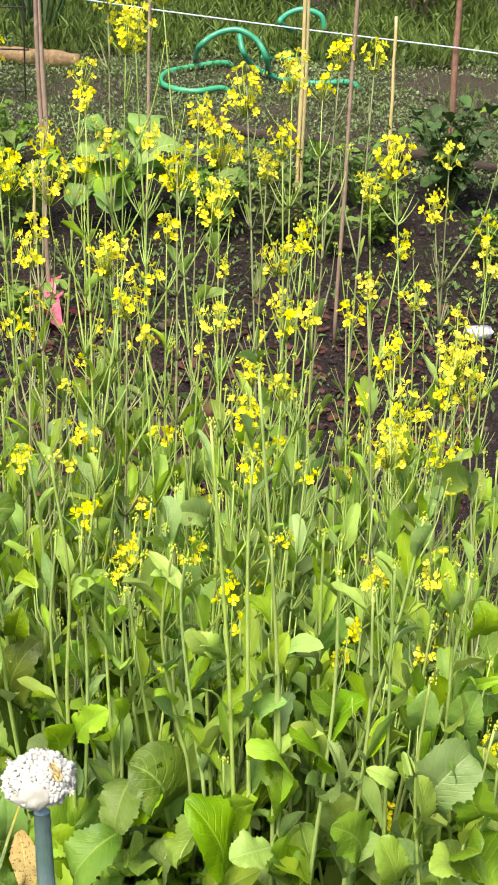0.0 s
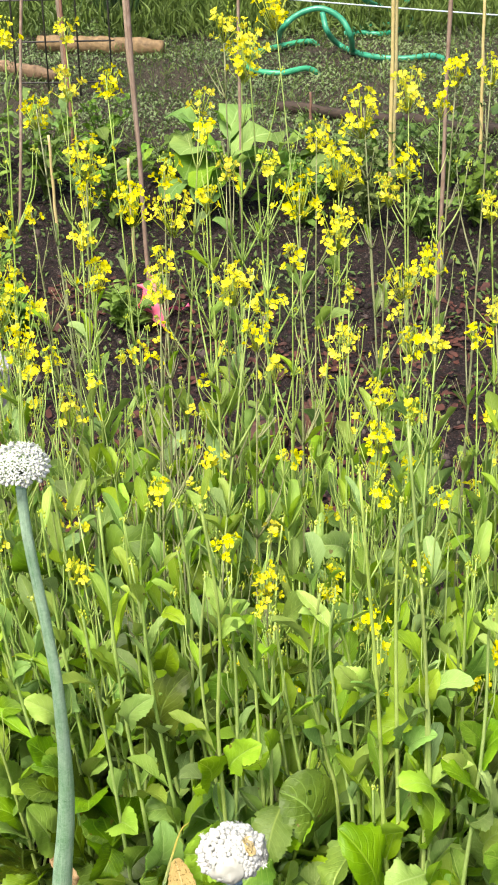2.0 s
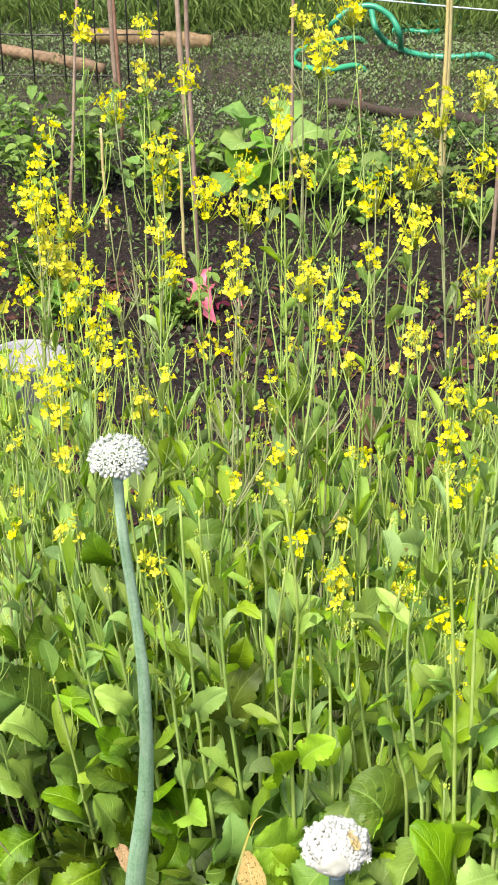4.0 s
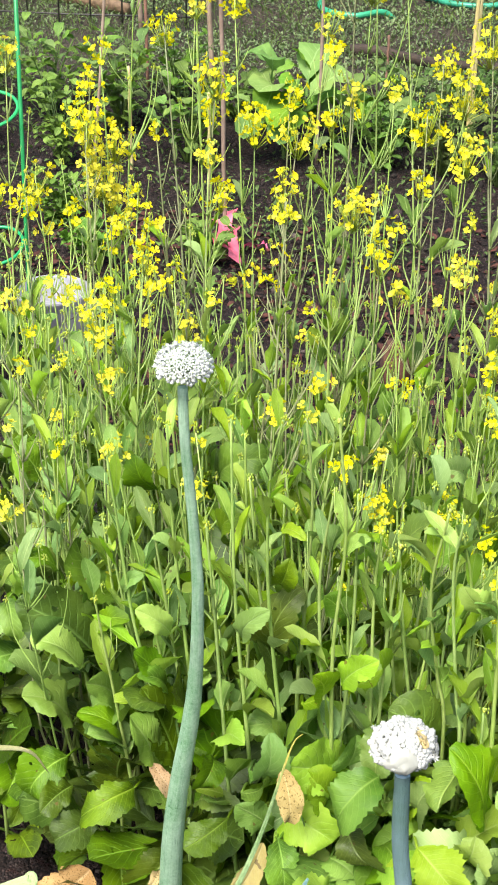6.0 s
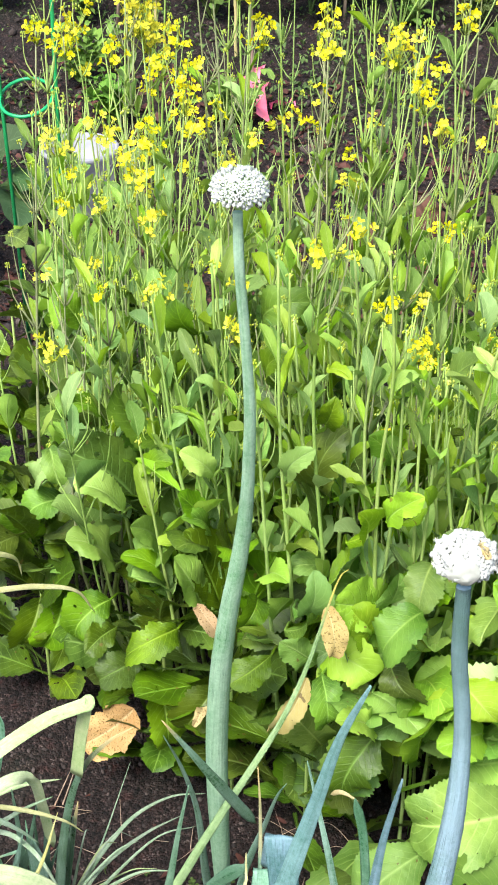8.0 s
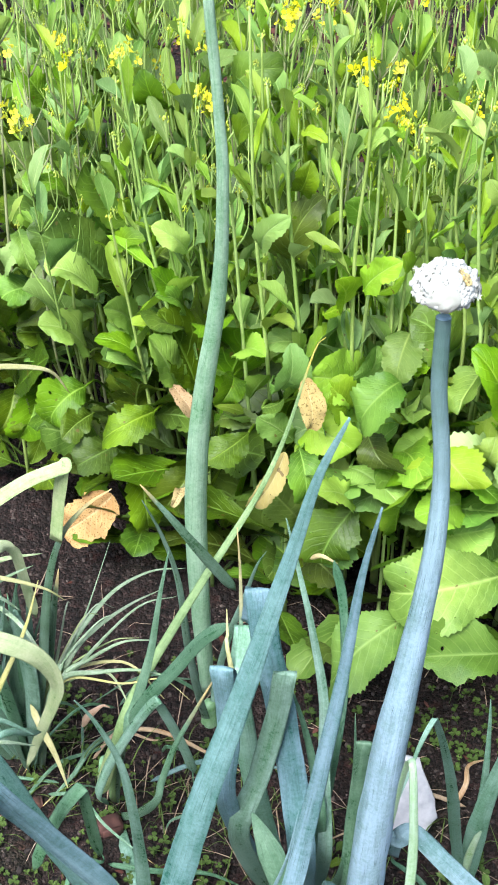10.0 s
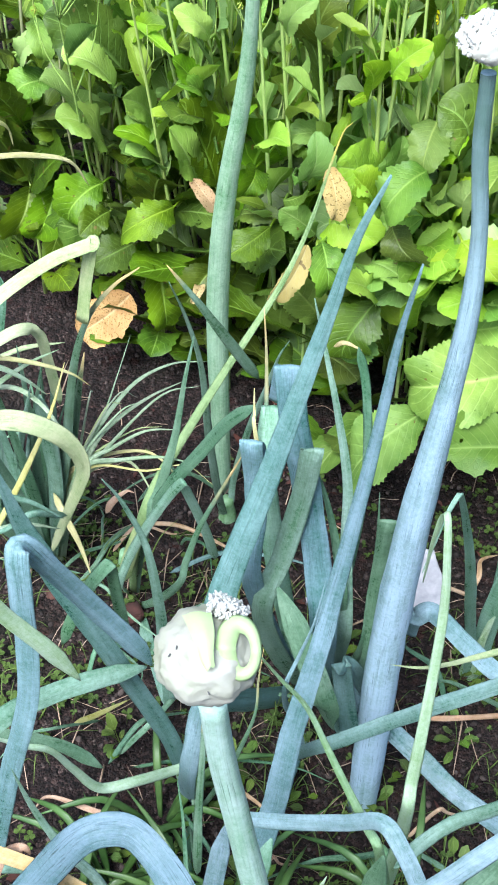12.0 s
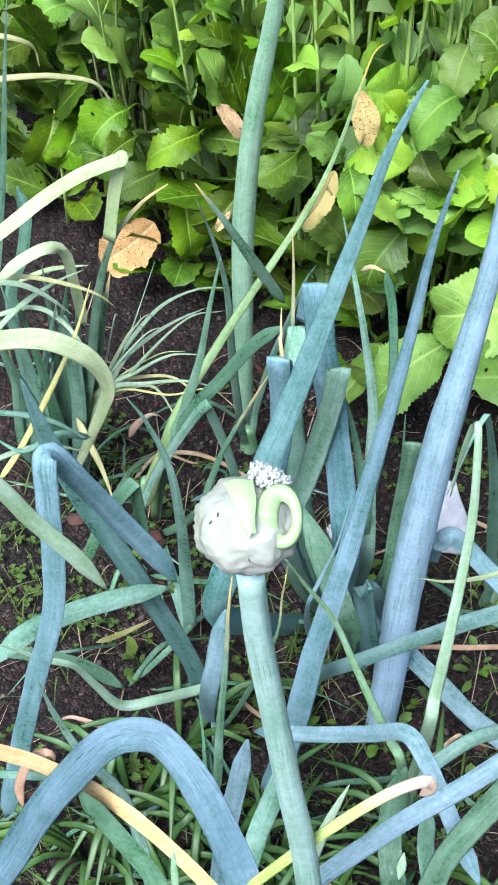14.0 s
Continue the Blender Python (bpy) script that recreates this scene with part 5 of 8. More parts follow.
LOW_LEAVES = [variant_leaf(i) for i in range(18)]
YOUNG_LEAVES = [LOW_LEAVES[k] for k in (1, 7, 13, 1, 7, 13, 0, 3, 5)]
# Old lower leaves, mostly the copy whose colour carries the shade low down.
OLD_SHADED_LEAVES = [LOW_LEAVES[k] for k in (2, 8, 14, 4, 10, 16, 0, 5, 9, 11)]
TOP_LEAVES = [variant_leaf(i, True) for i in range(12)]


def flower_head(count, seed):
    """A loose head of four-petalled flowers round a knot of buds."""
    rnd = random.Random(seed)
    bm, green = bmesh.new(), bmesh.new()
    spread = 0.0062 * math.sqrt(count)
    count = int(count * 1.3)
    for k in range(count):
        a, q = k * 2.4, math.sqrt((k + 0.5) / count)
        a += rnd.uniform(-0.9, 0.9)
        q *= rnd.uniform(0.55, 1.35)
        c = Vector((math.cos(a) * spread * q, math.sin(a) * spread * q, rnd.uniform(-1.3, 0.8) * spread * (1.2 - 0.35 * q)))
        out = (Vector((math.cos(a) * q, math.sin(a) * q, 0.55)) + Vector((rnd.uniform(-0.4, 0.4), rnd.uniform(-0.6, 0.2), rnd.uniform(-0.3, 0.3)))).normalized()
        m = Matrix.Translation(c) @ out.to_track_quat("Z", "Y").to_matrix().to_4x4() @ Matrix.Rotation(rnd.uniform(0, 3), 4, "Z")
        s = rnd.uniform(0.0054, 0.0078)
        for p in range(4):
            t = m @ Matrix.Rotation(p * math.pi / 2 + rnd.uniform(-0.2, 0.2), 4, "Z")
            lift = rnd.uniform(0.15, 0.9)
            v = [bm.verts.new(t @ (Vector(q3) * s)) for q3 in ((0.08, 0, 0), (0.55, -0.46, lift * 0.7), (0.98, -0.34, lift), (0.98, 0.34, lift), (0.55, 0.46, lift * 0.7))]
            bm.faces.new(v[:3])
            bm.faces.new((v[0], v[2], v[3]))
            bm.faces.new((v[0], v[3], v[4]))
        tube(green, [Vector((0, 0, -spread * 1.6)).lerp(c, 0.15), c], lambda s2: 0.0006, 3)
    for k in range(12):
        m = Matrix.Translation((rnd.gauss(0, 0.4) * spread, rnd.gauss(0, 0.4) * spread, spread * rnd.uniform(-0.1, 0.9) + rnd.uniform(0, 0.006)))
        bead(green, m @ Matrix.Diagonal((0.0015, 0.0015, 0.0026, 1)), 5)
    return to_mesh("petals", bm, PETAL, False), to_mesh("bud_knot", green, BUDS)


HEADS = {n: [flower_head(n, 10 * n + k) for k in range(7)] for n in (4, 8, 13, 22)}


def make_knot(seed):
    """A tight knot of small green buds."""
    rnd = random.Random(seed)
    bm = bmesh.new()
    for k in range(11):
        m = Matrix.Translation((rnd.gauss(0, 0.0021), rnd.gauss(0, 0.0021), rnd.uniform(-0.006, 0.003))) @ Euler((rnd.uniform(-0.4, 0.4), rnd.uniform(-0.4, 0.4), 0)).to_matrix().to_4x4()
        bead(bm, m @ Matrix.Diagonal((0.0012, 0.0012, 0.0023, 1)), 5)
    return to_mesh("bud_knot", bm, BUDS)


KNOTS = [make_knot(k) for k in range(4)]


def mustard_stalk(x, y, z, r, rnd, ripe=0.0):
    """One bolted mustard plant: a thin stem to (x, y, z) with narrow leaves, side shoots, pods and, where r > 0, a head of flowers of that radius."""
    bx, by = x + rnd.uniform(-0.05, 0.05), y + rnd.uniform(-0.06, 0.05)
    by = max(by, front_edge(bx) + 0.17)
    base = Vector((bx, by, ground_z(bx, by) - 0.01))
    flowering = r > 0
    p = thing("mustard_plant", base, "bolted mustard green with a slim stem and yellow flowers" if flowering else "bolted mustard green with narrow leaves and green buds", "mustard plant", "mustard greens in the bed")
    top = Vector((x, y, z)) - base
    sway = 0.05 if flowering else 0.03
    bend = Vector((rnd.uniform(-sway, sway), rnd.uniform(-sway, sway), 0))
    line = spline([Vector((0, 0, 0)), top * 0.33 + bend, top * 0.68 + bend * 0.6, top], 4)
    bm = bmesh.new()
    thick = rnd.uniform(0.0024, 0.0037)
    tube(bm, line, lambda s: thick * (1 - (0.78 if flowering else 0.66) * s), 6)
    tips = []
    h = top.z
    for k in range(rnd.randint(2, 5) if flowering and h > 0.7 else rnd.randint(1, 3) if h > 0.55 else 0):
        s = rnd.uniform(0.55, 0.85)
        a = line[int(s * (len(line) - 1))]
        az = rnd.uniform(0, 6.28)
        ln = rnd.uniform(0.08, 0.2) * min(1, h)
        o = Vector((math.cos(az) * 0.35, math.sin(az) * 0.35, 1)).normalized()
        e = a + o * ln
        e.z = min(e.z, top.z - 0.015)
        tube(bm, spline([a, a.lerp(e, 0.5) + Vector((math.cos(az), math.sin(az), 0)) * 0.012, e], 3), lambda q: 0.0016 - 0.0012 * q, 5)
        tips.append(e)
    for k in range(int(h * (rnd.uniform(8, 20) if flowering else rnd.uniform(3, 10)))):
        s = rnd.uniform(0.62, 0.96)
        a = line[int(s * (len(line) - 1))]
        az = rnd.uniform(0, 6.28)
        o = Vector((math.cos(az), math.sin(az), rnd.uniform(0.7, 2.0))).normalized()
        ln = rnd.uniform(0.022, 0.045)
        tube(bm, [a, a + o * 0.3 * ln, a + o * 0.7 * ln + Vector((0, 0, 0.006)), a + o * ln + Vector((0, 0, 0.014))], lambda q: 0.0011 - 0.0009 * q, 4)
    part("stem", bm, STEM_PALE if rnd.random() < ripe else STEM, p)
    n_leaf = int(h * rnd.uniform(8, 13))
    for k in range(n_leaf):
        s = rnd.uniform(0.28, 0.92)
        a = line[int(s * (len(line) - 1))]
        if a.z > 0.78 and rnd.random() < 0.35:
            continue
        size = rnd.uniform(0.6, 1.25) * max(0.45, 1.4 - 0.9 * a.z)
        slim, lowest = (1.6, 0.4) if a.z < 0.42 else (0.95, 0.75) if a.z < 0.78 else (0.62, 0.6)
        put_mesh("leaf", rnd.choice(TOP_LEAVES), Matrix.Translation(a) @ turn_to(rnd.uniform(0, 6.28), rnd.uniform(lowest, 1.4), rnd.uniform(-0.4, 0.4)) @ Matrix.Diagonal((size * slim, size, size, 1)), p)
    if flowering:
        n = 4 if r < 0.0115 else 8 if r < 0.0165 else 13 if r < 0.023 else 22
        petals, buds = rnd.choice(HEADS[n])
        size = r / (0.0065 * math.sqrt(n) + 0.006)
        m = Matrix.Translation(top) @ Matrix.Rotation(rnd.uniform(0, 6), 4, "Z") @ Matrix.Scale(max(0.85, min(size, 1.3)), 4)
        head = put_mesh("flower_head", petals, m, p, "cluster of bright yellow flowers")
        put_mesh("bud_knot", buds, Matrix(), head)
    else:
        put_mesh("bud_knot", rnd.choice(KNOTS), Matrix.Translation(top), p)
    for e in tips:
        if flowering and rnd.random() < 0.18 and r > 0.012:
            petals, buds = rnd.choice(HEADS[4])
            put_mesh("flower_head", petals, Matrix.Translation(e) @ Matrix.Rotation(rnd.uniform(0, 6), 4, "Z"), p, "cluster of bright yellow flowers")
        else:
            put_mesh("bud_knot", rnd.choice(KNOTS), Matrix.Translation(e) @ Matrix.Scale(0.8, 4), p)
    return p


def front_edge(x):
    """Where the bed begins."""
    return 1.30 - 0.55 * min(0.0, x + 0.05) - 0.25 * max(0.0, x)


def mustard_rosette(x, y, rnd, size=1.0, leaves=9):
    base = Vector((x, y, ground_z(x, y)))
    p = thing("mustard_rosette", base, "mustard green with broad crinkled toothed leaves", "mustard plant", "mustard greens in the bed")
    for k in range(leaves):
        az = rnd.uniform(0, 6.28) if k % 3 == 0 else math.pi + rnd.uniform(-1.5, 1.5)
        lift = (0.36 if y < front_edge(x) + 0.3 else 0.5) * size * k / leaves
        tilt = rnd.uniform(0.1, 0.7) if k < 3 else rnd.uniform(0.3, 1.35)
        s = rnd.uniform(0.6, 1.15) * size * (1.15 - 0.40 * k / leaves)
        if y > 1.72:
            lift *= 0.7
            tilt = min(tilt, 0.75)
            s *= 0.72
        if k < 7 and y < front_edge(x) + 0.16:
            lift *= 0.6
            s *= 0.82 if x > -0.15 else 0.68
            if x < -0.15:
                tilt = max(tilt, 0.55)
        lift = max(0.0, min(lift, 0.52 - 0.19 * s * math.sin(tilt)))
        a = Vector((rnd.uniform(-0.02, 0.02), rnd.uniform(-0.02, 0.02), 0.02 + lift))
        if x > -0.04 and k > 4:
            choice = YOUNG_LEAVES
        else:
            choice = LOW_LEAVES if k > 17 else OLD_SHADED_LEAVES
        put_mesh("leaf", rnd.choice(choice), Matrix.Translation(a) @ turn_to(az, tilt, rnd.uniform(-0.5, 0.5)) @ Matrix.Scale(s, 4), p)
    bm = bmesh.new()
    tube(bm, [Vector((0, 0, z)) for z in (-0.01, 0.08 * size, 0.16 * size, 0.24 * size)], lambda s: 0.0032 - 0.0012 * s, 7)
    part("stem", bm, STEM, p)
    ROSETTES.append(p)
    return p


ROSETTES = []


def show_leaf(base, tip, width, material=None, seed=0):
    """One broad leaf from base to tip, turned to the light, on the nearest plant."""
    base, tip = Vector(base), Vector(tip)
    p = min(ROSETTES, key=lambda r: (r.location.xy - base.xy).length)
    ahead = tip - base
    length = ahead.length
    y_axis = ahead.normalized()
    face = random.Random(900 + seed)
    z_axis = Vector((face.uniform(-0.6, 0.7), -0.62 + face.uniform(-0.25, 0.45), 0.78 + face.uniform(-0.3, 0.2))).normalized()
    x_axis = y_axis.cross(z_axis).normalized()
    z_axis = x_axis.cross(y_axis)
    bm = bmesh.new()
    mustard_blade(bm, length * 1.04, width * 1.05, 0.0, 0.5 + 0.5 * (seed % 3), 0.1 + 0.08 * (seed % 4), 400 + seed, 10, 28 if width < 0.065 else 56, 0.50 + 0.03 * (seed % 5), 0.075 if width < 0.065 else 0.04, 0.11, 1.3 if width < 0.065 else 0.7)
    m = Matrix.Translation(base - p.location) @ Matrix((x_axis, y_axis, z_axis)).transposed().to_4x4()
    top = base - p.location
    foot = Vector((0.75 * top.x, top.y + 0.10, max(0.01, top.z - 0.10)))
    back = m.inverted()
    tube(bm, [back @ q for q in spline([foot, foot.lerp(top, 0.6) + Vector((0, 0, 0.02)), top], 4)], lambda s: 0.0027 - 0.0012 * s, 6)
    ob = part("leaf", bm, material or (MUSTARD if base.x < -0.06 else MUSTARD_LIGHT), p)
    ob.matrix_basis = m


def plant_mustard():
    rnd = random.Random(21)
    for j in range(8):
        for i in range(11):
            x = -0.74 + 0.135 * i + rnd.uniform(-0.05, 0.05)
            y = front_edge(x) + 0.08 + 0.125 * j + rnd.uniform(-0.05, 0.05)
            if j > 4 and x < -0.34:
                continue
            mustard_rosette(x, y, rnd, rnd.uniform(0.85, 1.2) * (1.0 if j < 2 else 1.2 if j < 5 else 0.95), 22 if j < 2 else 14 if j < 5 else 7)
    for x, y, z, r in FLOWERS:
        mustard_stalk(x, y, z, r, rnd, 0.28)
    for k in range(196):
        x = rnd.uniform(-0.66, 0.55)
        y = front_edge(x) + (rnd.uniform(0.22, 0.75) if k < 150 else rnd.uniform(0.6, 0.98))
        if x < -0.3:
            y = min(y, front_edge(x) + 0.6)
        top = min(0.78, 0.38 + 0.55 * (y - front_edge(x)) + rnd.uniform(-0.05, 0.22)) - (0.0 if k < 150 else 0.14)
        mustard_stalk(x, y, top, 0.0, rnd, 0.03)


FLOWERS = []
FLOWERS += [
    (-0.356, 1.97, 1.295, 0.0174), (-0.283, 2.002, 1.288, 0.0159), (-0.269, 1.928, 1.234, 0.0192), (-0.311, 1.925, 1.197, 0.017),
    (-0.222, 1.959, 1.231, 0.0194), (-0.377, 1.839, 1.184, 0.015), (-0.223, 1.814, 1.166, 0.0254), (-0.237, 1.87, 1.104, 0.0227),
    (-0.39, 1.829, 1.146, 0.015), (-0.387, 1.793, 1.112, 0.0259), (-0.367, 1.855, 1.064, 0.023), (-0.38, 1.778, 1.061, 0.0222),
    (-0.358, 1.789, 1.016, 0.0336), (-0.312, 1.744, 1.025, 0.0145), (-0.21, 1.768, 1.025, 0.0203), (-0.223, 1.752, 1.082, 0.0128),
    (-0.135, 1.869, 1.134, 0.0209), (-0.18, 1.863, 1.092, 0.0263), (-0.118, 1.816, 1.093, 0.0291), (-0.079, 1.851, 1.098, 0.0163),
    (-0.13, 1.786, 1.039, 0.0145), (-0.118, 1.698, 1.04, 0.0172),
]
FLOWERS += [
    (-0.056, 1.886, 1.133, 0.015), (-0.093, 1.932, 1.207, 0.0152), (-0.079, 1.869, 1.182, 0.0162), (-0.062, 1.952, 1.304, 0.0167),
    (-0.039, 2.029, 1.273, 0.0277), (-0.04, 1.965, 1.259, 0.0269), (-0.004, 2.045, 1.311, 0.0239), (0.059, 1.933, 1.167, 0.0213),
    (-0.001, 1.884, 1.138, 0.0164), (0.089, 1.907, 1.133, 0.0339), (0.043, 1.822, 1.119, 0.0324), (0.12, 1.947, 1.193, 0.0343),
    (0.155, 1.831, 1.121, 0.0203), (0.178, 1.984, 1.215, 0.0233), (0.219, 1.958, 1.195, 0.0154), (0.173, 1.817, 1.157, 0.0179),
    (0.094, 1.761, 1.094, 0.0266), (0.04, 1.738, 1.058, 0.0139), (-0.042, 1.799, 1.006, 0.0255), (-0.009, 1.751, 1.038, 0.0106),
    (0.175, 1.764, 1.022, 0.0227), (0.204, 1.749, 1.057, 0.0196),
]
FLOWERS += [
    (0.19, 1.695, 0.968, 0.0173), (0.216, 1.686, 0.978, 0.0137), (-0.001, 1.685, 0.982, 0.0172), (0.102, 1.698, 0.959, 0.0139),
    (0.02, 1.678, 0.937, 0.0124), (0.108, 1.783, 0.999, 0.0086), (0.151, 1.67, 0.912, 0.0173), (0.149, 1.662, 0.861, 0.0209),
    (0.189, 1.673, 0.886, 0.0139), (0.155, 1.619, 0.802, 0.0124), (0.222, 1.582, 0.819, 0.0101), (-0.287, 1.652, 0.978, 0.0208),
    (-0.298, 1.711, 0.927, 0.0181), (-0.354, 1.683, 0.879, 0.0233), (-0.239, 1.674, 0.879, 0.0178), (-0.321, 1.585, 0.841, 0.0139),
    (-0.205, 1.681, 0.919, 0.0099), (-0.248, 1.645, 0.963, 0.0083), (-0.115, 1.597, 0.807, 0.0138), (-0.205, 1.544, 0.796, 0.0088),
    (-0.024, 1.492, 0.794, 0.013), (-0.29, 1.467, 0.808, 0.0119),
]
FLOWERS += [
    (-0.204, 1.532, 0.731, 0.0193), (0.017, 1.544, 0.718, 0.0171), (0.024, 1.424, 0.76, 0.0095), (0.1, 1.534, 0.744, 0.0101),
    (0.092, 1.475, 0.753, 0.0098), (0.101, 1.438, 0.762, 0.0089), (0.144, 1.439, 0.738, 0.0141), (0.174, 1.467, 0.618, 0.0082),
    (0.205, 1.547, 0.745, 0.0081), (-0.38, 1.753, 1.098, 0.0218), (-0.367, 1.777, 1.039, 0.0259), (0.311, 1.802, 1.147, 0.0247),
    (0.366, 1.829, 1.08, 0.0203), (0.38, 1.836, 1.142, 0.0144), (0.327, 1.807, 1.032, 0.0158), (0.437, 1.839, 1.051, 0.0161),
    (0.431, 1.755, 1.032, 0.0175), (0.286, 1.873, 1.087, 0.0185), (0.341, 1.699, 1.003, 0.0122), (0.283, 1.682, 1.019, 0.0134),
    (0.266, 1.71, 0.97, 0.0137), (0.389, 1.62, 0.963, 0.0262),
]
FLOWERS += [
    (0.319, 1.645, 0.964, 0.01), (0.407, 1.632, 0.917, 0.0167), (0.316, 1.666, 0.921, 0.0135), (0.327, 1.575, 0.898, 0.0116),
    (0.315, 1.54, 0.881, 0.0254), (0.38, 1.672, 0.885, 0.0124), (0.378, 1.567, 0.865, 0.0195), (0.241, 2.003, 1.234, 0.0195),
    (0.286, 1.994, 1.234, 0.0194), (0.306, 1.47, 0.753, 0.0139), (0.274, 1.433, 0.66, 0.0096), (0.367, 1.44, 0.67, 0.0116),
    (0.454, 1.453, 0.543, 0.0095), (0.456, 1.448, 0.429, 0.0113), (0.377, 1.495, 0.747, 0.0168), (0.396, 1.715, 0.972, 0.0083),
    (0.394, 1.705, 0.91, 0.0209), (-0.516, 1.88, 1.164, 0.0196), (-0.447, 1.751, 1.039, 0.0185), (-0.463, 1.761, 1.006, 0.0187),
    (-0.484, 1.715, 1.03, 0.0146), (-0.388, 1.704, 1.01, 0.0129),
]
FLOWERS += [
    (-0.339, 1.768, 0.973, 0.0149), (-0.338, 1.66, 0.929, 0.0177), (-0.393, 1.666, 0.931, 0.0179), (-0.432, 1.589, 0.936, 0.0124),
    (-0.423, 1.606, 0.889, 0.0084), (-0.385, 1.598, 0.854, 0.0098), (-0.403, 1.41, 0.756, 0.0118), (-0.373, 1.529, 0.773, 0.0069),
    (-0.304, 1.825, 1.088, 0.009), (-0.415, 1.539, 0.878, 0.0068),
]

plant_mustard()


def fore_stem(pts):
    """A single bare stem along the front of the bed, with a tuft of buds and a few small leaves near its top."""
    rnd = random.Random(int(pts[0][0] * 9000))
    pts = [Vector(q) for q in pts]
    low = pts[0] + (pts[0] - pts[1]).normalized() * 0.12
    foot = Vector((low.x, low.y + 0.13, ground_z(low.x, low.y + 0.13) - 0.01))
    if low.z > foot.z + 0.02:
        pts = [low] + pts
    p = thing("mustard_plant", foot, "single slim mustard stem at the front of the bed", "mustard plant", "mustard greens in the bed")
    line = [q - foot for q in spline([foot] + pts, 5)]
    bm = bmesh.new()
    tube(bm, line, lambda s: 0.0040 * (1 - 0.66 * s), 7)
    for k in range(2):
        o = Vector((rnd.uniform(-0.02, 0.02), rnd.uniform(-0.02, 0.02), 0.05 + 0.02 * k))
        tube(bm, [line[-6], line[-6] + o * 0.5 + Vector((o.x * 0.4, 0, 0)), line[-6] + o], lambda s: 0.0012 - 0.0008 * s, 4)
    part("stem", bm, STEM, p)
    put_mesh("bud_knot", rnd.choice(KNOTS), Matrix.Translation(line[-1]), p)
    for k in range(8):
        q = line[int(len(line) * rnd.uniform(0.3, 0.97))]
        size = rnd.uniform(0.7, 1.2) * (1.3 - 0.75 * q.z)
        slim = 1.7 if q.z < 0.5 else 1.0
        put_mesh("leaf", rnd.choice(TOP_LEAVES), Matrix.Translation(q) @ turn_to(rnd.uniform(0, 6.28), rnd.uniform(0.55, 1.35), rnd.uniform(-0.4, 0.4)) @ Matrix.Diagonal((size * slim, size, size, 1)), p)
    ROSETTES.append(p)


fore_stem(((-0.122, 1.39, 0.521), (-0.131, 1.37, 0.691), (-0.133, 1.35, 0.92)))
fore_stem(((-0.075, 1.364, 0.509), (-0.09, 1.344, 0.712), (-0.088, 1.324, 0.865), (-0.073, 1.304, 0.947)))
fore_stem(((-0.012, 1.34, 0.478), (-0.015, 1.32, 0.662), (-0.006, 1.3, 0.819), (-0.017, 1.28, 0.964)))
fore_stem(((-0.022, 1.36, 0.519), (-0.034, 1.34, 0.721), (-0.021, 1.32, 0.86)))
fore_stem(((-0.247, 1.458, 0.456), (-0.265, 1.438, 0.59), (-0.273, 1.418, 0.722), (-0.279, 1.398, 0.842)))
fore_stem(((-0.141, 1.38, 0.426), (-0.152, 1.36, 0.657), (-0.158, 1.34, 0.795)))
fore_stem(((-0.29, 1.462, 0.383), (-0.3, 1.442, 0.515), (-0.308, 1.422, 0.629)))
fore_stem(((-0.224, 1.476, 0.526), (-0.232, 1.456, 0.639), (-0.24, 1.436, 0.752)))
fore_stem(((-0.204, 1.465, 0.518), (-0.215, 1.445, 0.711), (-0.216, 1.425, 0.869)))
fore_stem(((0.029, 1.343, 0.572), (0.026, 1.323, 0.739), (0.031, 1.303, 0.828)))
fore_stem(((-0.379, 1.571, 0.512), (-0.383, 1.551, 0.63), (-0.381, 1.531, 0.763)))
fore_stem(((0.1, 1.335, 0.627), (0.085, 1.315, 0.75), (0.097, 1.295, 0.865)))
fore_stem(((0.133, 1.337, 0.606), (0.127, 1.317, 0.753), (0.112, 1.297, 0.833)))
fore_stem(((-0.056, 1.403, 0.613), (-0.048, 1.383, 0.801), (-0.056, 1.363, 0.919)))
fore_stem(((0.165, 1.299, 0.548), (0.155, 1.279, 0.75), (0.134, 1.259, 1.016)))
fore_stem(((0.214, 1.276, 0.525), (0.204, 1.256, 0.77), (0.176, 1.236, 1.079)))
fore_stem(((0.18, 1.305, 0.559), (0.171, 1.285, 0.848), (0.173, 1.265, 0.985)))
fore_stem(((0.121, 1.32, 0.62), (0.106, 1.3, 0.781), (0.111, 1.28, 0.862)))
fore_stem(((0.359, 1.23, 0.527), (0.343, 1.21, 0.673), (0.345, 1.19, 0.804)))
fore_stem(((0.208, 1.278, 0.475), (0.204, 1.258, 0.748), (0.193, 1.238, 0.914)))
fore_stem(((0.286, 1.268, 0.49), (0.296, 1.248, 0.695), (0.289, 1.228, 0.873)))
fore_stem(((0.25, 1.278, 0.494), (0.261, 1.258, 0.719), (0.257, 1.238, 0.883)))
fore_stem(((0.324, 1.279, 0.545), (0.314, 1.259, 0.755), (0.308, 1.239, 0.892)))
fore_stem(((0.401, 1.24, 0.57), (0.414, 1.22, 0.735)))
fore_stem(((0.377, 1.276, 0.61), (0.37, 1.256, 0.794), (0.355, 1.236, 0.885)))
fore_stem(((-0.005, 1.35, 0.481), (0.005, 1.33, 0.685), (0.004, 1.31, 0.864)))
fore_stem(((0.039, 1.34, 0.54), (0.043, 1.32, 0.694), (0.05, 1.3, 0.815)))
stem_rnd = random.Random(31)
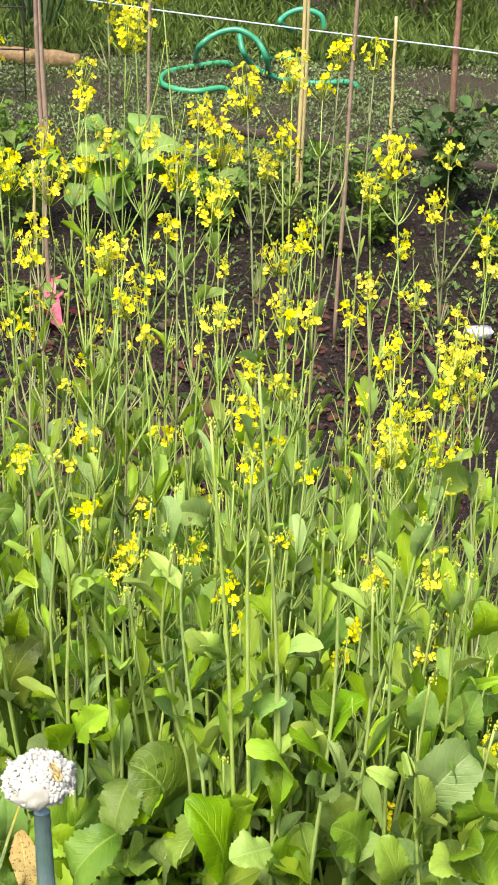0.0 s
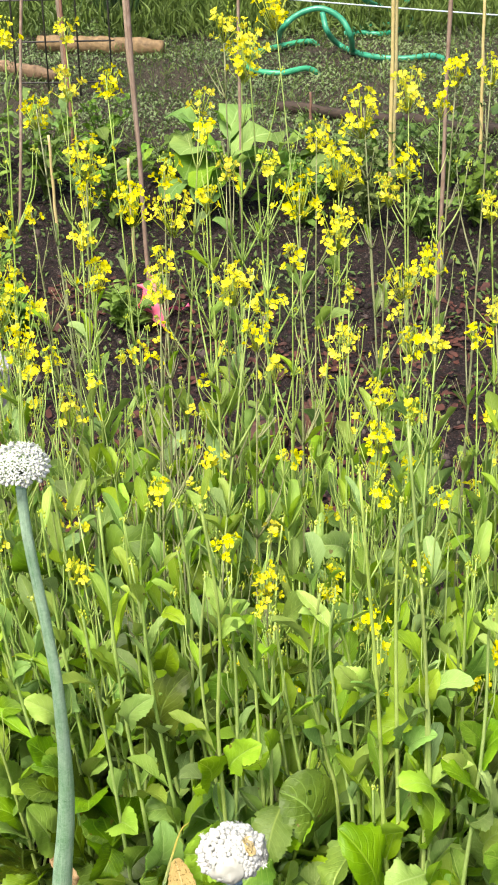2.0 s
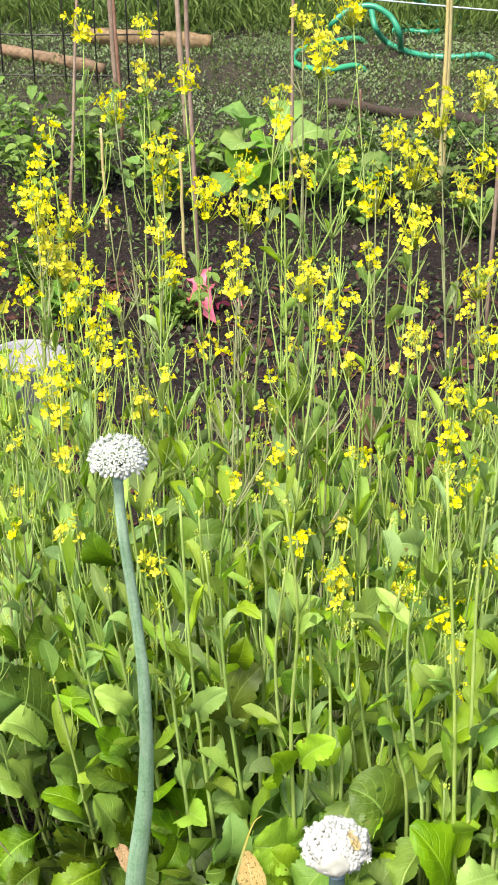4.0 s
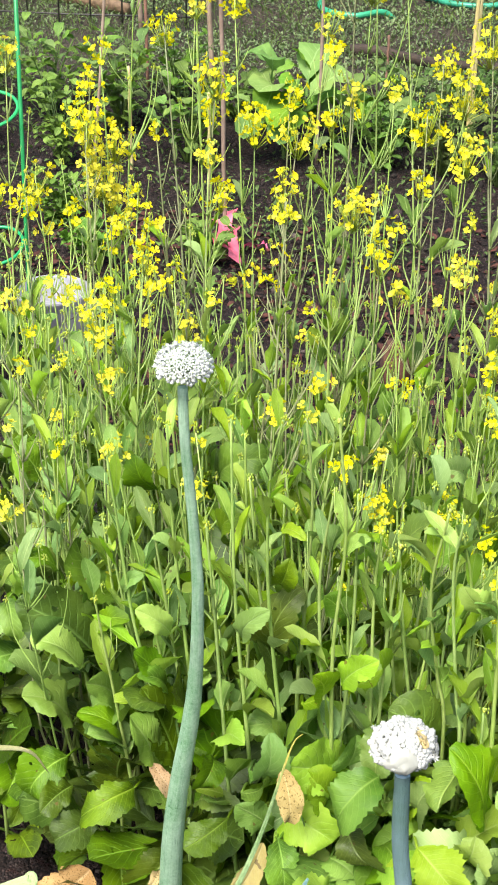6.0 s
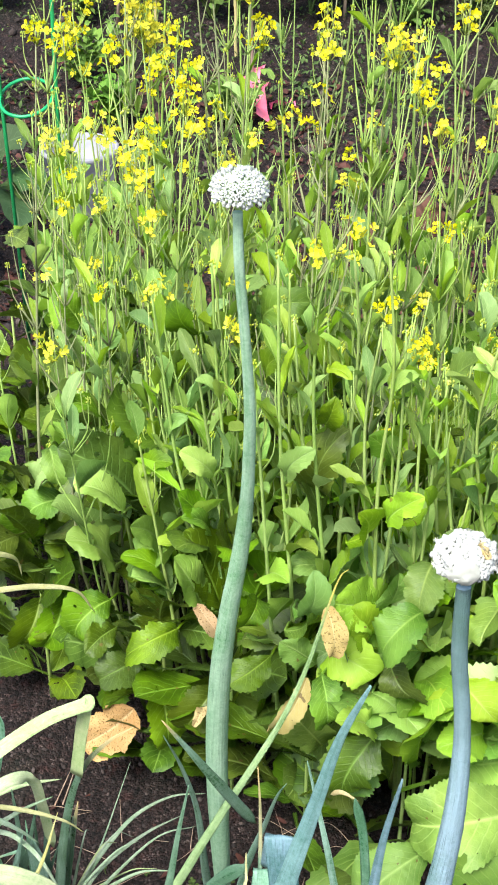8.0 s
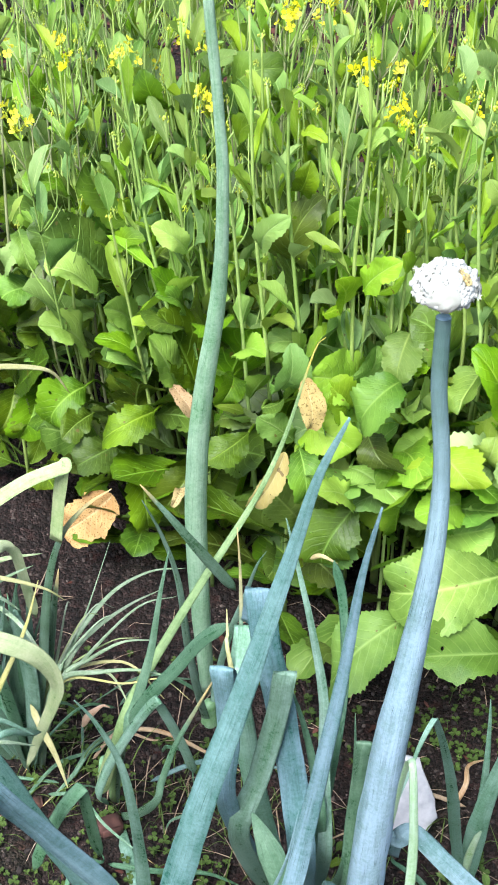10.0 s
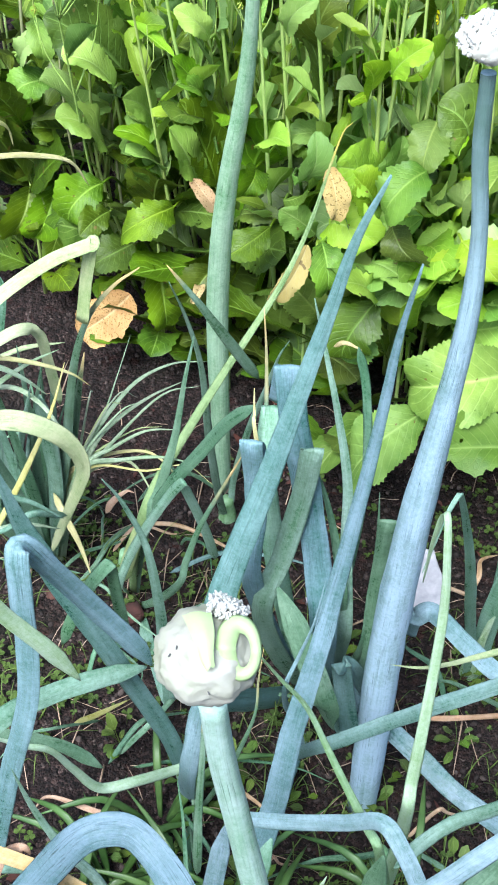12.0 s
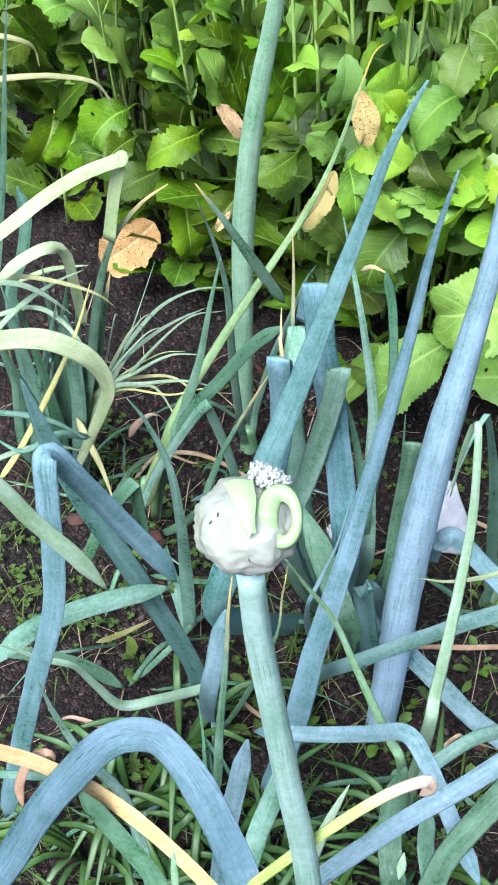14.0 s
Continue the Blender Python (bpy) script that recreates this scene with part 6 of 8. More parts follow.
for k in range(46):
    x = stem_rnd.uniform(0.0, 0.47) if k < 34 else stem_rnd.uniform(-0.36, 0.0)
    y, lean, top = front_edge(x) + stem_rnd.uniform(0.04, 0.22), stem_rnd.uniform(-0.03, 0.03), stem_rnd.uniform(0.52, 0.86)
    fore_stem(((x, y + 0.04, top - 0.32), (x + lean, y + 0.02, top - 0.15), (x + 1.6 * lean, y, top)))
show_leaf((-0.396, 1.62, 0.524), (-0.465, 1.57, 0.571), 0.0464, None, 0)
show_leaf((-0.148, 1.5, 0.358), (-0.116, 1.45, 0.454), 0.0339, None, 1)
show_leaf((0.179, 1.2, 0.314), (0.031, 1.15, 0.295), 0.0873, MUSTARD_BROAD, 2)
show_leaf((0.198, 1.13, 0.261), (0.09, 1.08, 0.278), 0.0568, MUSTARD_BROAD, 3)
show_leaf((0.079, 1.17, 0.266), (-0.033, 1.12, 0.216), 0.0775, MUSTARD_BROAD, 4)
show_leaf((0.034, 1.36, 0.493), (0.08, 1.31, 0.572), 0.0537, None, 5)
show_leaf((0.14, 1.3, 0.538), (0.106, 1.25, 0.511), 0.0545, None, 6)
show_leaf((-0.476, 1.6, 0.224), (-0.49, 1.55, 0.151), 0.059, None, 7)
show_leaf((-0.068, 1.38, 0.272), (-0.091, 1.33, 0.395), 0.0515, None, 8)
show_leaf((0.003, 1.28, 0.311), (-0.034, 1.23, 0.283), 0.0554, None, 9)
show_leaf((-0.18, 1.4, 0.348), (-0.131, 1.35, 0.375), 0.0326, None, 10)
show_leaf((-0.479, 1.6, 0.487), (-0.452, 1.55, 0.451), 0.0313, None, 11)
show_leaf((0.114, 1.27, 0.43), (0.155, 1.22, 0.405), 0.0527, None, 12)
show_leaf((-0.258, 1.52, 0.343), (-0.284, 1.47, 0.422), 0.0385, None, 13)
show_leaf((0.054, 1.3, 0.345), (0.087, 1.25, 0.444), 0.0517, None, 14)
show_leaf((0.012, 1.33, 0.333), (0.041, 1.28, 0.448), 0.0492, None, 15)
show_leaf((-0.381, 1.532, 0.339), (-0.428, 1.487, 0.42), 0.0523, MUSTARD_TOP, 16)
show_leaf((-0.302, 1.479, 0.37), (-0.346, 1.434, 0.439), 0.0389, None, 17)
show_leaf((-0.307, 1.511, 0.399), (-0.328, 1.466, 0.483), 0.0417, MUSTARD_TOP, 18)
show_leaf((-0.239, 1.464, 0.464), (-0.25, 1.419, 0.542), 0.0301, None, 19)
show_leaf((-0.268, 1.42, 0.339), (-0.347, 1.375, 0.323), 0.0456, MUSTARD, 20)
show_leaf((-0.236, 1.432, 0.372), (-0.265, 1.387, 0.462), 0.0519, MUSTARD_TOP, 21)
show_leaf((-0.139, 1.369, 0.471), (-0.107, 1.324, 0.538), 0.0342, MUSTARD_TOP, 22)
show_leaf((-0.107, 1.331, 0.468), (-0.083, 1.286, 0.557), 0.0313, MUSTARD_GREY, 23)
show_leaf((-0.132, 1.325, 0.395), (-0.172, 1.28, 0.377), 0.0401, None, 24)
show_leaf((-0.288, 1.401, 0.258), (-0.287, 1.356, 0.176), 0.0579, None, 25)
show_leaf((0.044, 1.269, 0.533), (-0.01, 1.224, 0.498), 0.0527, None, 26)
show_leaf((0.053, 1.257, 0.507), (0.062, 1.212, 0.574), 0.0254, None, 27)
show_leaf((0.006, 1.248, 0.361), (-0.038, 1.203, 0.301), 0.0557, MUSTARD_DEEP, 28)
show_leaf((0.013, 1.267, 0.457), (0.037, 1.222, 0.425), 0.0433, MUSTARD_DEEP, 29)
show_leaf((0.001, 1.24, 0.371), (-0.038, 1.195, 0.446), 0.0387, MUSTARD_TOP, 30)
show_leaf((-0.51, 1.583, 0.226), (-0.52, 1.538, 0.162), 0.0561, None, 31)
show_leaf((-0.38, 1.501, 0.307), (-0.443, 1.456, 0.279), 0.0554, None, 32)
show_leaf((-0.366, 1.474, 0.282), (-0.403, 1.429, 0.285), 0.0402, MUSTARD_DEEP, 33)
show_leaf((-0.21, 1.378, 0.282), (-0.249, 1.333, 0.244), 0.0553, MUSTARD_DEEP, 34)
show_leaf((-0.156, 1.368, 0.447), (-0.166, 1.323, 0.431), 0.0345, None, 35)
show_leaf((0.053, 1.237, 0.337), (0.076, 1.192, 0.448), 0.0616, None, 36)
show_leaf((0.092, 1.237, 0.466), (0.127, 1.192, 0.441), 0.0479, MUSTARD_TOP, 37)
show_leaf((-0.066, 1.279, 0.415), (-0.04, 1.234, 0.371), 0.0388, None, 38)
show_leaf((-0.526, 1.622, 0.293), (-0.539, 1.577, 0.388), 0.056, None, 39)
show_leaf((0.051, 1.317, 0.565), (0.034, 1.272, 0.531), 0.0481, None, 40)
show_leaf((-0.465, 1.608, 0.39), (-0.52, 1.563, 0.384), 0.0504, None, 41)
show_leaf((-0.117, 1.337, 0.426), (-0.082, 1.292, 0.489), 0.0342, None, 42)
show_leaf((-0.332, 1.455, 0.245), (-0.378, 1.41, 0.235), 0.0519, MUSTARD_DEEP, 43)
show_leaf((-0.388, 1.566, 0.547), (-0.449, 1.536, 0.599), 0.0414, None, 44)
show_leaf((-0.35, 1.565, 0.437), (-0.437, 1.535, 0.539), 0.0698, MUSTARD_DEEP, 45)
show_leaf((-0.358, 1.519, 0.446), (-0.415, 1.489, 0.507), 0.0417, MUSTARD_TOP, 46)
show_leaf((-0.499, 1.607, 0.413), (-0.448, 1.577, 0.492), 0.0364, MUSTARD_GREY, 47)
show_leaf((-0.236, 1.462, 0.481), (-0.257, 1.432, 0.553), 0.0397, None, 48)
show_leaf((-0.221, 1.444, 0.57), (-0.253, 1.414, 0.628), 0.0277, MUSTARD_TOP, 49)
show_leaf((-0.139, 1.449, 0.7), (-0.134, 1.419, 0.783), 0.0297, None, 50)
show_leaf((-0.133, 1.376, 0.683), (-0.156, 1.346, 0.737), 0.016, MUSTARD_TOP, 51)
show_leaf((-0.121, 1.369, 0.627), (-0.096, 1.339, 0.7), 0.026, MUSTARD_TOP, 52)
show_leaf((-0.267, 1.459, 0.608), (-0.255, 1.429, 0.674), 0.0194, MUSTARD_GREY, 53)
show_leaf((-0.416, 1.641, 0.612), (-0.374, 1.611, 0.67), 0.0268, MUSTARD_GREY, 54)
show_leaf((-0.081, 1.377, 0.702), (-0.064, 1.347, 0.753), 0.0253, None, 55)
show_leaf((-0.01, 1.34, 0.777), (0.02, 1.31, 0.813), 0.021, MUSTARD_TOP, 56)
show_leaf((0.047, 1.408, 0.729), (0.08, 1.378, 0.802), 0.0381, None, 57)
show_leaf((0.035, 1.431, 0.608), (0.067, 1.401, 0.679), 0.0604, MUSTARD_DEEP, 58)
show_leaf((0.142, 1.315, 0.735), (0.116, 1.285, 0.767), 0.0241, MUSTARD_TOP, 59)
show_leaf((-0.003, 1.31, 0.622), (0.029, 1.28, 0.689), 0.0314, MUSTARD_TOP, 60)
show_leaf((-0.082, 1.398, 0.76), (-0.051, 1.368, 0.77), 0.0157, MUSTARD_TOP, 61)
show_leaf((-0.311, 1.494, 0.524), (-0.278, 1.464, 0.592), 0.0291, None, 62)
show_leaf((-0.213, 1.46, 0.572), (-0.214, 1.43, 0.638), 0.0279, MUSTARD_GREY, 63)
show_leaf((-0.1, 1.408, 0.505), (-0.102, 1.378, 0.626), 0.0415, MUSTARD_DEEP, 64)
show_leaf((-0.076, 1.414, 0.579), (-0.079, 1.384, 0.713), 0.0405, MUSTARD_DEEP, 65)
show_leaf((-0.317, 1.587, 0.517), (-0.363, 1.557, 0.611), 0.0646, None, 66)
show_leaf((0.116, 1.471, 0.802), (0.082, 1.441, 0.84), 0.0257, MUSTARD_GREY, 67)
show_leaf((-0.182, 1.592, 0.708), (-0.115, 1.562, 0.77), 0.0427, None, 68)
show_leaf((-0.004, 1.4, 0.637), (-0.024, 1.37, 0.702), 0.0327, None, 69)
show_leaf((-0.047, 1.33, 0.573), (-0.022, 1.3, 0.654), 0.0356, None, 70)
show_leaf((0.094, 1.397, 0.697), (0.115, 1.367, 0.77), 0.0383, None, 71)
show_leaf((-0.453, 1.722, 0.612), (-0.489, 1.692, 0.67), 0.0439, None, 72)
show_leaf((-0.271, 1.622, 0.667), (-0.293, 1.592, 0.731), 0.0331, None, 73)
show_leaf((0.251, 1.267, 0.6), (0.255, 1.237, 0.683), 0.0329, MUSTARD_GREY, 74)
show_leaf((0.348, 1.213, 0.606), (0.34, 1.183, 0.685), 0.0291, MUSTARD_TOP, 75)
show_leaf((0.366, 1.229, 0.64), (0.378, 1.199, 0.692), 0.0203, None, 76)
show_leaf((0.322, 1.24, 0.642), (0.298, 1.21, 0.691), 0.0186, MUSTARD_TOP, 77)
show_leaf((0.37, 1.248, 0.704), (0.388, 1.218, 0.773), 0.0199, MUSTARD_TOP, 78)
show_leaf((0.346, 1.263, 0.694), (0.348, 1.233, 0.759), 0.0288, None, 79)
show_leaf((0.375, 1.186, 0.561), (0.357, 1.156, 0.629), 0.0352, MUSTARD_TOP, 80)
show_leaf((0.221, 1.285, 0.655), (0.225, 1.255, 0.722), 0.0266, MUSTARD_GREY, 81)
show_leaf((0.242, 1.27, 0.654), (0.224, 1.24, 0.711), 0.0146, MUSTARD_TOP, 82)
show_leaf((0.235, 1.301, 0.724), (0.225, 1.271, 0.78), 0.0151, MUSTARD_DEEP, 83)
show_leaf((0.284, 1.259, 0.616), (0.297, 1.229, 0.706), 0.0154, MUSTARD_GREY, 84)
show_leaf((0.397, 1.251, 0.757), (0.413, 1.221, 0.786), 0.0112, MUSTARD_TOP, 85)
show_leaf((0.414, 1.596, 0.801), (0.402, 1.566, 0.854), 0.0405, MUSTARD_TOP, 86)
show_leaf((0.207, 1.228, 0.564), (0.169, 1.198, 0.569), 0.0358, MUSTARD_TOP, 87)
show_leaf((0.155, 1.261, 0.485), (0.118, 1.231, 0.597), 0.0597, None, 88)
show_leaf((0.066, 1.343, 0.492), (0.064, 1.313, 0.608), 0.0654, MUSTARD_DEEP, 89)
show_leaf((0.179, 1.285, 0.627), (0.187, 1.255, 0.695), 0.0215, MUSTARD_TOP, 90)
show_leaf((0.192, 1.292, 0.662), (0.208, 1.262, 0.732), 0.0248, MUSTARD_GREY, 91)
show_leaf((0.202, 1.269, 0.565), (0.192, 1.239, 0.653), 0.028, None, 92)
show_leaf((0.156, 1.321, 0.721), (0.138, 1.291, 0.764), 0.0188, MUSTARD_GREY, 93)
show_leaf((0.009, 1.338, 0.6), (0.044, 1.308, 0.668), 0.0226, MUSTARD_TOP, 94)
show_leaf((0.417, 1.256, 0.601), (0.379, 1.226, 0.678), 0.042, None, 95)
show_leaf((0.302, 1.265, 0.525), (0.273, 1.235, 0.607), 0.0495, None, 96)
show_leaf((0.334, 1.217, 0.541), (0.306, 1.187, 0.608), 0.036, None, 97)
show_leaf((0.42, 1.195, 0.562), (0.389, 1.165, 0.634), 0.0414, None, 98)
show_leaf((0.243, 1.339, 0.73), (0.263, 1.309, 0.791), 0.0237, None, 99)
show_leaf((0.316, 1.321, 0.678), (0.332, 1.291, 0.748), 0.0269, None, 100)
show_leaf((0.397, 1.341, 0.761), (0.411, 1.311, 0.82), 0.0295, None, 101)
show_leaf((0.27, 1.312, 0.66), (0.244, 1.282, 0.721), 0.024, None, 102)
show_leaf((0.394, 1.281, 0.678), (0.407, 1.251, 0.741), 0.0324, None, 103)
show_leaf((0.207, 1.248, 0.597), (0.193, 1.218, 0.696), 0.032, MUSTARD_TOP, 104)
show_leaf((0.178, 1.276, 0.687), (0.197, 1.246, 0.754), 0.027, MUSTARD_GREY, 105)
show_leaf((0.203, 1.279, 0.745), (0.214, 1.249, 0.801), 0.0211, MUSTARD_TOP, 106)
show_leaf((0.182, 1.305, 0.736), (0.172, 1.275, 0.822), 0.0251, None, 107)
show_leaf((0.155, 1.281, 0.683), (0.134, 1.251, 0.736), 0.0132, MUSTARD_TOP, 108)
show_leaf((0.148, 1.303, 0.744), (0.121, 1.273, 0.787), 0.019, MUSTARD_TOP, 109)


YELLOW_LEAF = leaf_material("yellow_leaf", (0.44, 0.36, 0.05), (0.64, 0.56, 0.14), (0.66, 0.60, 0.25), 0.25, 0.6, 0.72)


leaf_rnd = random.Random(77)
for k in range(66):
    x = leaf_rnd.uniform(-0.02, 0.42) if k < 30 else leaf_rnd.uniform(-0.10, 0.14)
    foot = Vector((x, front_edge(x) + leaf_rnd.uniform(-0.02, 0.12), leaf_rnd.uniform(0.28, 0.46 if x < 0.2 else 0.66)))
    ahead = Vector((leaf_rnd.uniform(-0.6, 0.6), leaf_rnd.uniform(-0.6, -0.1), leaf_rnd.uniform(0.1, 1.0))).normalized()
    long = leaf_rnd.uniform(0.055, 0.095) * (1.0 if k < 40 else 1.2)
    show_leaf(foot, foot + ahead * long, long * leaf_rnd.uniform(0.45, 0.70), leaf_rnd.choice((MUSTARD_LIGHT, MUSTARD_TOP, MUSTARD_TOP, MUSTARD_GREY)), 200 + k)


def fallen_leaf(base, tip, width, label, seed, droop=1.1, wave=0.26):
    """A withered leaf hanging from base to tip."""
    base, tip = Vector(base), Vector(tip)
    y_axis = (tip - base).normalized()
    x_axis = y_axis.cross(Vector((0.15, -0.75, 0.6))).normalized()
    bm = bmesh.new()
    mustard_blade(bm, (tip - base).length, width, 0.0, droop, 0.5 * droop, seed, 10, 24, 0.40 + 0.05 * (seed % 5), 0.05, wave)
    ob = part("fallen_leaf", bm, YELLOW_LEAF if label.startswith("yellow withered") else YELLOWED)
    ob.matrix_basis = Matrix.Translation(base) @ Matrix((x_axis, y_axis, x_axis.cross(y_axis))).transposed().to_4x4()
    tagged(ob, label, "leaf")


fallen_leaf((-0.336, 1.43, 0.175), (-0.408, 1.43, 0.075), 0.066, "yellowed mustard leaf with brown specks hanging to the soil", 61, 0.25, 0.10)
fallen_leaf((-0.063, 1.277, 0.52), (-0.037, 1.247, 0.472), 0.0277, "withered tan leaf hanging among green ones", 62)
fallen_leaf((-0.082, 1.268, 0.418), (-0.107, 1.238, 0.341), 0.0287, "yellow withered leaf hanging among green ones", 63)
fallen_leaf((-0.239, 1.404, 0.398), (-0.204, 1.374, 0.371), 0.0215, "pale withered leaf among the greens", 64)
fallen_leaf((-0.222, 1.344, 0.277), (-0.225, 1.314, 0.267), 0.0146, "pale withered leaf at the foot of the greens", 65)

# ---- the back of the garden ----
def cane(name, a, b, r, material, label, nodes=True):
    """A stick from the ground to b; a is where it enters the soil."""
    a, b = Vector(a), Vector(b)
    p = tagged(new(name), label, "stake", "stakes in the garden")
    p.location = a
    bm = bmesh.new()
    n = 14
    pts = [Vector((0, 0, 0)).lerp(b - a, i / n) + Vector((0.0012 * math.sin(i * 1.3 + a.x * 9), 0, 0)) for i in range(n + 1)]
    r *= 0.85 if r < 0.009 else 0.62
    tube(bm, pts, lambda s: r * (1.15 if nodes and int(s * n + 0.5) % 4 == 0 else 1.0) * (1 - 0.15 * s), 8, 1.0, True, 0.1, a.x)
    part("shaft", bm, material, p)
    return p


cane("stake", (-0.755, 5.0, 0.37), (-0.80, 5.0, 1.55), 0.016, CANE_BROWN, "weathered brown wooden stake in the soil")
cane("stake", (-0.513, 3.75, 0.23), (-0.535, 3.75, 1.55), 0.0075, CANE_BROWN, "thin weathered cane with pink ribbon at its foot")
cane("stake", (0.70, 5.2, 0.40), (0.665, 5.2, 1.7), 0.019, RUST, "reddish brown rusty post holding the cord")
cane("stake", (0.155, 4.450, 0.308), (0.153, 4.450, 1.700), 0.0075, BAMBOO, "pale bamboo cane in the soil")
cane("stake", (0.167, 4.500, 0.314), (0.163, 4.500, 1.700), 0.006, BAMBOO, "thinner pale bamboo cane beside another")
cane("stake", (0.286, 3.600, 0.210), (0.296, 3.600, 1.700), 0.0062, CANE_BROWN, "thin grey-brown weathered cane in the soil")
cane("stake", (0.466, 4.900, 0.360), (0.453, 4.900, 0.927), 0.007, BAMBOO, "pale bamboo cane in the soil")
cane("stake", (-1.002, 4.200, 0.279), (-0.855, 4.200, 1.700), 0.006, CANE_BROWN, "thin weathered cane in the soil")
cane("stake", (-0.309, 4.300, 0.290), (-0.292, 4.300, 1.700), 0.006, CANE_BROWN, "thin grey weathered cane in the soil")
cane("stake", (-1.12, 5.5, 0.43), (-1.15, 5.5, 1.75), 0.017, CANE_BROWN, "weathered brown wooden stake in the soil")
cane("stake", (-0.97, 4.9, 0.36), (-0.985, 4.9, 1.6), 0.010, RUST, "thin reddish brown cane in the soil")
cane("stake", (-0.88, 4.2, 0.28), (-0.88, 4.2, 0.62), 0.006, BAMBOO, "short pale peg in the soil")
cane("stake", (-0.60, 4.0, 0.26), (-0.60, 4.0, 0.60), 0.006, BAMBOO, "short pale peg in the soil")
cane("stake", (-0.13, 5.0, 0.37), (-0.13, 5.0, 0.58), 0.006, RUST, "short reddish peg by the timber edging")


def cord():
    bm = bmesh.new()
    pts = [Vector((-1.6, 5.42, 0.99)), Vector((-0.7, 5.36, 0.89)), Vector((0.0, 5.28, 0.835)), Vector((0.68, 5.18, 0.795)), Vector((1.5, 5.1, 0.74)), Vector((2.4, 5.1, 0.80))]
    tube(bm, spline(pts, 8), lambda s: 0.0028, 6)
    tagged(part("cord", bm, CORD), "pale blue-white cord strung between the stakes", "cord")


cord()


def hose():
    h = thing("garden_hose", (-0.1, 6.0, ground_z(-0.1, 6.0)), "green rubber garden hose lying in loose coils", "hose")
    o = h.location

    def run(pts, label=""):
        first, last = Vector(pts[0]), Vector(pts[-1])
        ends = [first + (first - Vector(pts[1])).normalized() * 0.07, last + (last - Vector(pts[-2])).normalized() * 0.07]
        low = [(*q.xy, ground_z(*q.xy) - 0.03) for q in ends]
        pts = [*low[:1] * (first.z < low[0][2] + 0.09), *pts, *low[1:] * (last.z < low[1][2] + 0.09)]
        bm = bmesh.new()
        tube(bm, [Vector(p) - o for p in spline(pts, 8)], lambda s: 0.0122, 10)
        part("hose_run", bm, HOSE, h, label)

    run(((-0.211, 6.298, 0.531), (-0.328, 6.207, 0.528), (-0.435, 6.059, 0.524), (-0.457, 5.913, 0.512), (-0.408, 5.815, 0.501), (-0.299, 5.776, 0.496), (-0.188, 5.831, 0.503)))
    run(((-0.351, 6.32, 0.532), (-0.304, 5.98, 0.639), (-0.239, 5.98, 0.694), (-0.146, 5.98, 0.718), (-0.062, 5.97, 0.679), (-0.019, 5.96, 0.607), (-0.018, 6.111, 0.525)))
    run(((-0.146, 6.15, 0.674), (-0.122, 6.1, 0.605), (-0.069, 6.2, 0.528), (0.049, 6.005, 0.522), (0.193, 5.959, 0.517), (0.334, 5.987, 0.521)))
    run(((-0.048, 6.523, 0.538), (0.078, 6.636, 0.541), (0.221, 6.697, 0.543), (0.241, 6.819, 0.547), (0.178, 6.926, 0.55), (0.025, 6.5, 0.675), (0.036, 6.5, 0.717), (0.11, 6.5, 0.747), (0.195, 6.5, 0.723), (0.216, 6.5, 0.658)))
    run(((0.222, 6.583, 0.539), (0.109, 6.448, 0.535), (-0.02, 6.474, 0.536)))
    run(((0.913, 6.973, 0.551), (0.988, 6.9, 0.549), (1.091, 6.865, 0.548), (1.281, 7.089, 0.555), (1.414, 7.443, 0.565)))


hose()


def timber(name, a, b, w, t, material, label):
    a, b = Vector(a), Vector(b)
    bm = bmesh.new()
    pts = [a.lerp(b, i / 40) - a for i in range(41)]
    tube(bm, pts, lambda s: w * (0.75 + 0.25 * min(1, 8 * min(s, 1 - s))), 14, t, True, 0.22, a.x * 3)
    ob = part(name, bm, material)
    ob.location = a
    tagged(ob, label, "timber")


timber("split_log", (-1.40, 6.20, 0.550), (-0.83, 6.11, 0.540), 0.040, 0.85, TIMBER, "split tan log lying on the soil by the fence")
timber("split_log", (-1.75, 6.0, 0.525), (-1.22, 5.72, 0.50), 0.030, 0.8, TIMBER, "weathered thin log lying in the weeds")


def timber_edging():
    """Old planks laid end to end along the bed."""
    e = thing("timber_edging", (-0.30, 5.38, ground_z(-0.30, 5.38)), "dark old timber edging along the bed", "timber")
    a, b = Vector((0, 0, 0.012)), Vector((1.50, -0.50, -0.03))
    for k in range(3):
        p, q = a.lerp(b, k / 3 + 0.004), a.lerp(b, (k + 1) / 3 - 0.004)
        bm = bmesh.new()
        tube(bm, [p.lerp(q, i / 16) + Vector((0, 0, 0.006 * math.sin(k * 2 + i * 0.4))) for i in range(17)], lambda s: 0.024 + 0.003 * math.sin(9 * s + k), 10, 0.75, True, 0.22, k * 3.0)
        part("plank", bm, OLD_TIMBER, e)


timber_edging()


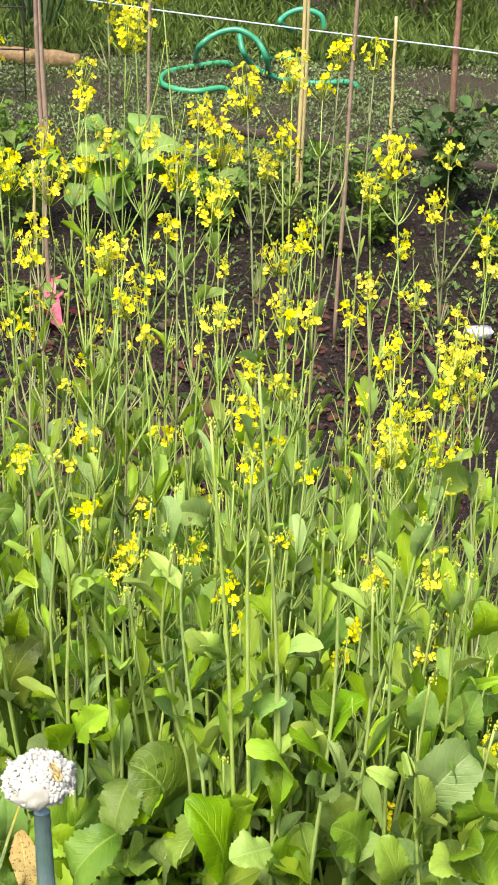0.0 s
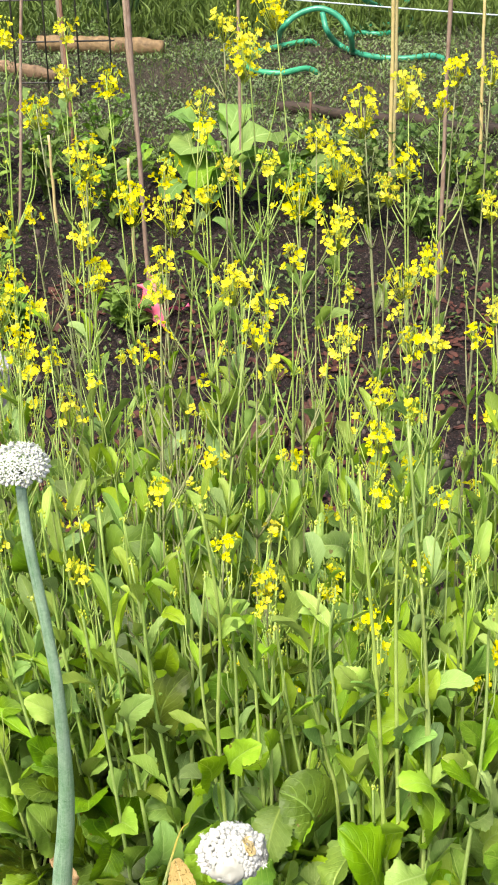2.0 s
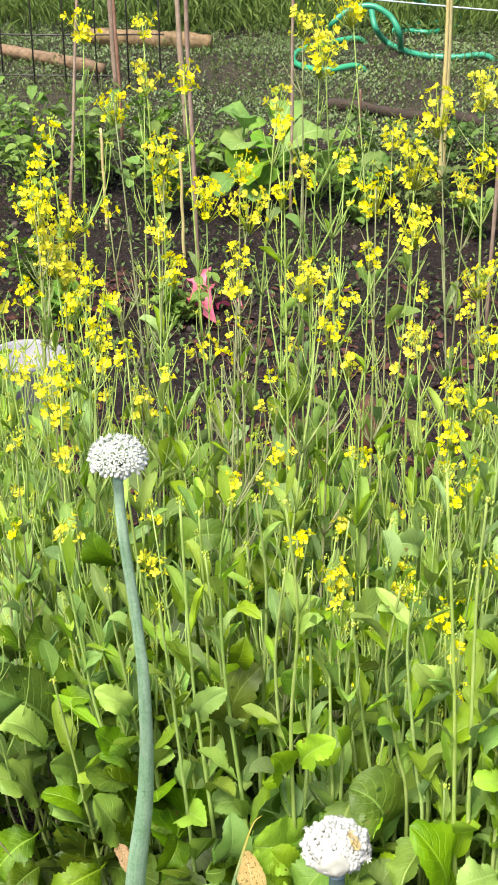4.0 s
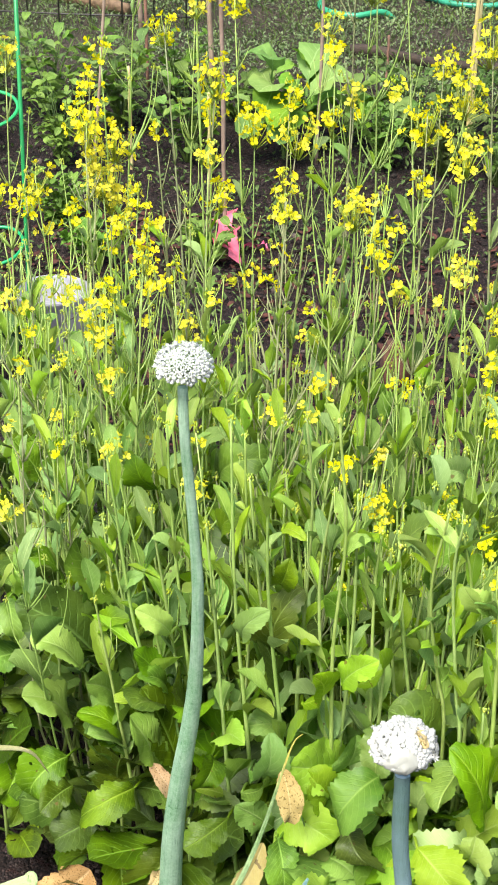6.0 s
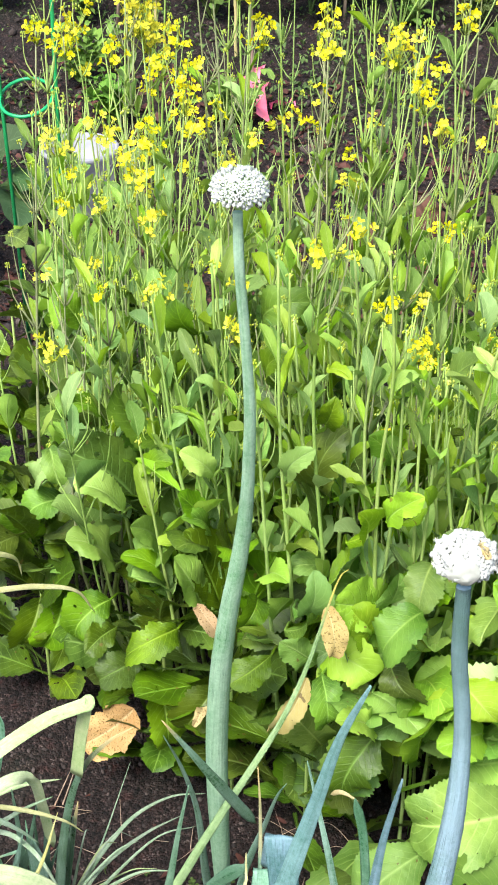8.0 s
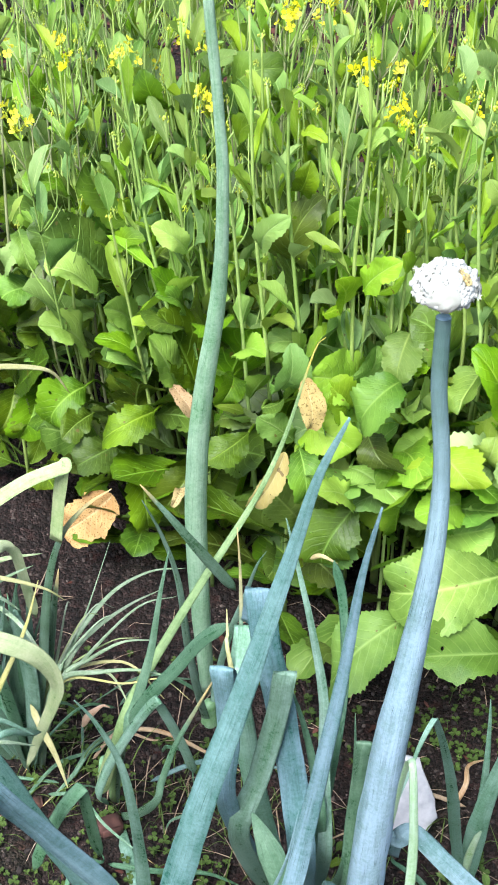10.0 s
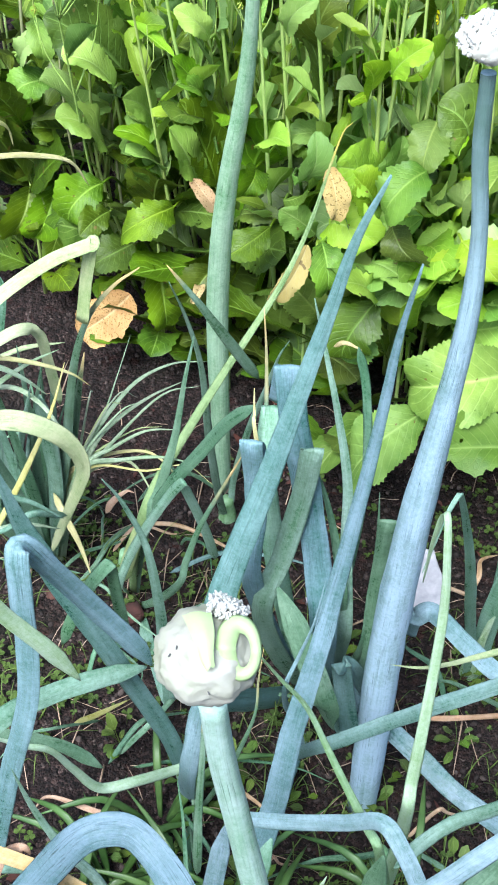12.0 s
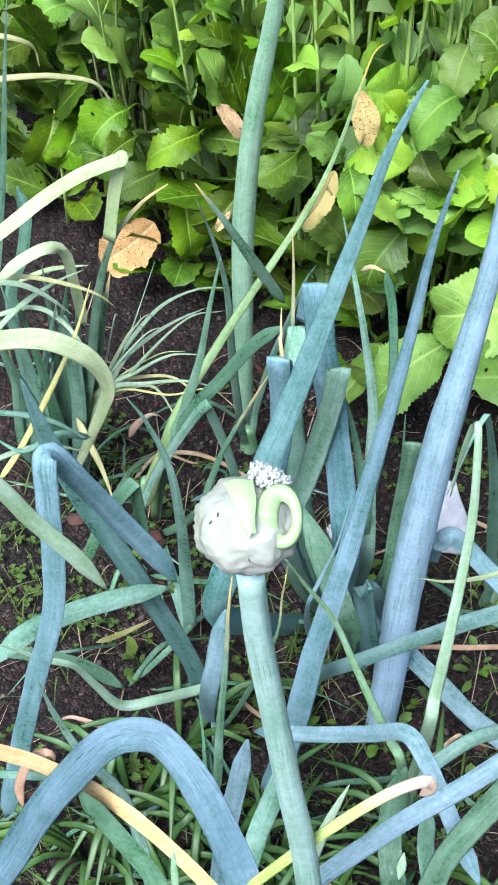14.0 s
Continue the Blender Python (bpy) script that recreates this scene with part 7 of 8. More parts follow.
def wire_fence():
    f = thing("wire_fence", (-1.5, 5.6, 0.42), "dark wire mesh fence panel standing behind the bed", "fence")
    for k in range(9):
        bm = bmesh.new()
        x = -0.5 + 0.13 * k
        tube(bm, [Vector((x, 0, -0.03)), Vector((x + 0.005, 0, 0.6)), Vector((x, 0, 1.3))], lambda s: 0.0035, 5)
        part("upright_wire", bm, WIRE, f)
    for k in range(8):
        bm = bmesh.new()
        z = 0.08 + 0.16 * k
        tube(bm, [Vector((-0.5, 0.004, z)), Vector((0.05, 0.006, z - 0.006)), Vector((0.56, 0.004, z))], lambda s: 0.0035, 5)
        part("cross_wire", bm, WIRE, f)


wire_fence()


def pail():
    p = thing("pail", (-0.835, 3.1, ground_z(-0.835, 3.1)), "empty pale grey plastic pail standing on the soil", "bucket")
    z0 = -0.005
    bm = bmesh.new()
    prof = [(0.0, 0.0), (0.064, 0.0), (0.068, 0.004), (0.086, 0.165), (0.092, 0.169), (0.093, 0.178), (0.088, 0.182), (0.083, 0.176), (0.064, 0.01), (0.0, 0.01)]
    n = 32
    prof = [(r * 1.02, z * 0.93) for r, z in prof]
    rows = [[bm.verts.new((math.cos(2 * math.pi * k / n) * max(r, 1e-4), math.sin(2 * math.pi * k / n) * max(r, 1e-4), z + z0)) for k in range(n)] for r, z in prof]
    for a, b in zip(rows, rows[1:]):
        for k in range(n):
            bm.faces.new((a[k], a[(k + 1) % n], b[(k + 1) % n], b[k]))
    part("body", bm, PAIL, p)
    fill = bmesh.new()
    rings = [[fill.verts.new((math.cos(2 * math.pi * k / n) * r, math.sin(2 * math.pi * k / n) * r, 0.030 + 0.012 * (1 - r / 0.1) + 0.006 * noise.noise(Vector((r * 60, k, 1))))) for k in range(n)] for r in (0.064, 0.04, 0.016)]
    for a, b in zip(rings, rings[1:]):
        for k in range(n):
            fill.faces.new((a[k], a[(k + 1) % n], b[(k + 1) % n], b[k]))
    fill.faces.new(rings[-1])
    part("soil_fill", fill, CLOD, p)
    bm = bmesh.new()
    tube(bm, [Vector((math.cos(a) * 0.096, -0.02 - 0.055 * math.sin(a), 0.160 - 0.06 * math.sin(a))) for a in [math.pi * i / 16 for i in range(17)]], lambda s: 0.002, 5)
    part("handle", bm, WIRE, p, "thin wire handle")


pail()


def plant_cage():
    c = thing("plant_support", (-0.74, 2.5, ground_z(-0.74, 2.5)), "green coated wire plant support with rings", "plant support")
    g = c.location.z
    for dx, lean in ((0.025, 0.03), (-0.06, -0.02)):
        bm = bmesh.new()
        tube(bm, [Vector((dx, 0, -0.03)), Vector((dx + lean * 0.5, 0, 0.6)), Vector((dx + lean, 0, 1.2))], lambda s: 0.004, 6)
        part("upright", bm, GREEN_WIRE, c)
    for z, r in ((0.92 - g, 0.058), (0.66 - g, 0.05)):
        bm = bmesh.new()
        tube(bm, [Vector((-0.02 + math.cos(a) * r, math.sin(a) * r, z + 0.02 * math.sin(a * 1.0))) for a in [2 * math.pi * i / 28 for i in range(29)]], lambda s: 0.0035, 6, close=False)
        part("ring", bm, GREEN_WIRE, c)


plant_cage()


def pink_ribbon():
    """Crumpled strips of pink plastic lying at the foot of the cane."""
    t = thing("pink_ribbon", (-0.48, 3.68, ground_z(-0.48, 3.68)), "crumpled faded pink plastic ribbon lying on the soil", "ribbon")
    for k, (dx, dy, lift, az, ln) in enumerate(((-0.03, 0.05, 0.02, 1.5, 0.09), (0.0, -0.05, 0.02, 1.8, 0.11), (0.06, 0.0, 0.012, 0.4, 0.09), (-0.06, 0.03, 0.01, 2.6, 0.09))):
        bm = bmesh.new()
        n, w = 14, 0.058 if k < 2 else 0.026
        rows = []
        for j in range(n + 1):
            q = j / n
            mid = Vector((math.cos(az), math.sin(az), 0)) * (q - 0.5) * ln + Vector((0.008 * math.sin(q * 9 + k), 0.006 * math.cos(q * 7), lift * math.sin(q * 3.1) + 0.012 * abs(math.sin(q * 8 + k)) + 0.006 + (0.06 * q if k < 2 else 0.0)))
            cross = Vector((-math.sin(az), math.cos(az), 0.9 * math.sin(q * 6 + k))).normalized() * w * (0.6 + 0.4 * math.sin(0.4 + 2.4 * q))
            rows.append([bm.verts.new(mid + cross * (i / 3 - 0.5) + Vector((0, 0, 0.003 * noise.noise(Vector((i * 1.1, j * 0.8, k)))))) for i in range(4)])
        for a, b in zip(rows, rows[1:]):
            for i in range(3):
                bm.faces.new((a[i], a[i + 1], b[i + 1], b[i]))
        ob = part("strip", bm, PINK, t)
        ob.location = (dx, dy, 0.115 * dy)


pink_ribbon()


def lump(name, at, size, material, label, category, seed, rot=0.0):
    """A worn block with chipped corners."""
    bm = bmesh.new()
    bmesh.ops.create_cube(bm, size=1.0)
    bmesh.ops.bevel(bm, geom=bm.edges[:], offset=0.12, segments=2, affect="EDGES")
    bmesh.ops.subdivide_edges(bm, edges=bm.edges[:], cuts=1, use_grid_fill=True)
    for v in bm.verts:
        v.co = Vector((v.co.x * size[0], v.co.y * size[1], v.co.z * size[2])) * (1 + 0.16 * noise.noise(v.co * 3 + Vector((seed, 0, 0))))
    ob = part(name, bm, material)
    ob.matrix_basis = Matrix.Translation(at) @ Matrix.Rotation(rot, 4, "Z") @ Matrix.Rotation(0.15, 4, "X")
    tagged(ob, label, category)


def shard():
    """A flat broken piece with rounded corners, leaning back in the soil."""
    rnd = random.Random(4)
    corners = [Vector(q) for q in ((-0.030, -0.030), (0.012, -0.036), (0.026, -0.016), (0.022, 0.010), (0.002, 0.062), (-0.016, 0.066), (-0.034, 0.0))]
    rim = []
    for a, b in zip(corners, corners[1:] + corners[:1]):
        for k in range(4):
            q = a.lerp(b, k / 4)
            rim.append(q + Vector((rnd.uniform(-1, 1), rnd.uniform(-1, 1))) * 0.0009)
    bm = bmesh.new()
    rings = []
    for z, f in ((-0.0028, 0.0), (-0.0028, 0.94), (-0.001, 1.0), (0.0012, 1.0), (0.003, 0.93), (0.0042, 0.6), (0.0046, 0.0)):
        rings.append([bm.verts.new((q.x * f, q.y * f, z + 0.0012 * noise.noise(Vector((q.x * 60, q.y * 60, z * 90))))) for q in rim] if f else [bm.verts.new((0, 0, z))])
    n = len(rim)
    for a, b in zip(rings, rings[1:]):
        for k in range(n):
            h = (k + 1) % n
            face = [a[k % len(a)], a[h % len(a)], b[h % len(b)], b[k % len(b)]]
            bm.faces.new(list(dict.fromkeys(face)))
    ob = part("pale_shard", bm, WHITE)
    ob.matrix_basis = Matrix.Translation((0.106, 1.068, 0.038)) @ Matrix.Rotation(0.12, 4, "Z") @ Matrix.Rotation(1.05, 4, "X")
    tagged(ob, "flat white broken shard stuck in the onion bed", "shard")


shard()
lump("brick", (0.0, 3.0, ground_z(0, 3.0) + 0.05), (0.055, 0.07, 0.17), BRICK, "worn reddish brown brick standing in the soil", "brick", 1, 0.3)
lump("brick", (-0.13, 3.02, ground_z(-0.13, 3.02) + 0.02), (0.11, 0.08, 0.06), BRICK, "worn reddish brown brick lying in the soil", "brick", 2, 0.7)
lump("stone", (0.68, 3.68, ground_z(0.68, 3.68) + 0.015), (0.07, 0.04, 0.028), WHITE, "pale stone on the dark soil", "stone", 3, 0.2)
lump("brick_chip", (-0.265, 1.012, 0.008), (0.03, 0.022, 0.03), BRICK, "dark red brick chip in the soil", "brick chip", 20, 0.4)
lump("brick_chip", (0.107, 1.333, 0.008), (0.02, 0.015, 0.012), BRICK, "small red chip on the soil", "brick chip", 21, 0.4)
lump("brick_chip", (-0.367, 1.032, 0.008), (0.022, 0.016, 0.012), BRICK, "small red chip on the soil", "brick chip", 22, 0.4)
lump("pale_shard", (-0.03, 1.06, 0.012), (0.03, 0.025, 0.02), WHITE, "small white shard on the soil", "shard", 5, 0.6)


def leafy_plant(name, at, height, spread, count, leaf, size, label, category, seed, group=""):
    """A bushy garden plant: stems from one foot, with leaves all along them."""
    rnd = random.Random(seed)
    x, y = at
    p = thing(name, (x, y, ground_z(x, y) - 0.005), label, category, group)
    stems = bmesh.new()
    per = 7
    for k in range(max(2, count // per)):
        az, out = rnd.uniform(0, 6.28), rnd.uniform(0.1, 1.0) * spread
        h = height * rnd.uniform(0.6, 1.0)
        line = spline([Vector((0, 0, 0)), Vector((math.cos(az) * out * 0.4, math.sin(az) * out * 0.4, h * 0.55)), Vector((math.cos(az) * out, math.sin(az) * out, h))], 5)
        tube(stems, line, lambda s: 0.0035 - 0.0023 * s, 5)
        for i in range(per):
            a = line[int(rnd.uniform(0.25, 1.0) * (len(line) - 1))]
            put_mesh("leaf", rnd.choice(leaf), Matrix.Translation(a) @ turn_to(rnd.uniform(0, 6.28), rnd.uniform(-0.3, 0.8), rnd.uniform(-0.5, 0.5)) @ Matrix.Scale(size * rnd.uniform(0.6, 1.2), 4), p)
    part("stem", stems, GRASS, p)
    return p


def low_bush(x, y, height, spread, seed):
    """A low vegetable far off: thin stems and a crown of small pointed leaves."""
    rnd = random.Random(seed)
    p = thing("potato_plant", (x, y, ground_z(x, y) - 0.005), "low bushy green vegetable in the back bed", "vegetable plant", "low vegetables in the back bed")
    stems, crown = bmesh.new(), bmesh.new()
    for k in range(14):
        az, out, h = rnd.uniform(0, 6.28), rnd.uniform(0.2, 1.0) * spread, height * rnd.uniform(0.5, 1.0)
        o = Vector((math.cos(az), math.sin(az), 0))
        line = spline([Vector((0, 0, 0)), o * out * 0.4 + Vector((0, 0, h * 0.6)), o * out + Vector((0, 0, h))], 5)
        tube(stems, line, lambda s: 0.003 - 0.002 * s, 4)
        for i in range(10):
            a = line[int(rnd.uniform(0.2, 1.0) * (len(line) - 1))] + Vector((rnd.gauss(0, 0.014), rnd.gauss(0, 0.014), rnd.gauss(0, 0.01)))
            size = rnd.uniform(0.022, 0.050)
            blade(crown, size, size * 0.5, 0, rnd.uniform(0.3, 1.2), 0.3, 0.04, 0.002, seed * 200 + k * 10 + i, 2, 5, 0.45, Matrix.Translation(a) @ turn_to(az + rnd.uniform(-1.6, 1.6), rnd.uniform(-0.5, 0.7), rnd.uniform(-0.6, 0.6)))
    part("stem", stems, GRASS, p)
    part("crown", crown, BACK_LEAF if seed % 3 else WEED, p)


def leaf_set(material, width, n=4, seed=0):
    res = []
    for i in range(n):
        bm = bmesh.new()
        blade(bm, 0.1, width * random.Random(seed + i).uniform(0.85, 1.15), 0.03, 0.5 + 0.2 * i, 0.2, 0.06, 0.008, seed + i, 4, 9)
        res.append(to_mesh("leaf", bm, material))
    return res


BEAN = leaf_set(BACK_LEAF, 0.06, 4, 300)
BROAD = leaf_set(LETTUCE, 0.075, 4, 310)
DARK = leaf_set(DARK_LEAF, 0.07, 4, 320)

leafy_plant("chard_plant", (-0.42, 4.35), 0.28, 0.17, 28, BROAD, 1.5, "broad light green leafy vegetable in the back bed", "leafy vegetable", 1)
leafy_plant("chard_plant", (-0.24, 4.45), 0.22, 0.12, 14, BROAD, 1.05, "broad light green leafy vegetable in the back bed", "leafy vegetable", 2)
leafy_plant("squash_plant", (0.66, 4.6), 0.40, 0.24, 168, DARK, 0.62, "dark green large-leaved plant at the post", "leafy vegetable", 3)
leafy_plant("squash_plant", (0.95, 4.7), 0.40, 0.25, 98, BEAN, 0.85, "green large-leaved plant in the back bed", "leafy vegetable", 4)
leafy_plant("bean_plant", (-0.98, 4.5), 0.36, 0.20, 91, BEAN, 0.62, "young bean plant at its cane", "bean plant", 5)
leafy_plant("bean_plant", (-0.72, 4.3), 0.30, 0.20, 84, BEAN, 0.60, "young bean plant at its cane", "bean plant", 6)
leafy_plant("bean_plant", (-1.25, 4.6), 0.32, 0.25, 91, BEAN, 0.62, "green bushy plant in the back bed", "bean plant", 7)
leafy_plant("squash_plant", (-0.98, 2.85), 0.34, 0.08, 14, DARK, 1.3, "dark broad leaves by the plant support", "leafy vegetable", 8)
for k, (x, y, s) in enumerate(((-0.1, 4.3, 0.8), (0.08, 4.25, 0.9), (0.25, 4.2, 0.8), (-0.6, 4.6, 0.8), (0.42, 4.3, 0.8), (-0.55, 3.6, 0.5), (-0.85, 3.55, 0.55), (-1.5, 4.7, 1.0), (-0.02, 4.5, 1.0), (-1.1, 4.2, 1.0), (-1.4, 4.3, 1.0), (-0.85, 4.8, 0.9), (0.15, 4.6, 0.9), (0.35, 4.6, 0.9), (-1.0, 3.8, 0.6), (0.75, 4.2, 0.8))):
    low_bush(x, y, 0.30 * s, 0.22 * s, 20 + k)


def scatter_weeds(name, count, region, size, material, label, category, seed, tilt=(0.2, 1.2), slim=0.5):
    """A cover of small leaves that nobody could count, each a folded blade."""
    rnd = random.Random(seed)
    verts, faces = [], []
    for i in range(count):
        x, y = region(rnd)
        if noise.noise(Vector((x * 1.9, y * 1.9, seed))) + 0.5 * noise.noise(Vector((x * 7, y * 7, seed + 3))) < rnd.uniform(-0.62, 0.28):
            continue
        s = rnd.uniform(0.5, 1.4) * size
        at = Matrix.Translation((x, y, ground_z(x, y) + rnd.uniform(0.0, 0.9) * size)) @ turn_to(rnd.uniform(0, 6.28), rnd.uniform(*tilt), rnd.uniform(-0.5, 0.5))
        w, k = 0.5 * s * slim, len(verts)
        verts += [at @ Vector(p) for p in ((0, 0, 0), (w, 0.45 * s, 0.1 * s), (0, s, -0.15 * s), (-w, 0.45 * s, 0.1 * s), (0, 0.5 * s, 0))]
        faces += [(k, k + 1, k + 4), (k + 1, k + 2, k + 4), (k + 2, k + 3, k + 4), (k + 3, k, k + 4)]
    me = bpy.data.meshes.new(name)
    me.from_pydata(verts, [], faces)
    me.materials.append(material)
    tagged(new(name, me), label, category, kind="stuff")


def wide(y0, y1, a=-0.42, b=0.30):
    def pick(rnd):
        y = rnd.uniform(y0, y1)
        return rnd.uniform(a, b) * y, y
    return pick


BACK_WEED = plain("back_weed", (0.035, 0.075, 0.012), (0.15, 0.23, 0.06), 9.0, 0.6, 0.1, 0.2)
PATH_WEED = plain("path_weed", (0.045, 0.085, 0.022), (0.21, 0.29, 0.11), 25.0, 0.6, 0.1, 0.2)
scatter_weeds("ground_cover", 98000, wide(4.8, 7.8, -0.36, 0.24), 0.015, PATH_WEED, "low green weeds covering the path at the back", "weeds", 41)
scatter_weeds("path_grass", 14000, wide(4.8, 7.6, -0.36, 0.24), 0.035, GRASS, "thin grass blades in the weedy path at the back", "grass", 49, (0.5, 1.4), 0.12)
scatter_weeds("tall_weeds", 12500, wide(6.35, 7.9, -0.36, 0.24), 0.10, GRASS, "tall grassy weeds along the far side of the path", "grass", 51, (0.7, 1.5), 0.10)
scatter_weeds("leafy_weeds", 12000, wide(6.45, 7.9, -0.36, 0.24), 0.042, BACK_WEED, "leafy weeds along the far side of the path", "weeds", 52, (0.0, 1.2), 0.5)
scatter_weeds("seedlings", 9000, wide(3.2, 4.9, -0.36, 0.22), 0.019, WEED, "small weeds and seedlings in the back bed", "weeds", 42)
def scatter_clover():
    rnd = random.Random(43)
    bm = bmesh.new()
    for i in range(2600):
        x, y = rnd.uniform(-0.45, 0.32), rnd.uniform(0.38, 1.3)
        if noise.noise(Vector((x * 7, y * 7, 4.0))) < rnd.uniform(-0.25, 0.3):
            continue
        h, az = rnd.uniform(0.004, 0.022), rnd.uniform(0, 6.28)
        o = Vector((x, y, ground_z(x, y) + h))
        r = rnd.uniform(0.0022, 0.0060)
        for k in range(3 if rnd.random() < 0.7 else 2):
            at = Matrix.Translation(o) @ turn_to(az + k * 2.09, rnd.uniform(-0.1, 0.45), rnd.uniform(-0.3, 0.3))
            blade(bm, r * 1.5, r * 1.35, 0, 0.4, 0.25, 0, 0.0006, i, 4, 4, 0.62, at)
        tube(bm, [o, o - Vector((rnd.uniform(-0.006, 0.006), rnd.uniform(-0.006, 0.006), h + 0.004))], lambda s: 0.0005, 3)
    tagged(part("clover", bm, CLOVER), "tiny clover and weed seedlings between the onions", "clover", kind="stuff")


def scatter_grass():
    """Fine grass blades between the onions."""
    rnd = random.Random(47)
    bm = bmesh.new()
    for i in range(2000):
        x, y = rnd.uniform(-0.45, 0.30), rnd.uniform(0.36, 1.15)
        if noise.noise(Vector((x * 6, y * 6, 9.0))) < rnd.uniform(-0.3, 0.35):
            continue
        az, ln = rnd.uniform(0, 6.28), rnd.uniform(0.025, 0.075)
        o = Vector((math.cos(az), math.sin(az), 0))
        a = Vector((x, y, ground_z(x, y) - 0.002))
        pts = [a, a + o * ln * 0.35 + Vector((0, 0, ln * 0.5)), a + o * ln * 0.85 + Vector((0, 0, ln * rnd.uniform(0.2, 0.75)))]
        tube(bm, spline(pts, 3), lambda s: 0.0015 * (1 - 0.8 * s), 3, 0.4)
    tagged(part("weed_grass", bm, GRASS), "fine green grass blades between the onions", "grass", kind="stuff")


def bed_weed(x, y, n, seed):
    """A low weed with soft oval leaves."""
    rnd = random.Random(seed)
    p = thing("weed", (x, y, ground_z(x, y) - 0.002), "low leafy green weed between the onions", "weed", "weeds in the onion bed")
    for k in range(n):
        size = rnd.uniform(0.010, 0.022)
        bm = bmesh.new()
        blade(bm, size, size * rnd.uniform(0.45, 0.7), rnd.uniform(0.008, 0.032), rnd.uniform(0.4, 1.0), 0.3, 0.05, 0.0012, seed * 40 + k, 4, 10, 0.5)
        ob = part("leaf", bm, WEED, p)
        ob.matrix_basis = Matrix.Translation((0, 0, 0.002)) @ turn_to(rnd.uniform(0, 6.28), rnd.uniform(0.2, 1.1), rnd.uniform(-0.4, 0.4))


def scatter_straw():
    rnd = random.Random(45)
    bm = bmesh.new()
    for i in range(300):
        x, y, az, ln = rnd.uniform(-0.5, 0.35), rnd.uniform(0.4, 1.4), rnd.uniform(0, 6.28), rnd.uniform(0.02, 0.11)
        d = Vector((math.cos(az), math.sin(az), 0)) * ln
        a = Vector((x, y, 0))
        pts = [a + d * q + Vector((0, 0, ground_z(x + d.x * q, y + d.y * q) + 0.004 + 0.01 * math.sin(q * 3.1) * rnd.random())) for q in (0, 0.35, 0.7, 1.0)]
        tube(bm, spline(pts, 3), lambda s: 0.0012 * (1 - 0.6 * s), 4, 0.5)
    tagged(part("straw", bm, ONION["pink"]), "dry brown onion shreds lying on the soil", "straw", kind="stuff")


BED_GRASS = plain("bed_grass", (0.03, 0.075, 0.015), (0.10, 0.19, 0.045), 40.0, 0.45, 0.3, 0.15)


def grass_tuft(x, y, n, seed):
    """Strap leaves from one foot."""
    rnd = random.Random(seed)
    p = thing("grass_tuft", (x, y, ground_z(x, y) - 0.005), "tuft of arching dark green grass between the onions", "grass", "grass tufts in the onion bed")
    for k in range(n):
        az, ln = rnd.uniform(0, 6.28), rnd.uniform(0.10, 0.20)
        o = Vector((math.cos(az), math.sin(az), 0))
        bm = bmesh.new()
        tube(bm, spline([o * 0.006, o * ln * 0.4 + Vector((0, 0, ln * 0.55)), o * ln * 0.9 + Vector((0, 0, ln * rnd.uniform(0.2, 0.6)))], 4), lambda s: 0.0048 * math.sin(0.5 + 2.6 * s), 6, 0.16, facing=(0.05, 0.66, -0.75))
        part("blade", bm, BED_GRASS, p)


scatter_clover()
scatter_grass()
weed_rnd = random.Random(77)
for k in range(26):
    wx, wy = (weed_rnd.uniform(-0.30, -0.02), weed_rnd.uniform(0.48, 0.86)) if k < 17 else (weed_rnd.uniform(0.0, 0.2), weed_rnd.uniform(0.5, 1.0))
    bed_weed(wx, wy, weed_rnd.randint(7, 12), 700 + k)
scatter_straw()
for k, (x, y) in enumerate(((-0.13, 0.52), (-0.19, 0.58), (-0.07, 0.50), (-0.16, 0.46), (-0.22, 0.66), (0.0, 0.56), (0.13, 0.55), (-0.11, 0.62), (-0.25, 0.60), (-0.05, 0.58), (0.1, 0.64), (-0.18, 0.74))):
    grass_tuft(x, y, 12, 500 + k)


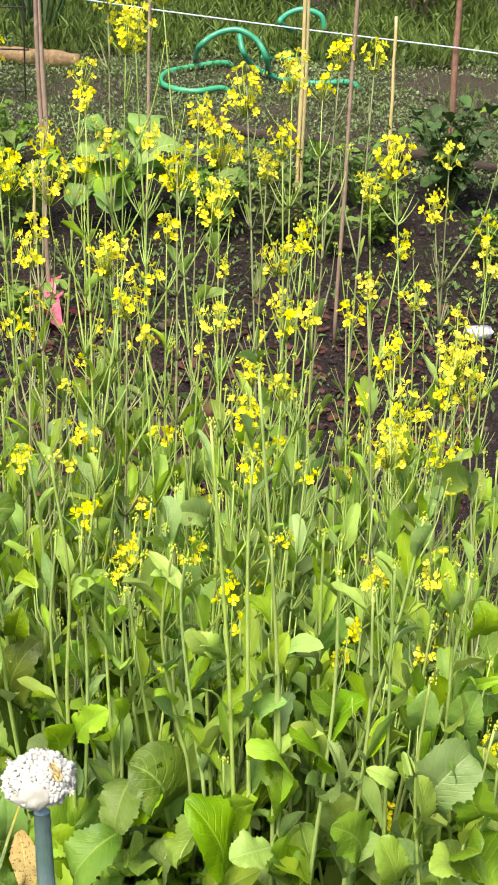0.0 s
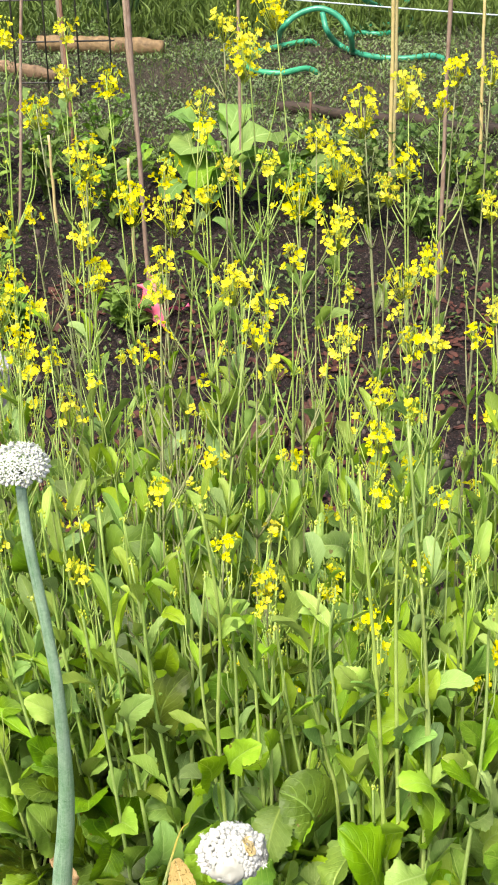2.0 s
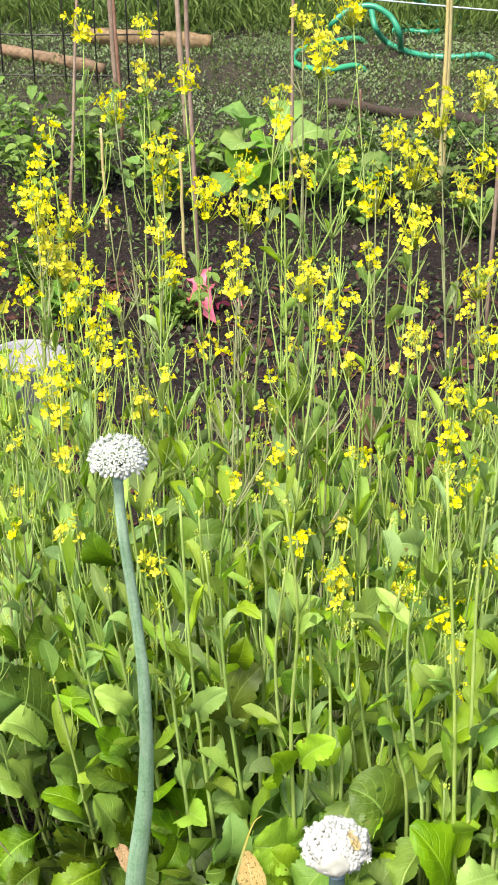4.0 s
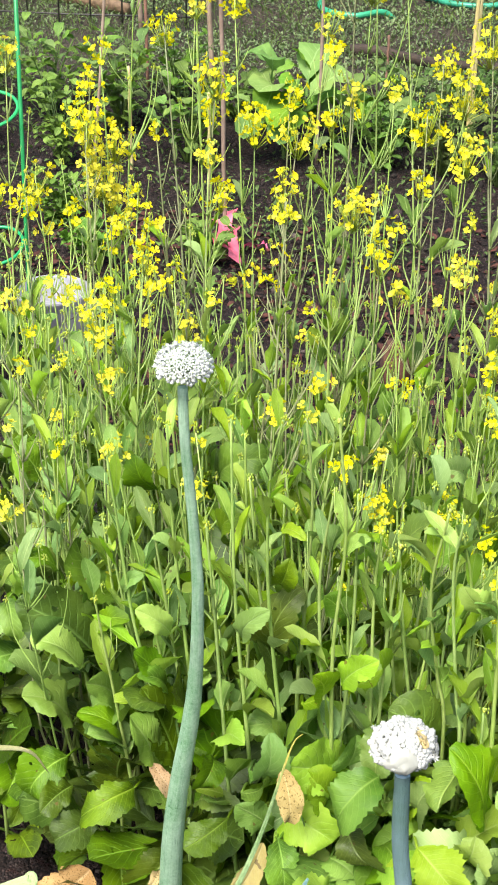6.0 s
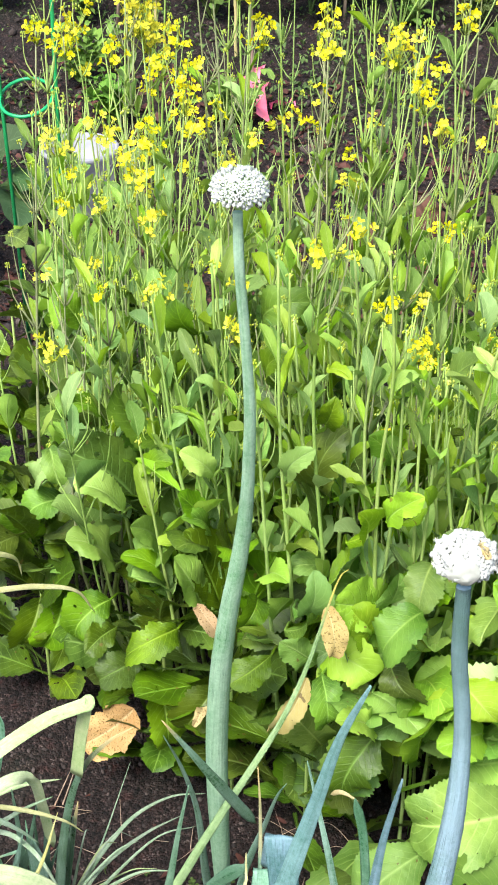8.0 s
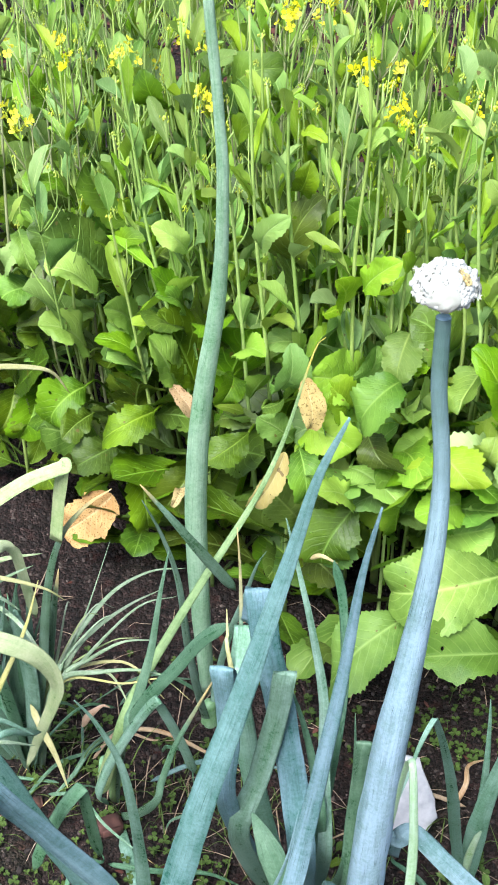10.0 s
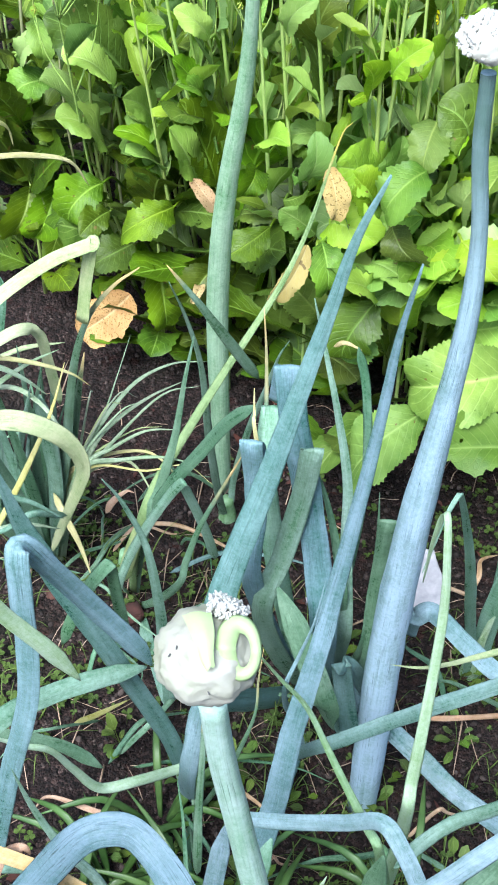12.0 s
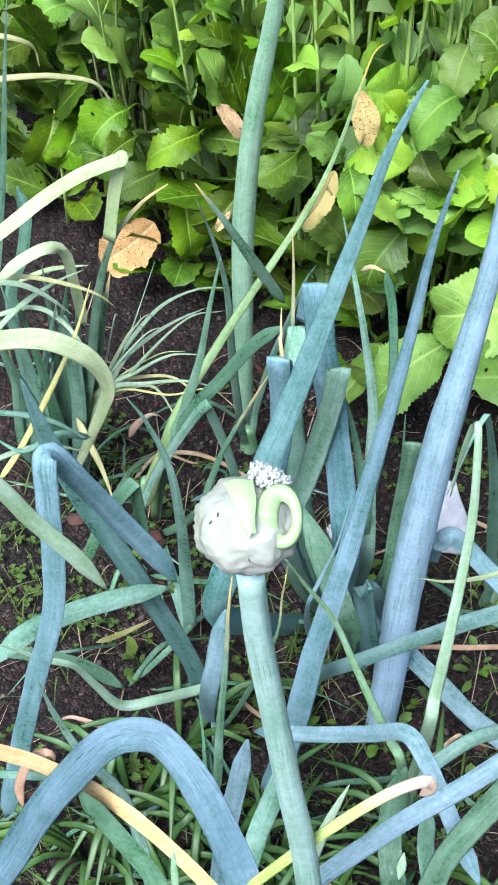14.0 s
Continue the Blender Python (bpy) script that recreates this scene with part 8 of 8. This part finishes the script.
def shrub(at, height, spread, count, leaf, size, label, seed):
    rnd = random.Random(seed)
    x, y = at
    p = thing("shrub", (x, y, ground_z(x, y) - 0.02), label, "shrub", "shrubs along the back")
    wood, crown = bmesh.new(), bmesh.new()
    for k in range(9):
        az = rnd.uniform(0, 6.28)
        out = rnd.uniform(0.3, 1.0) * spread
        h = height * rnd.uniform(0.6, 1.0)
        line = spline([Vector((0, 0, 0)), Vector((math.cos(az) * out * 0.4, math.sin(az) * out * 0.4, h * 0.5)), Vector((math.cos(az) * out, math.sin(az) * out, h))], 5)
        tube(wood, line, lambda s: 0.014 - 0.010 * s, 6)
        for i in range(count // 9):
            a = line[int(rnd.uniform(0.05, 1.0) * (len(line) - 1))] + Vector((rnd.gauss(0, 0.10), rnd.gauss(0, 0.10), rnd.gauss(0, 0.07)))
            a.z = max(a.z, 0.02)
            m = Matrix.Translation(a) @ turn_to(rnd.uniform(0, 6.28), rnd.uniform(-0.5, 0.9), rnd.uniform(-0.5, 0.5))
            blade(crown, size * rnd.uniform(0.6, 1.3), size * 0.42, 0, 0.6, 0.3, 0, 0.002, i, 2, 4, at=m)
    part("branch_frame", wood, BARK, p)
    part("crown", crown, leaf, p)


for k, (x, y, h, s, n, sz) in enumerate(((-2.6, 7.4, 1.6, 0.6, 900, 0.07), (-1.7, 7.6, 1.5, 0.55, 900, 0.06), (-0.9, 7.3, 1.2, 0.5, 900, 0.05), (-0.1, 7.5, 1.3, 0.55, 900, 0.055),
                                         (0.7, 7.3, 1.2, 0.5, 900, 0.05), (1.5, 7.4, 1.5, 0.6, 900, 0.06), (2.4, 7.7, 1.7, 0.7, 900, 0.07), (-0.5, 8.4, 2.2, 0.8, 900, 0.09), (1.0, 8.5, 2.2, 0.8, 900, 0.09), (-2.2, 8.6, 2.4, 0.9, 900, 0.09))):
    shrub((x, y), h, s, n, WEED if k % 3 else BACK_LEAF, sz, "leafy green shrub along the back of the garden", 60 + k)


def grass_clump(at, seed):
    rnd = random.Random(seed)
    x, y = at
    p = thing("grass_clump", (x, y, ground_z(x, y) - 0.01), "clump of long dark strap-like leaves", "grass")
    for k in range(34):
        az, ln = rnd.uniform(0, 6.28), rnd.uniform(0.35, 0.75)
        o = Vector((math.cos(az), math.sin(az), 0))
        bm = bmesh.new()
        tube(bm, spline([o * 0.05, o * ln * 0.35 + Vector((0, 0, ln * 0.62)), o * ln * 0.72 + Vector((0, 0, ln * 0.70)), o * ln * 1.0 + Vector((0, 0, ln * 0.42))], 4), lambda s: 0.009 * (1 - 0.85 * s), 5, 0.2)
        part("blade", bm, DARK_LEAF, p)


grass_clump((-1.12, 6.64), 5)
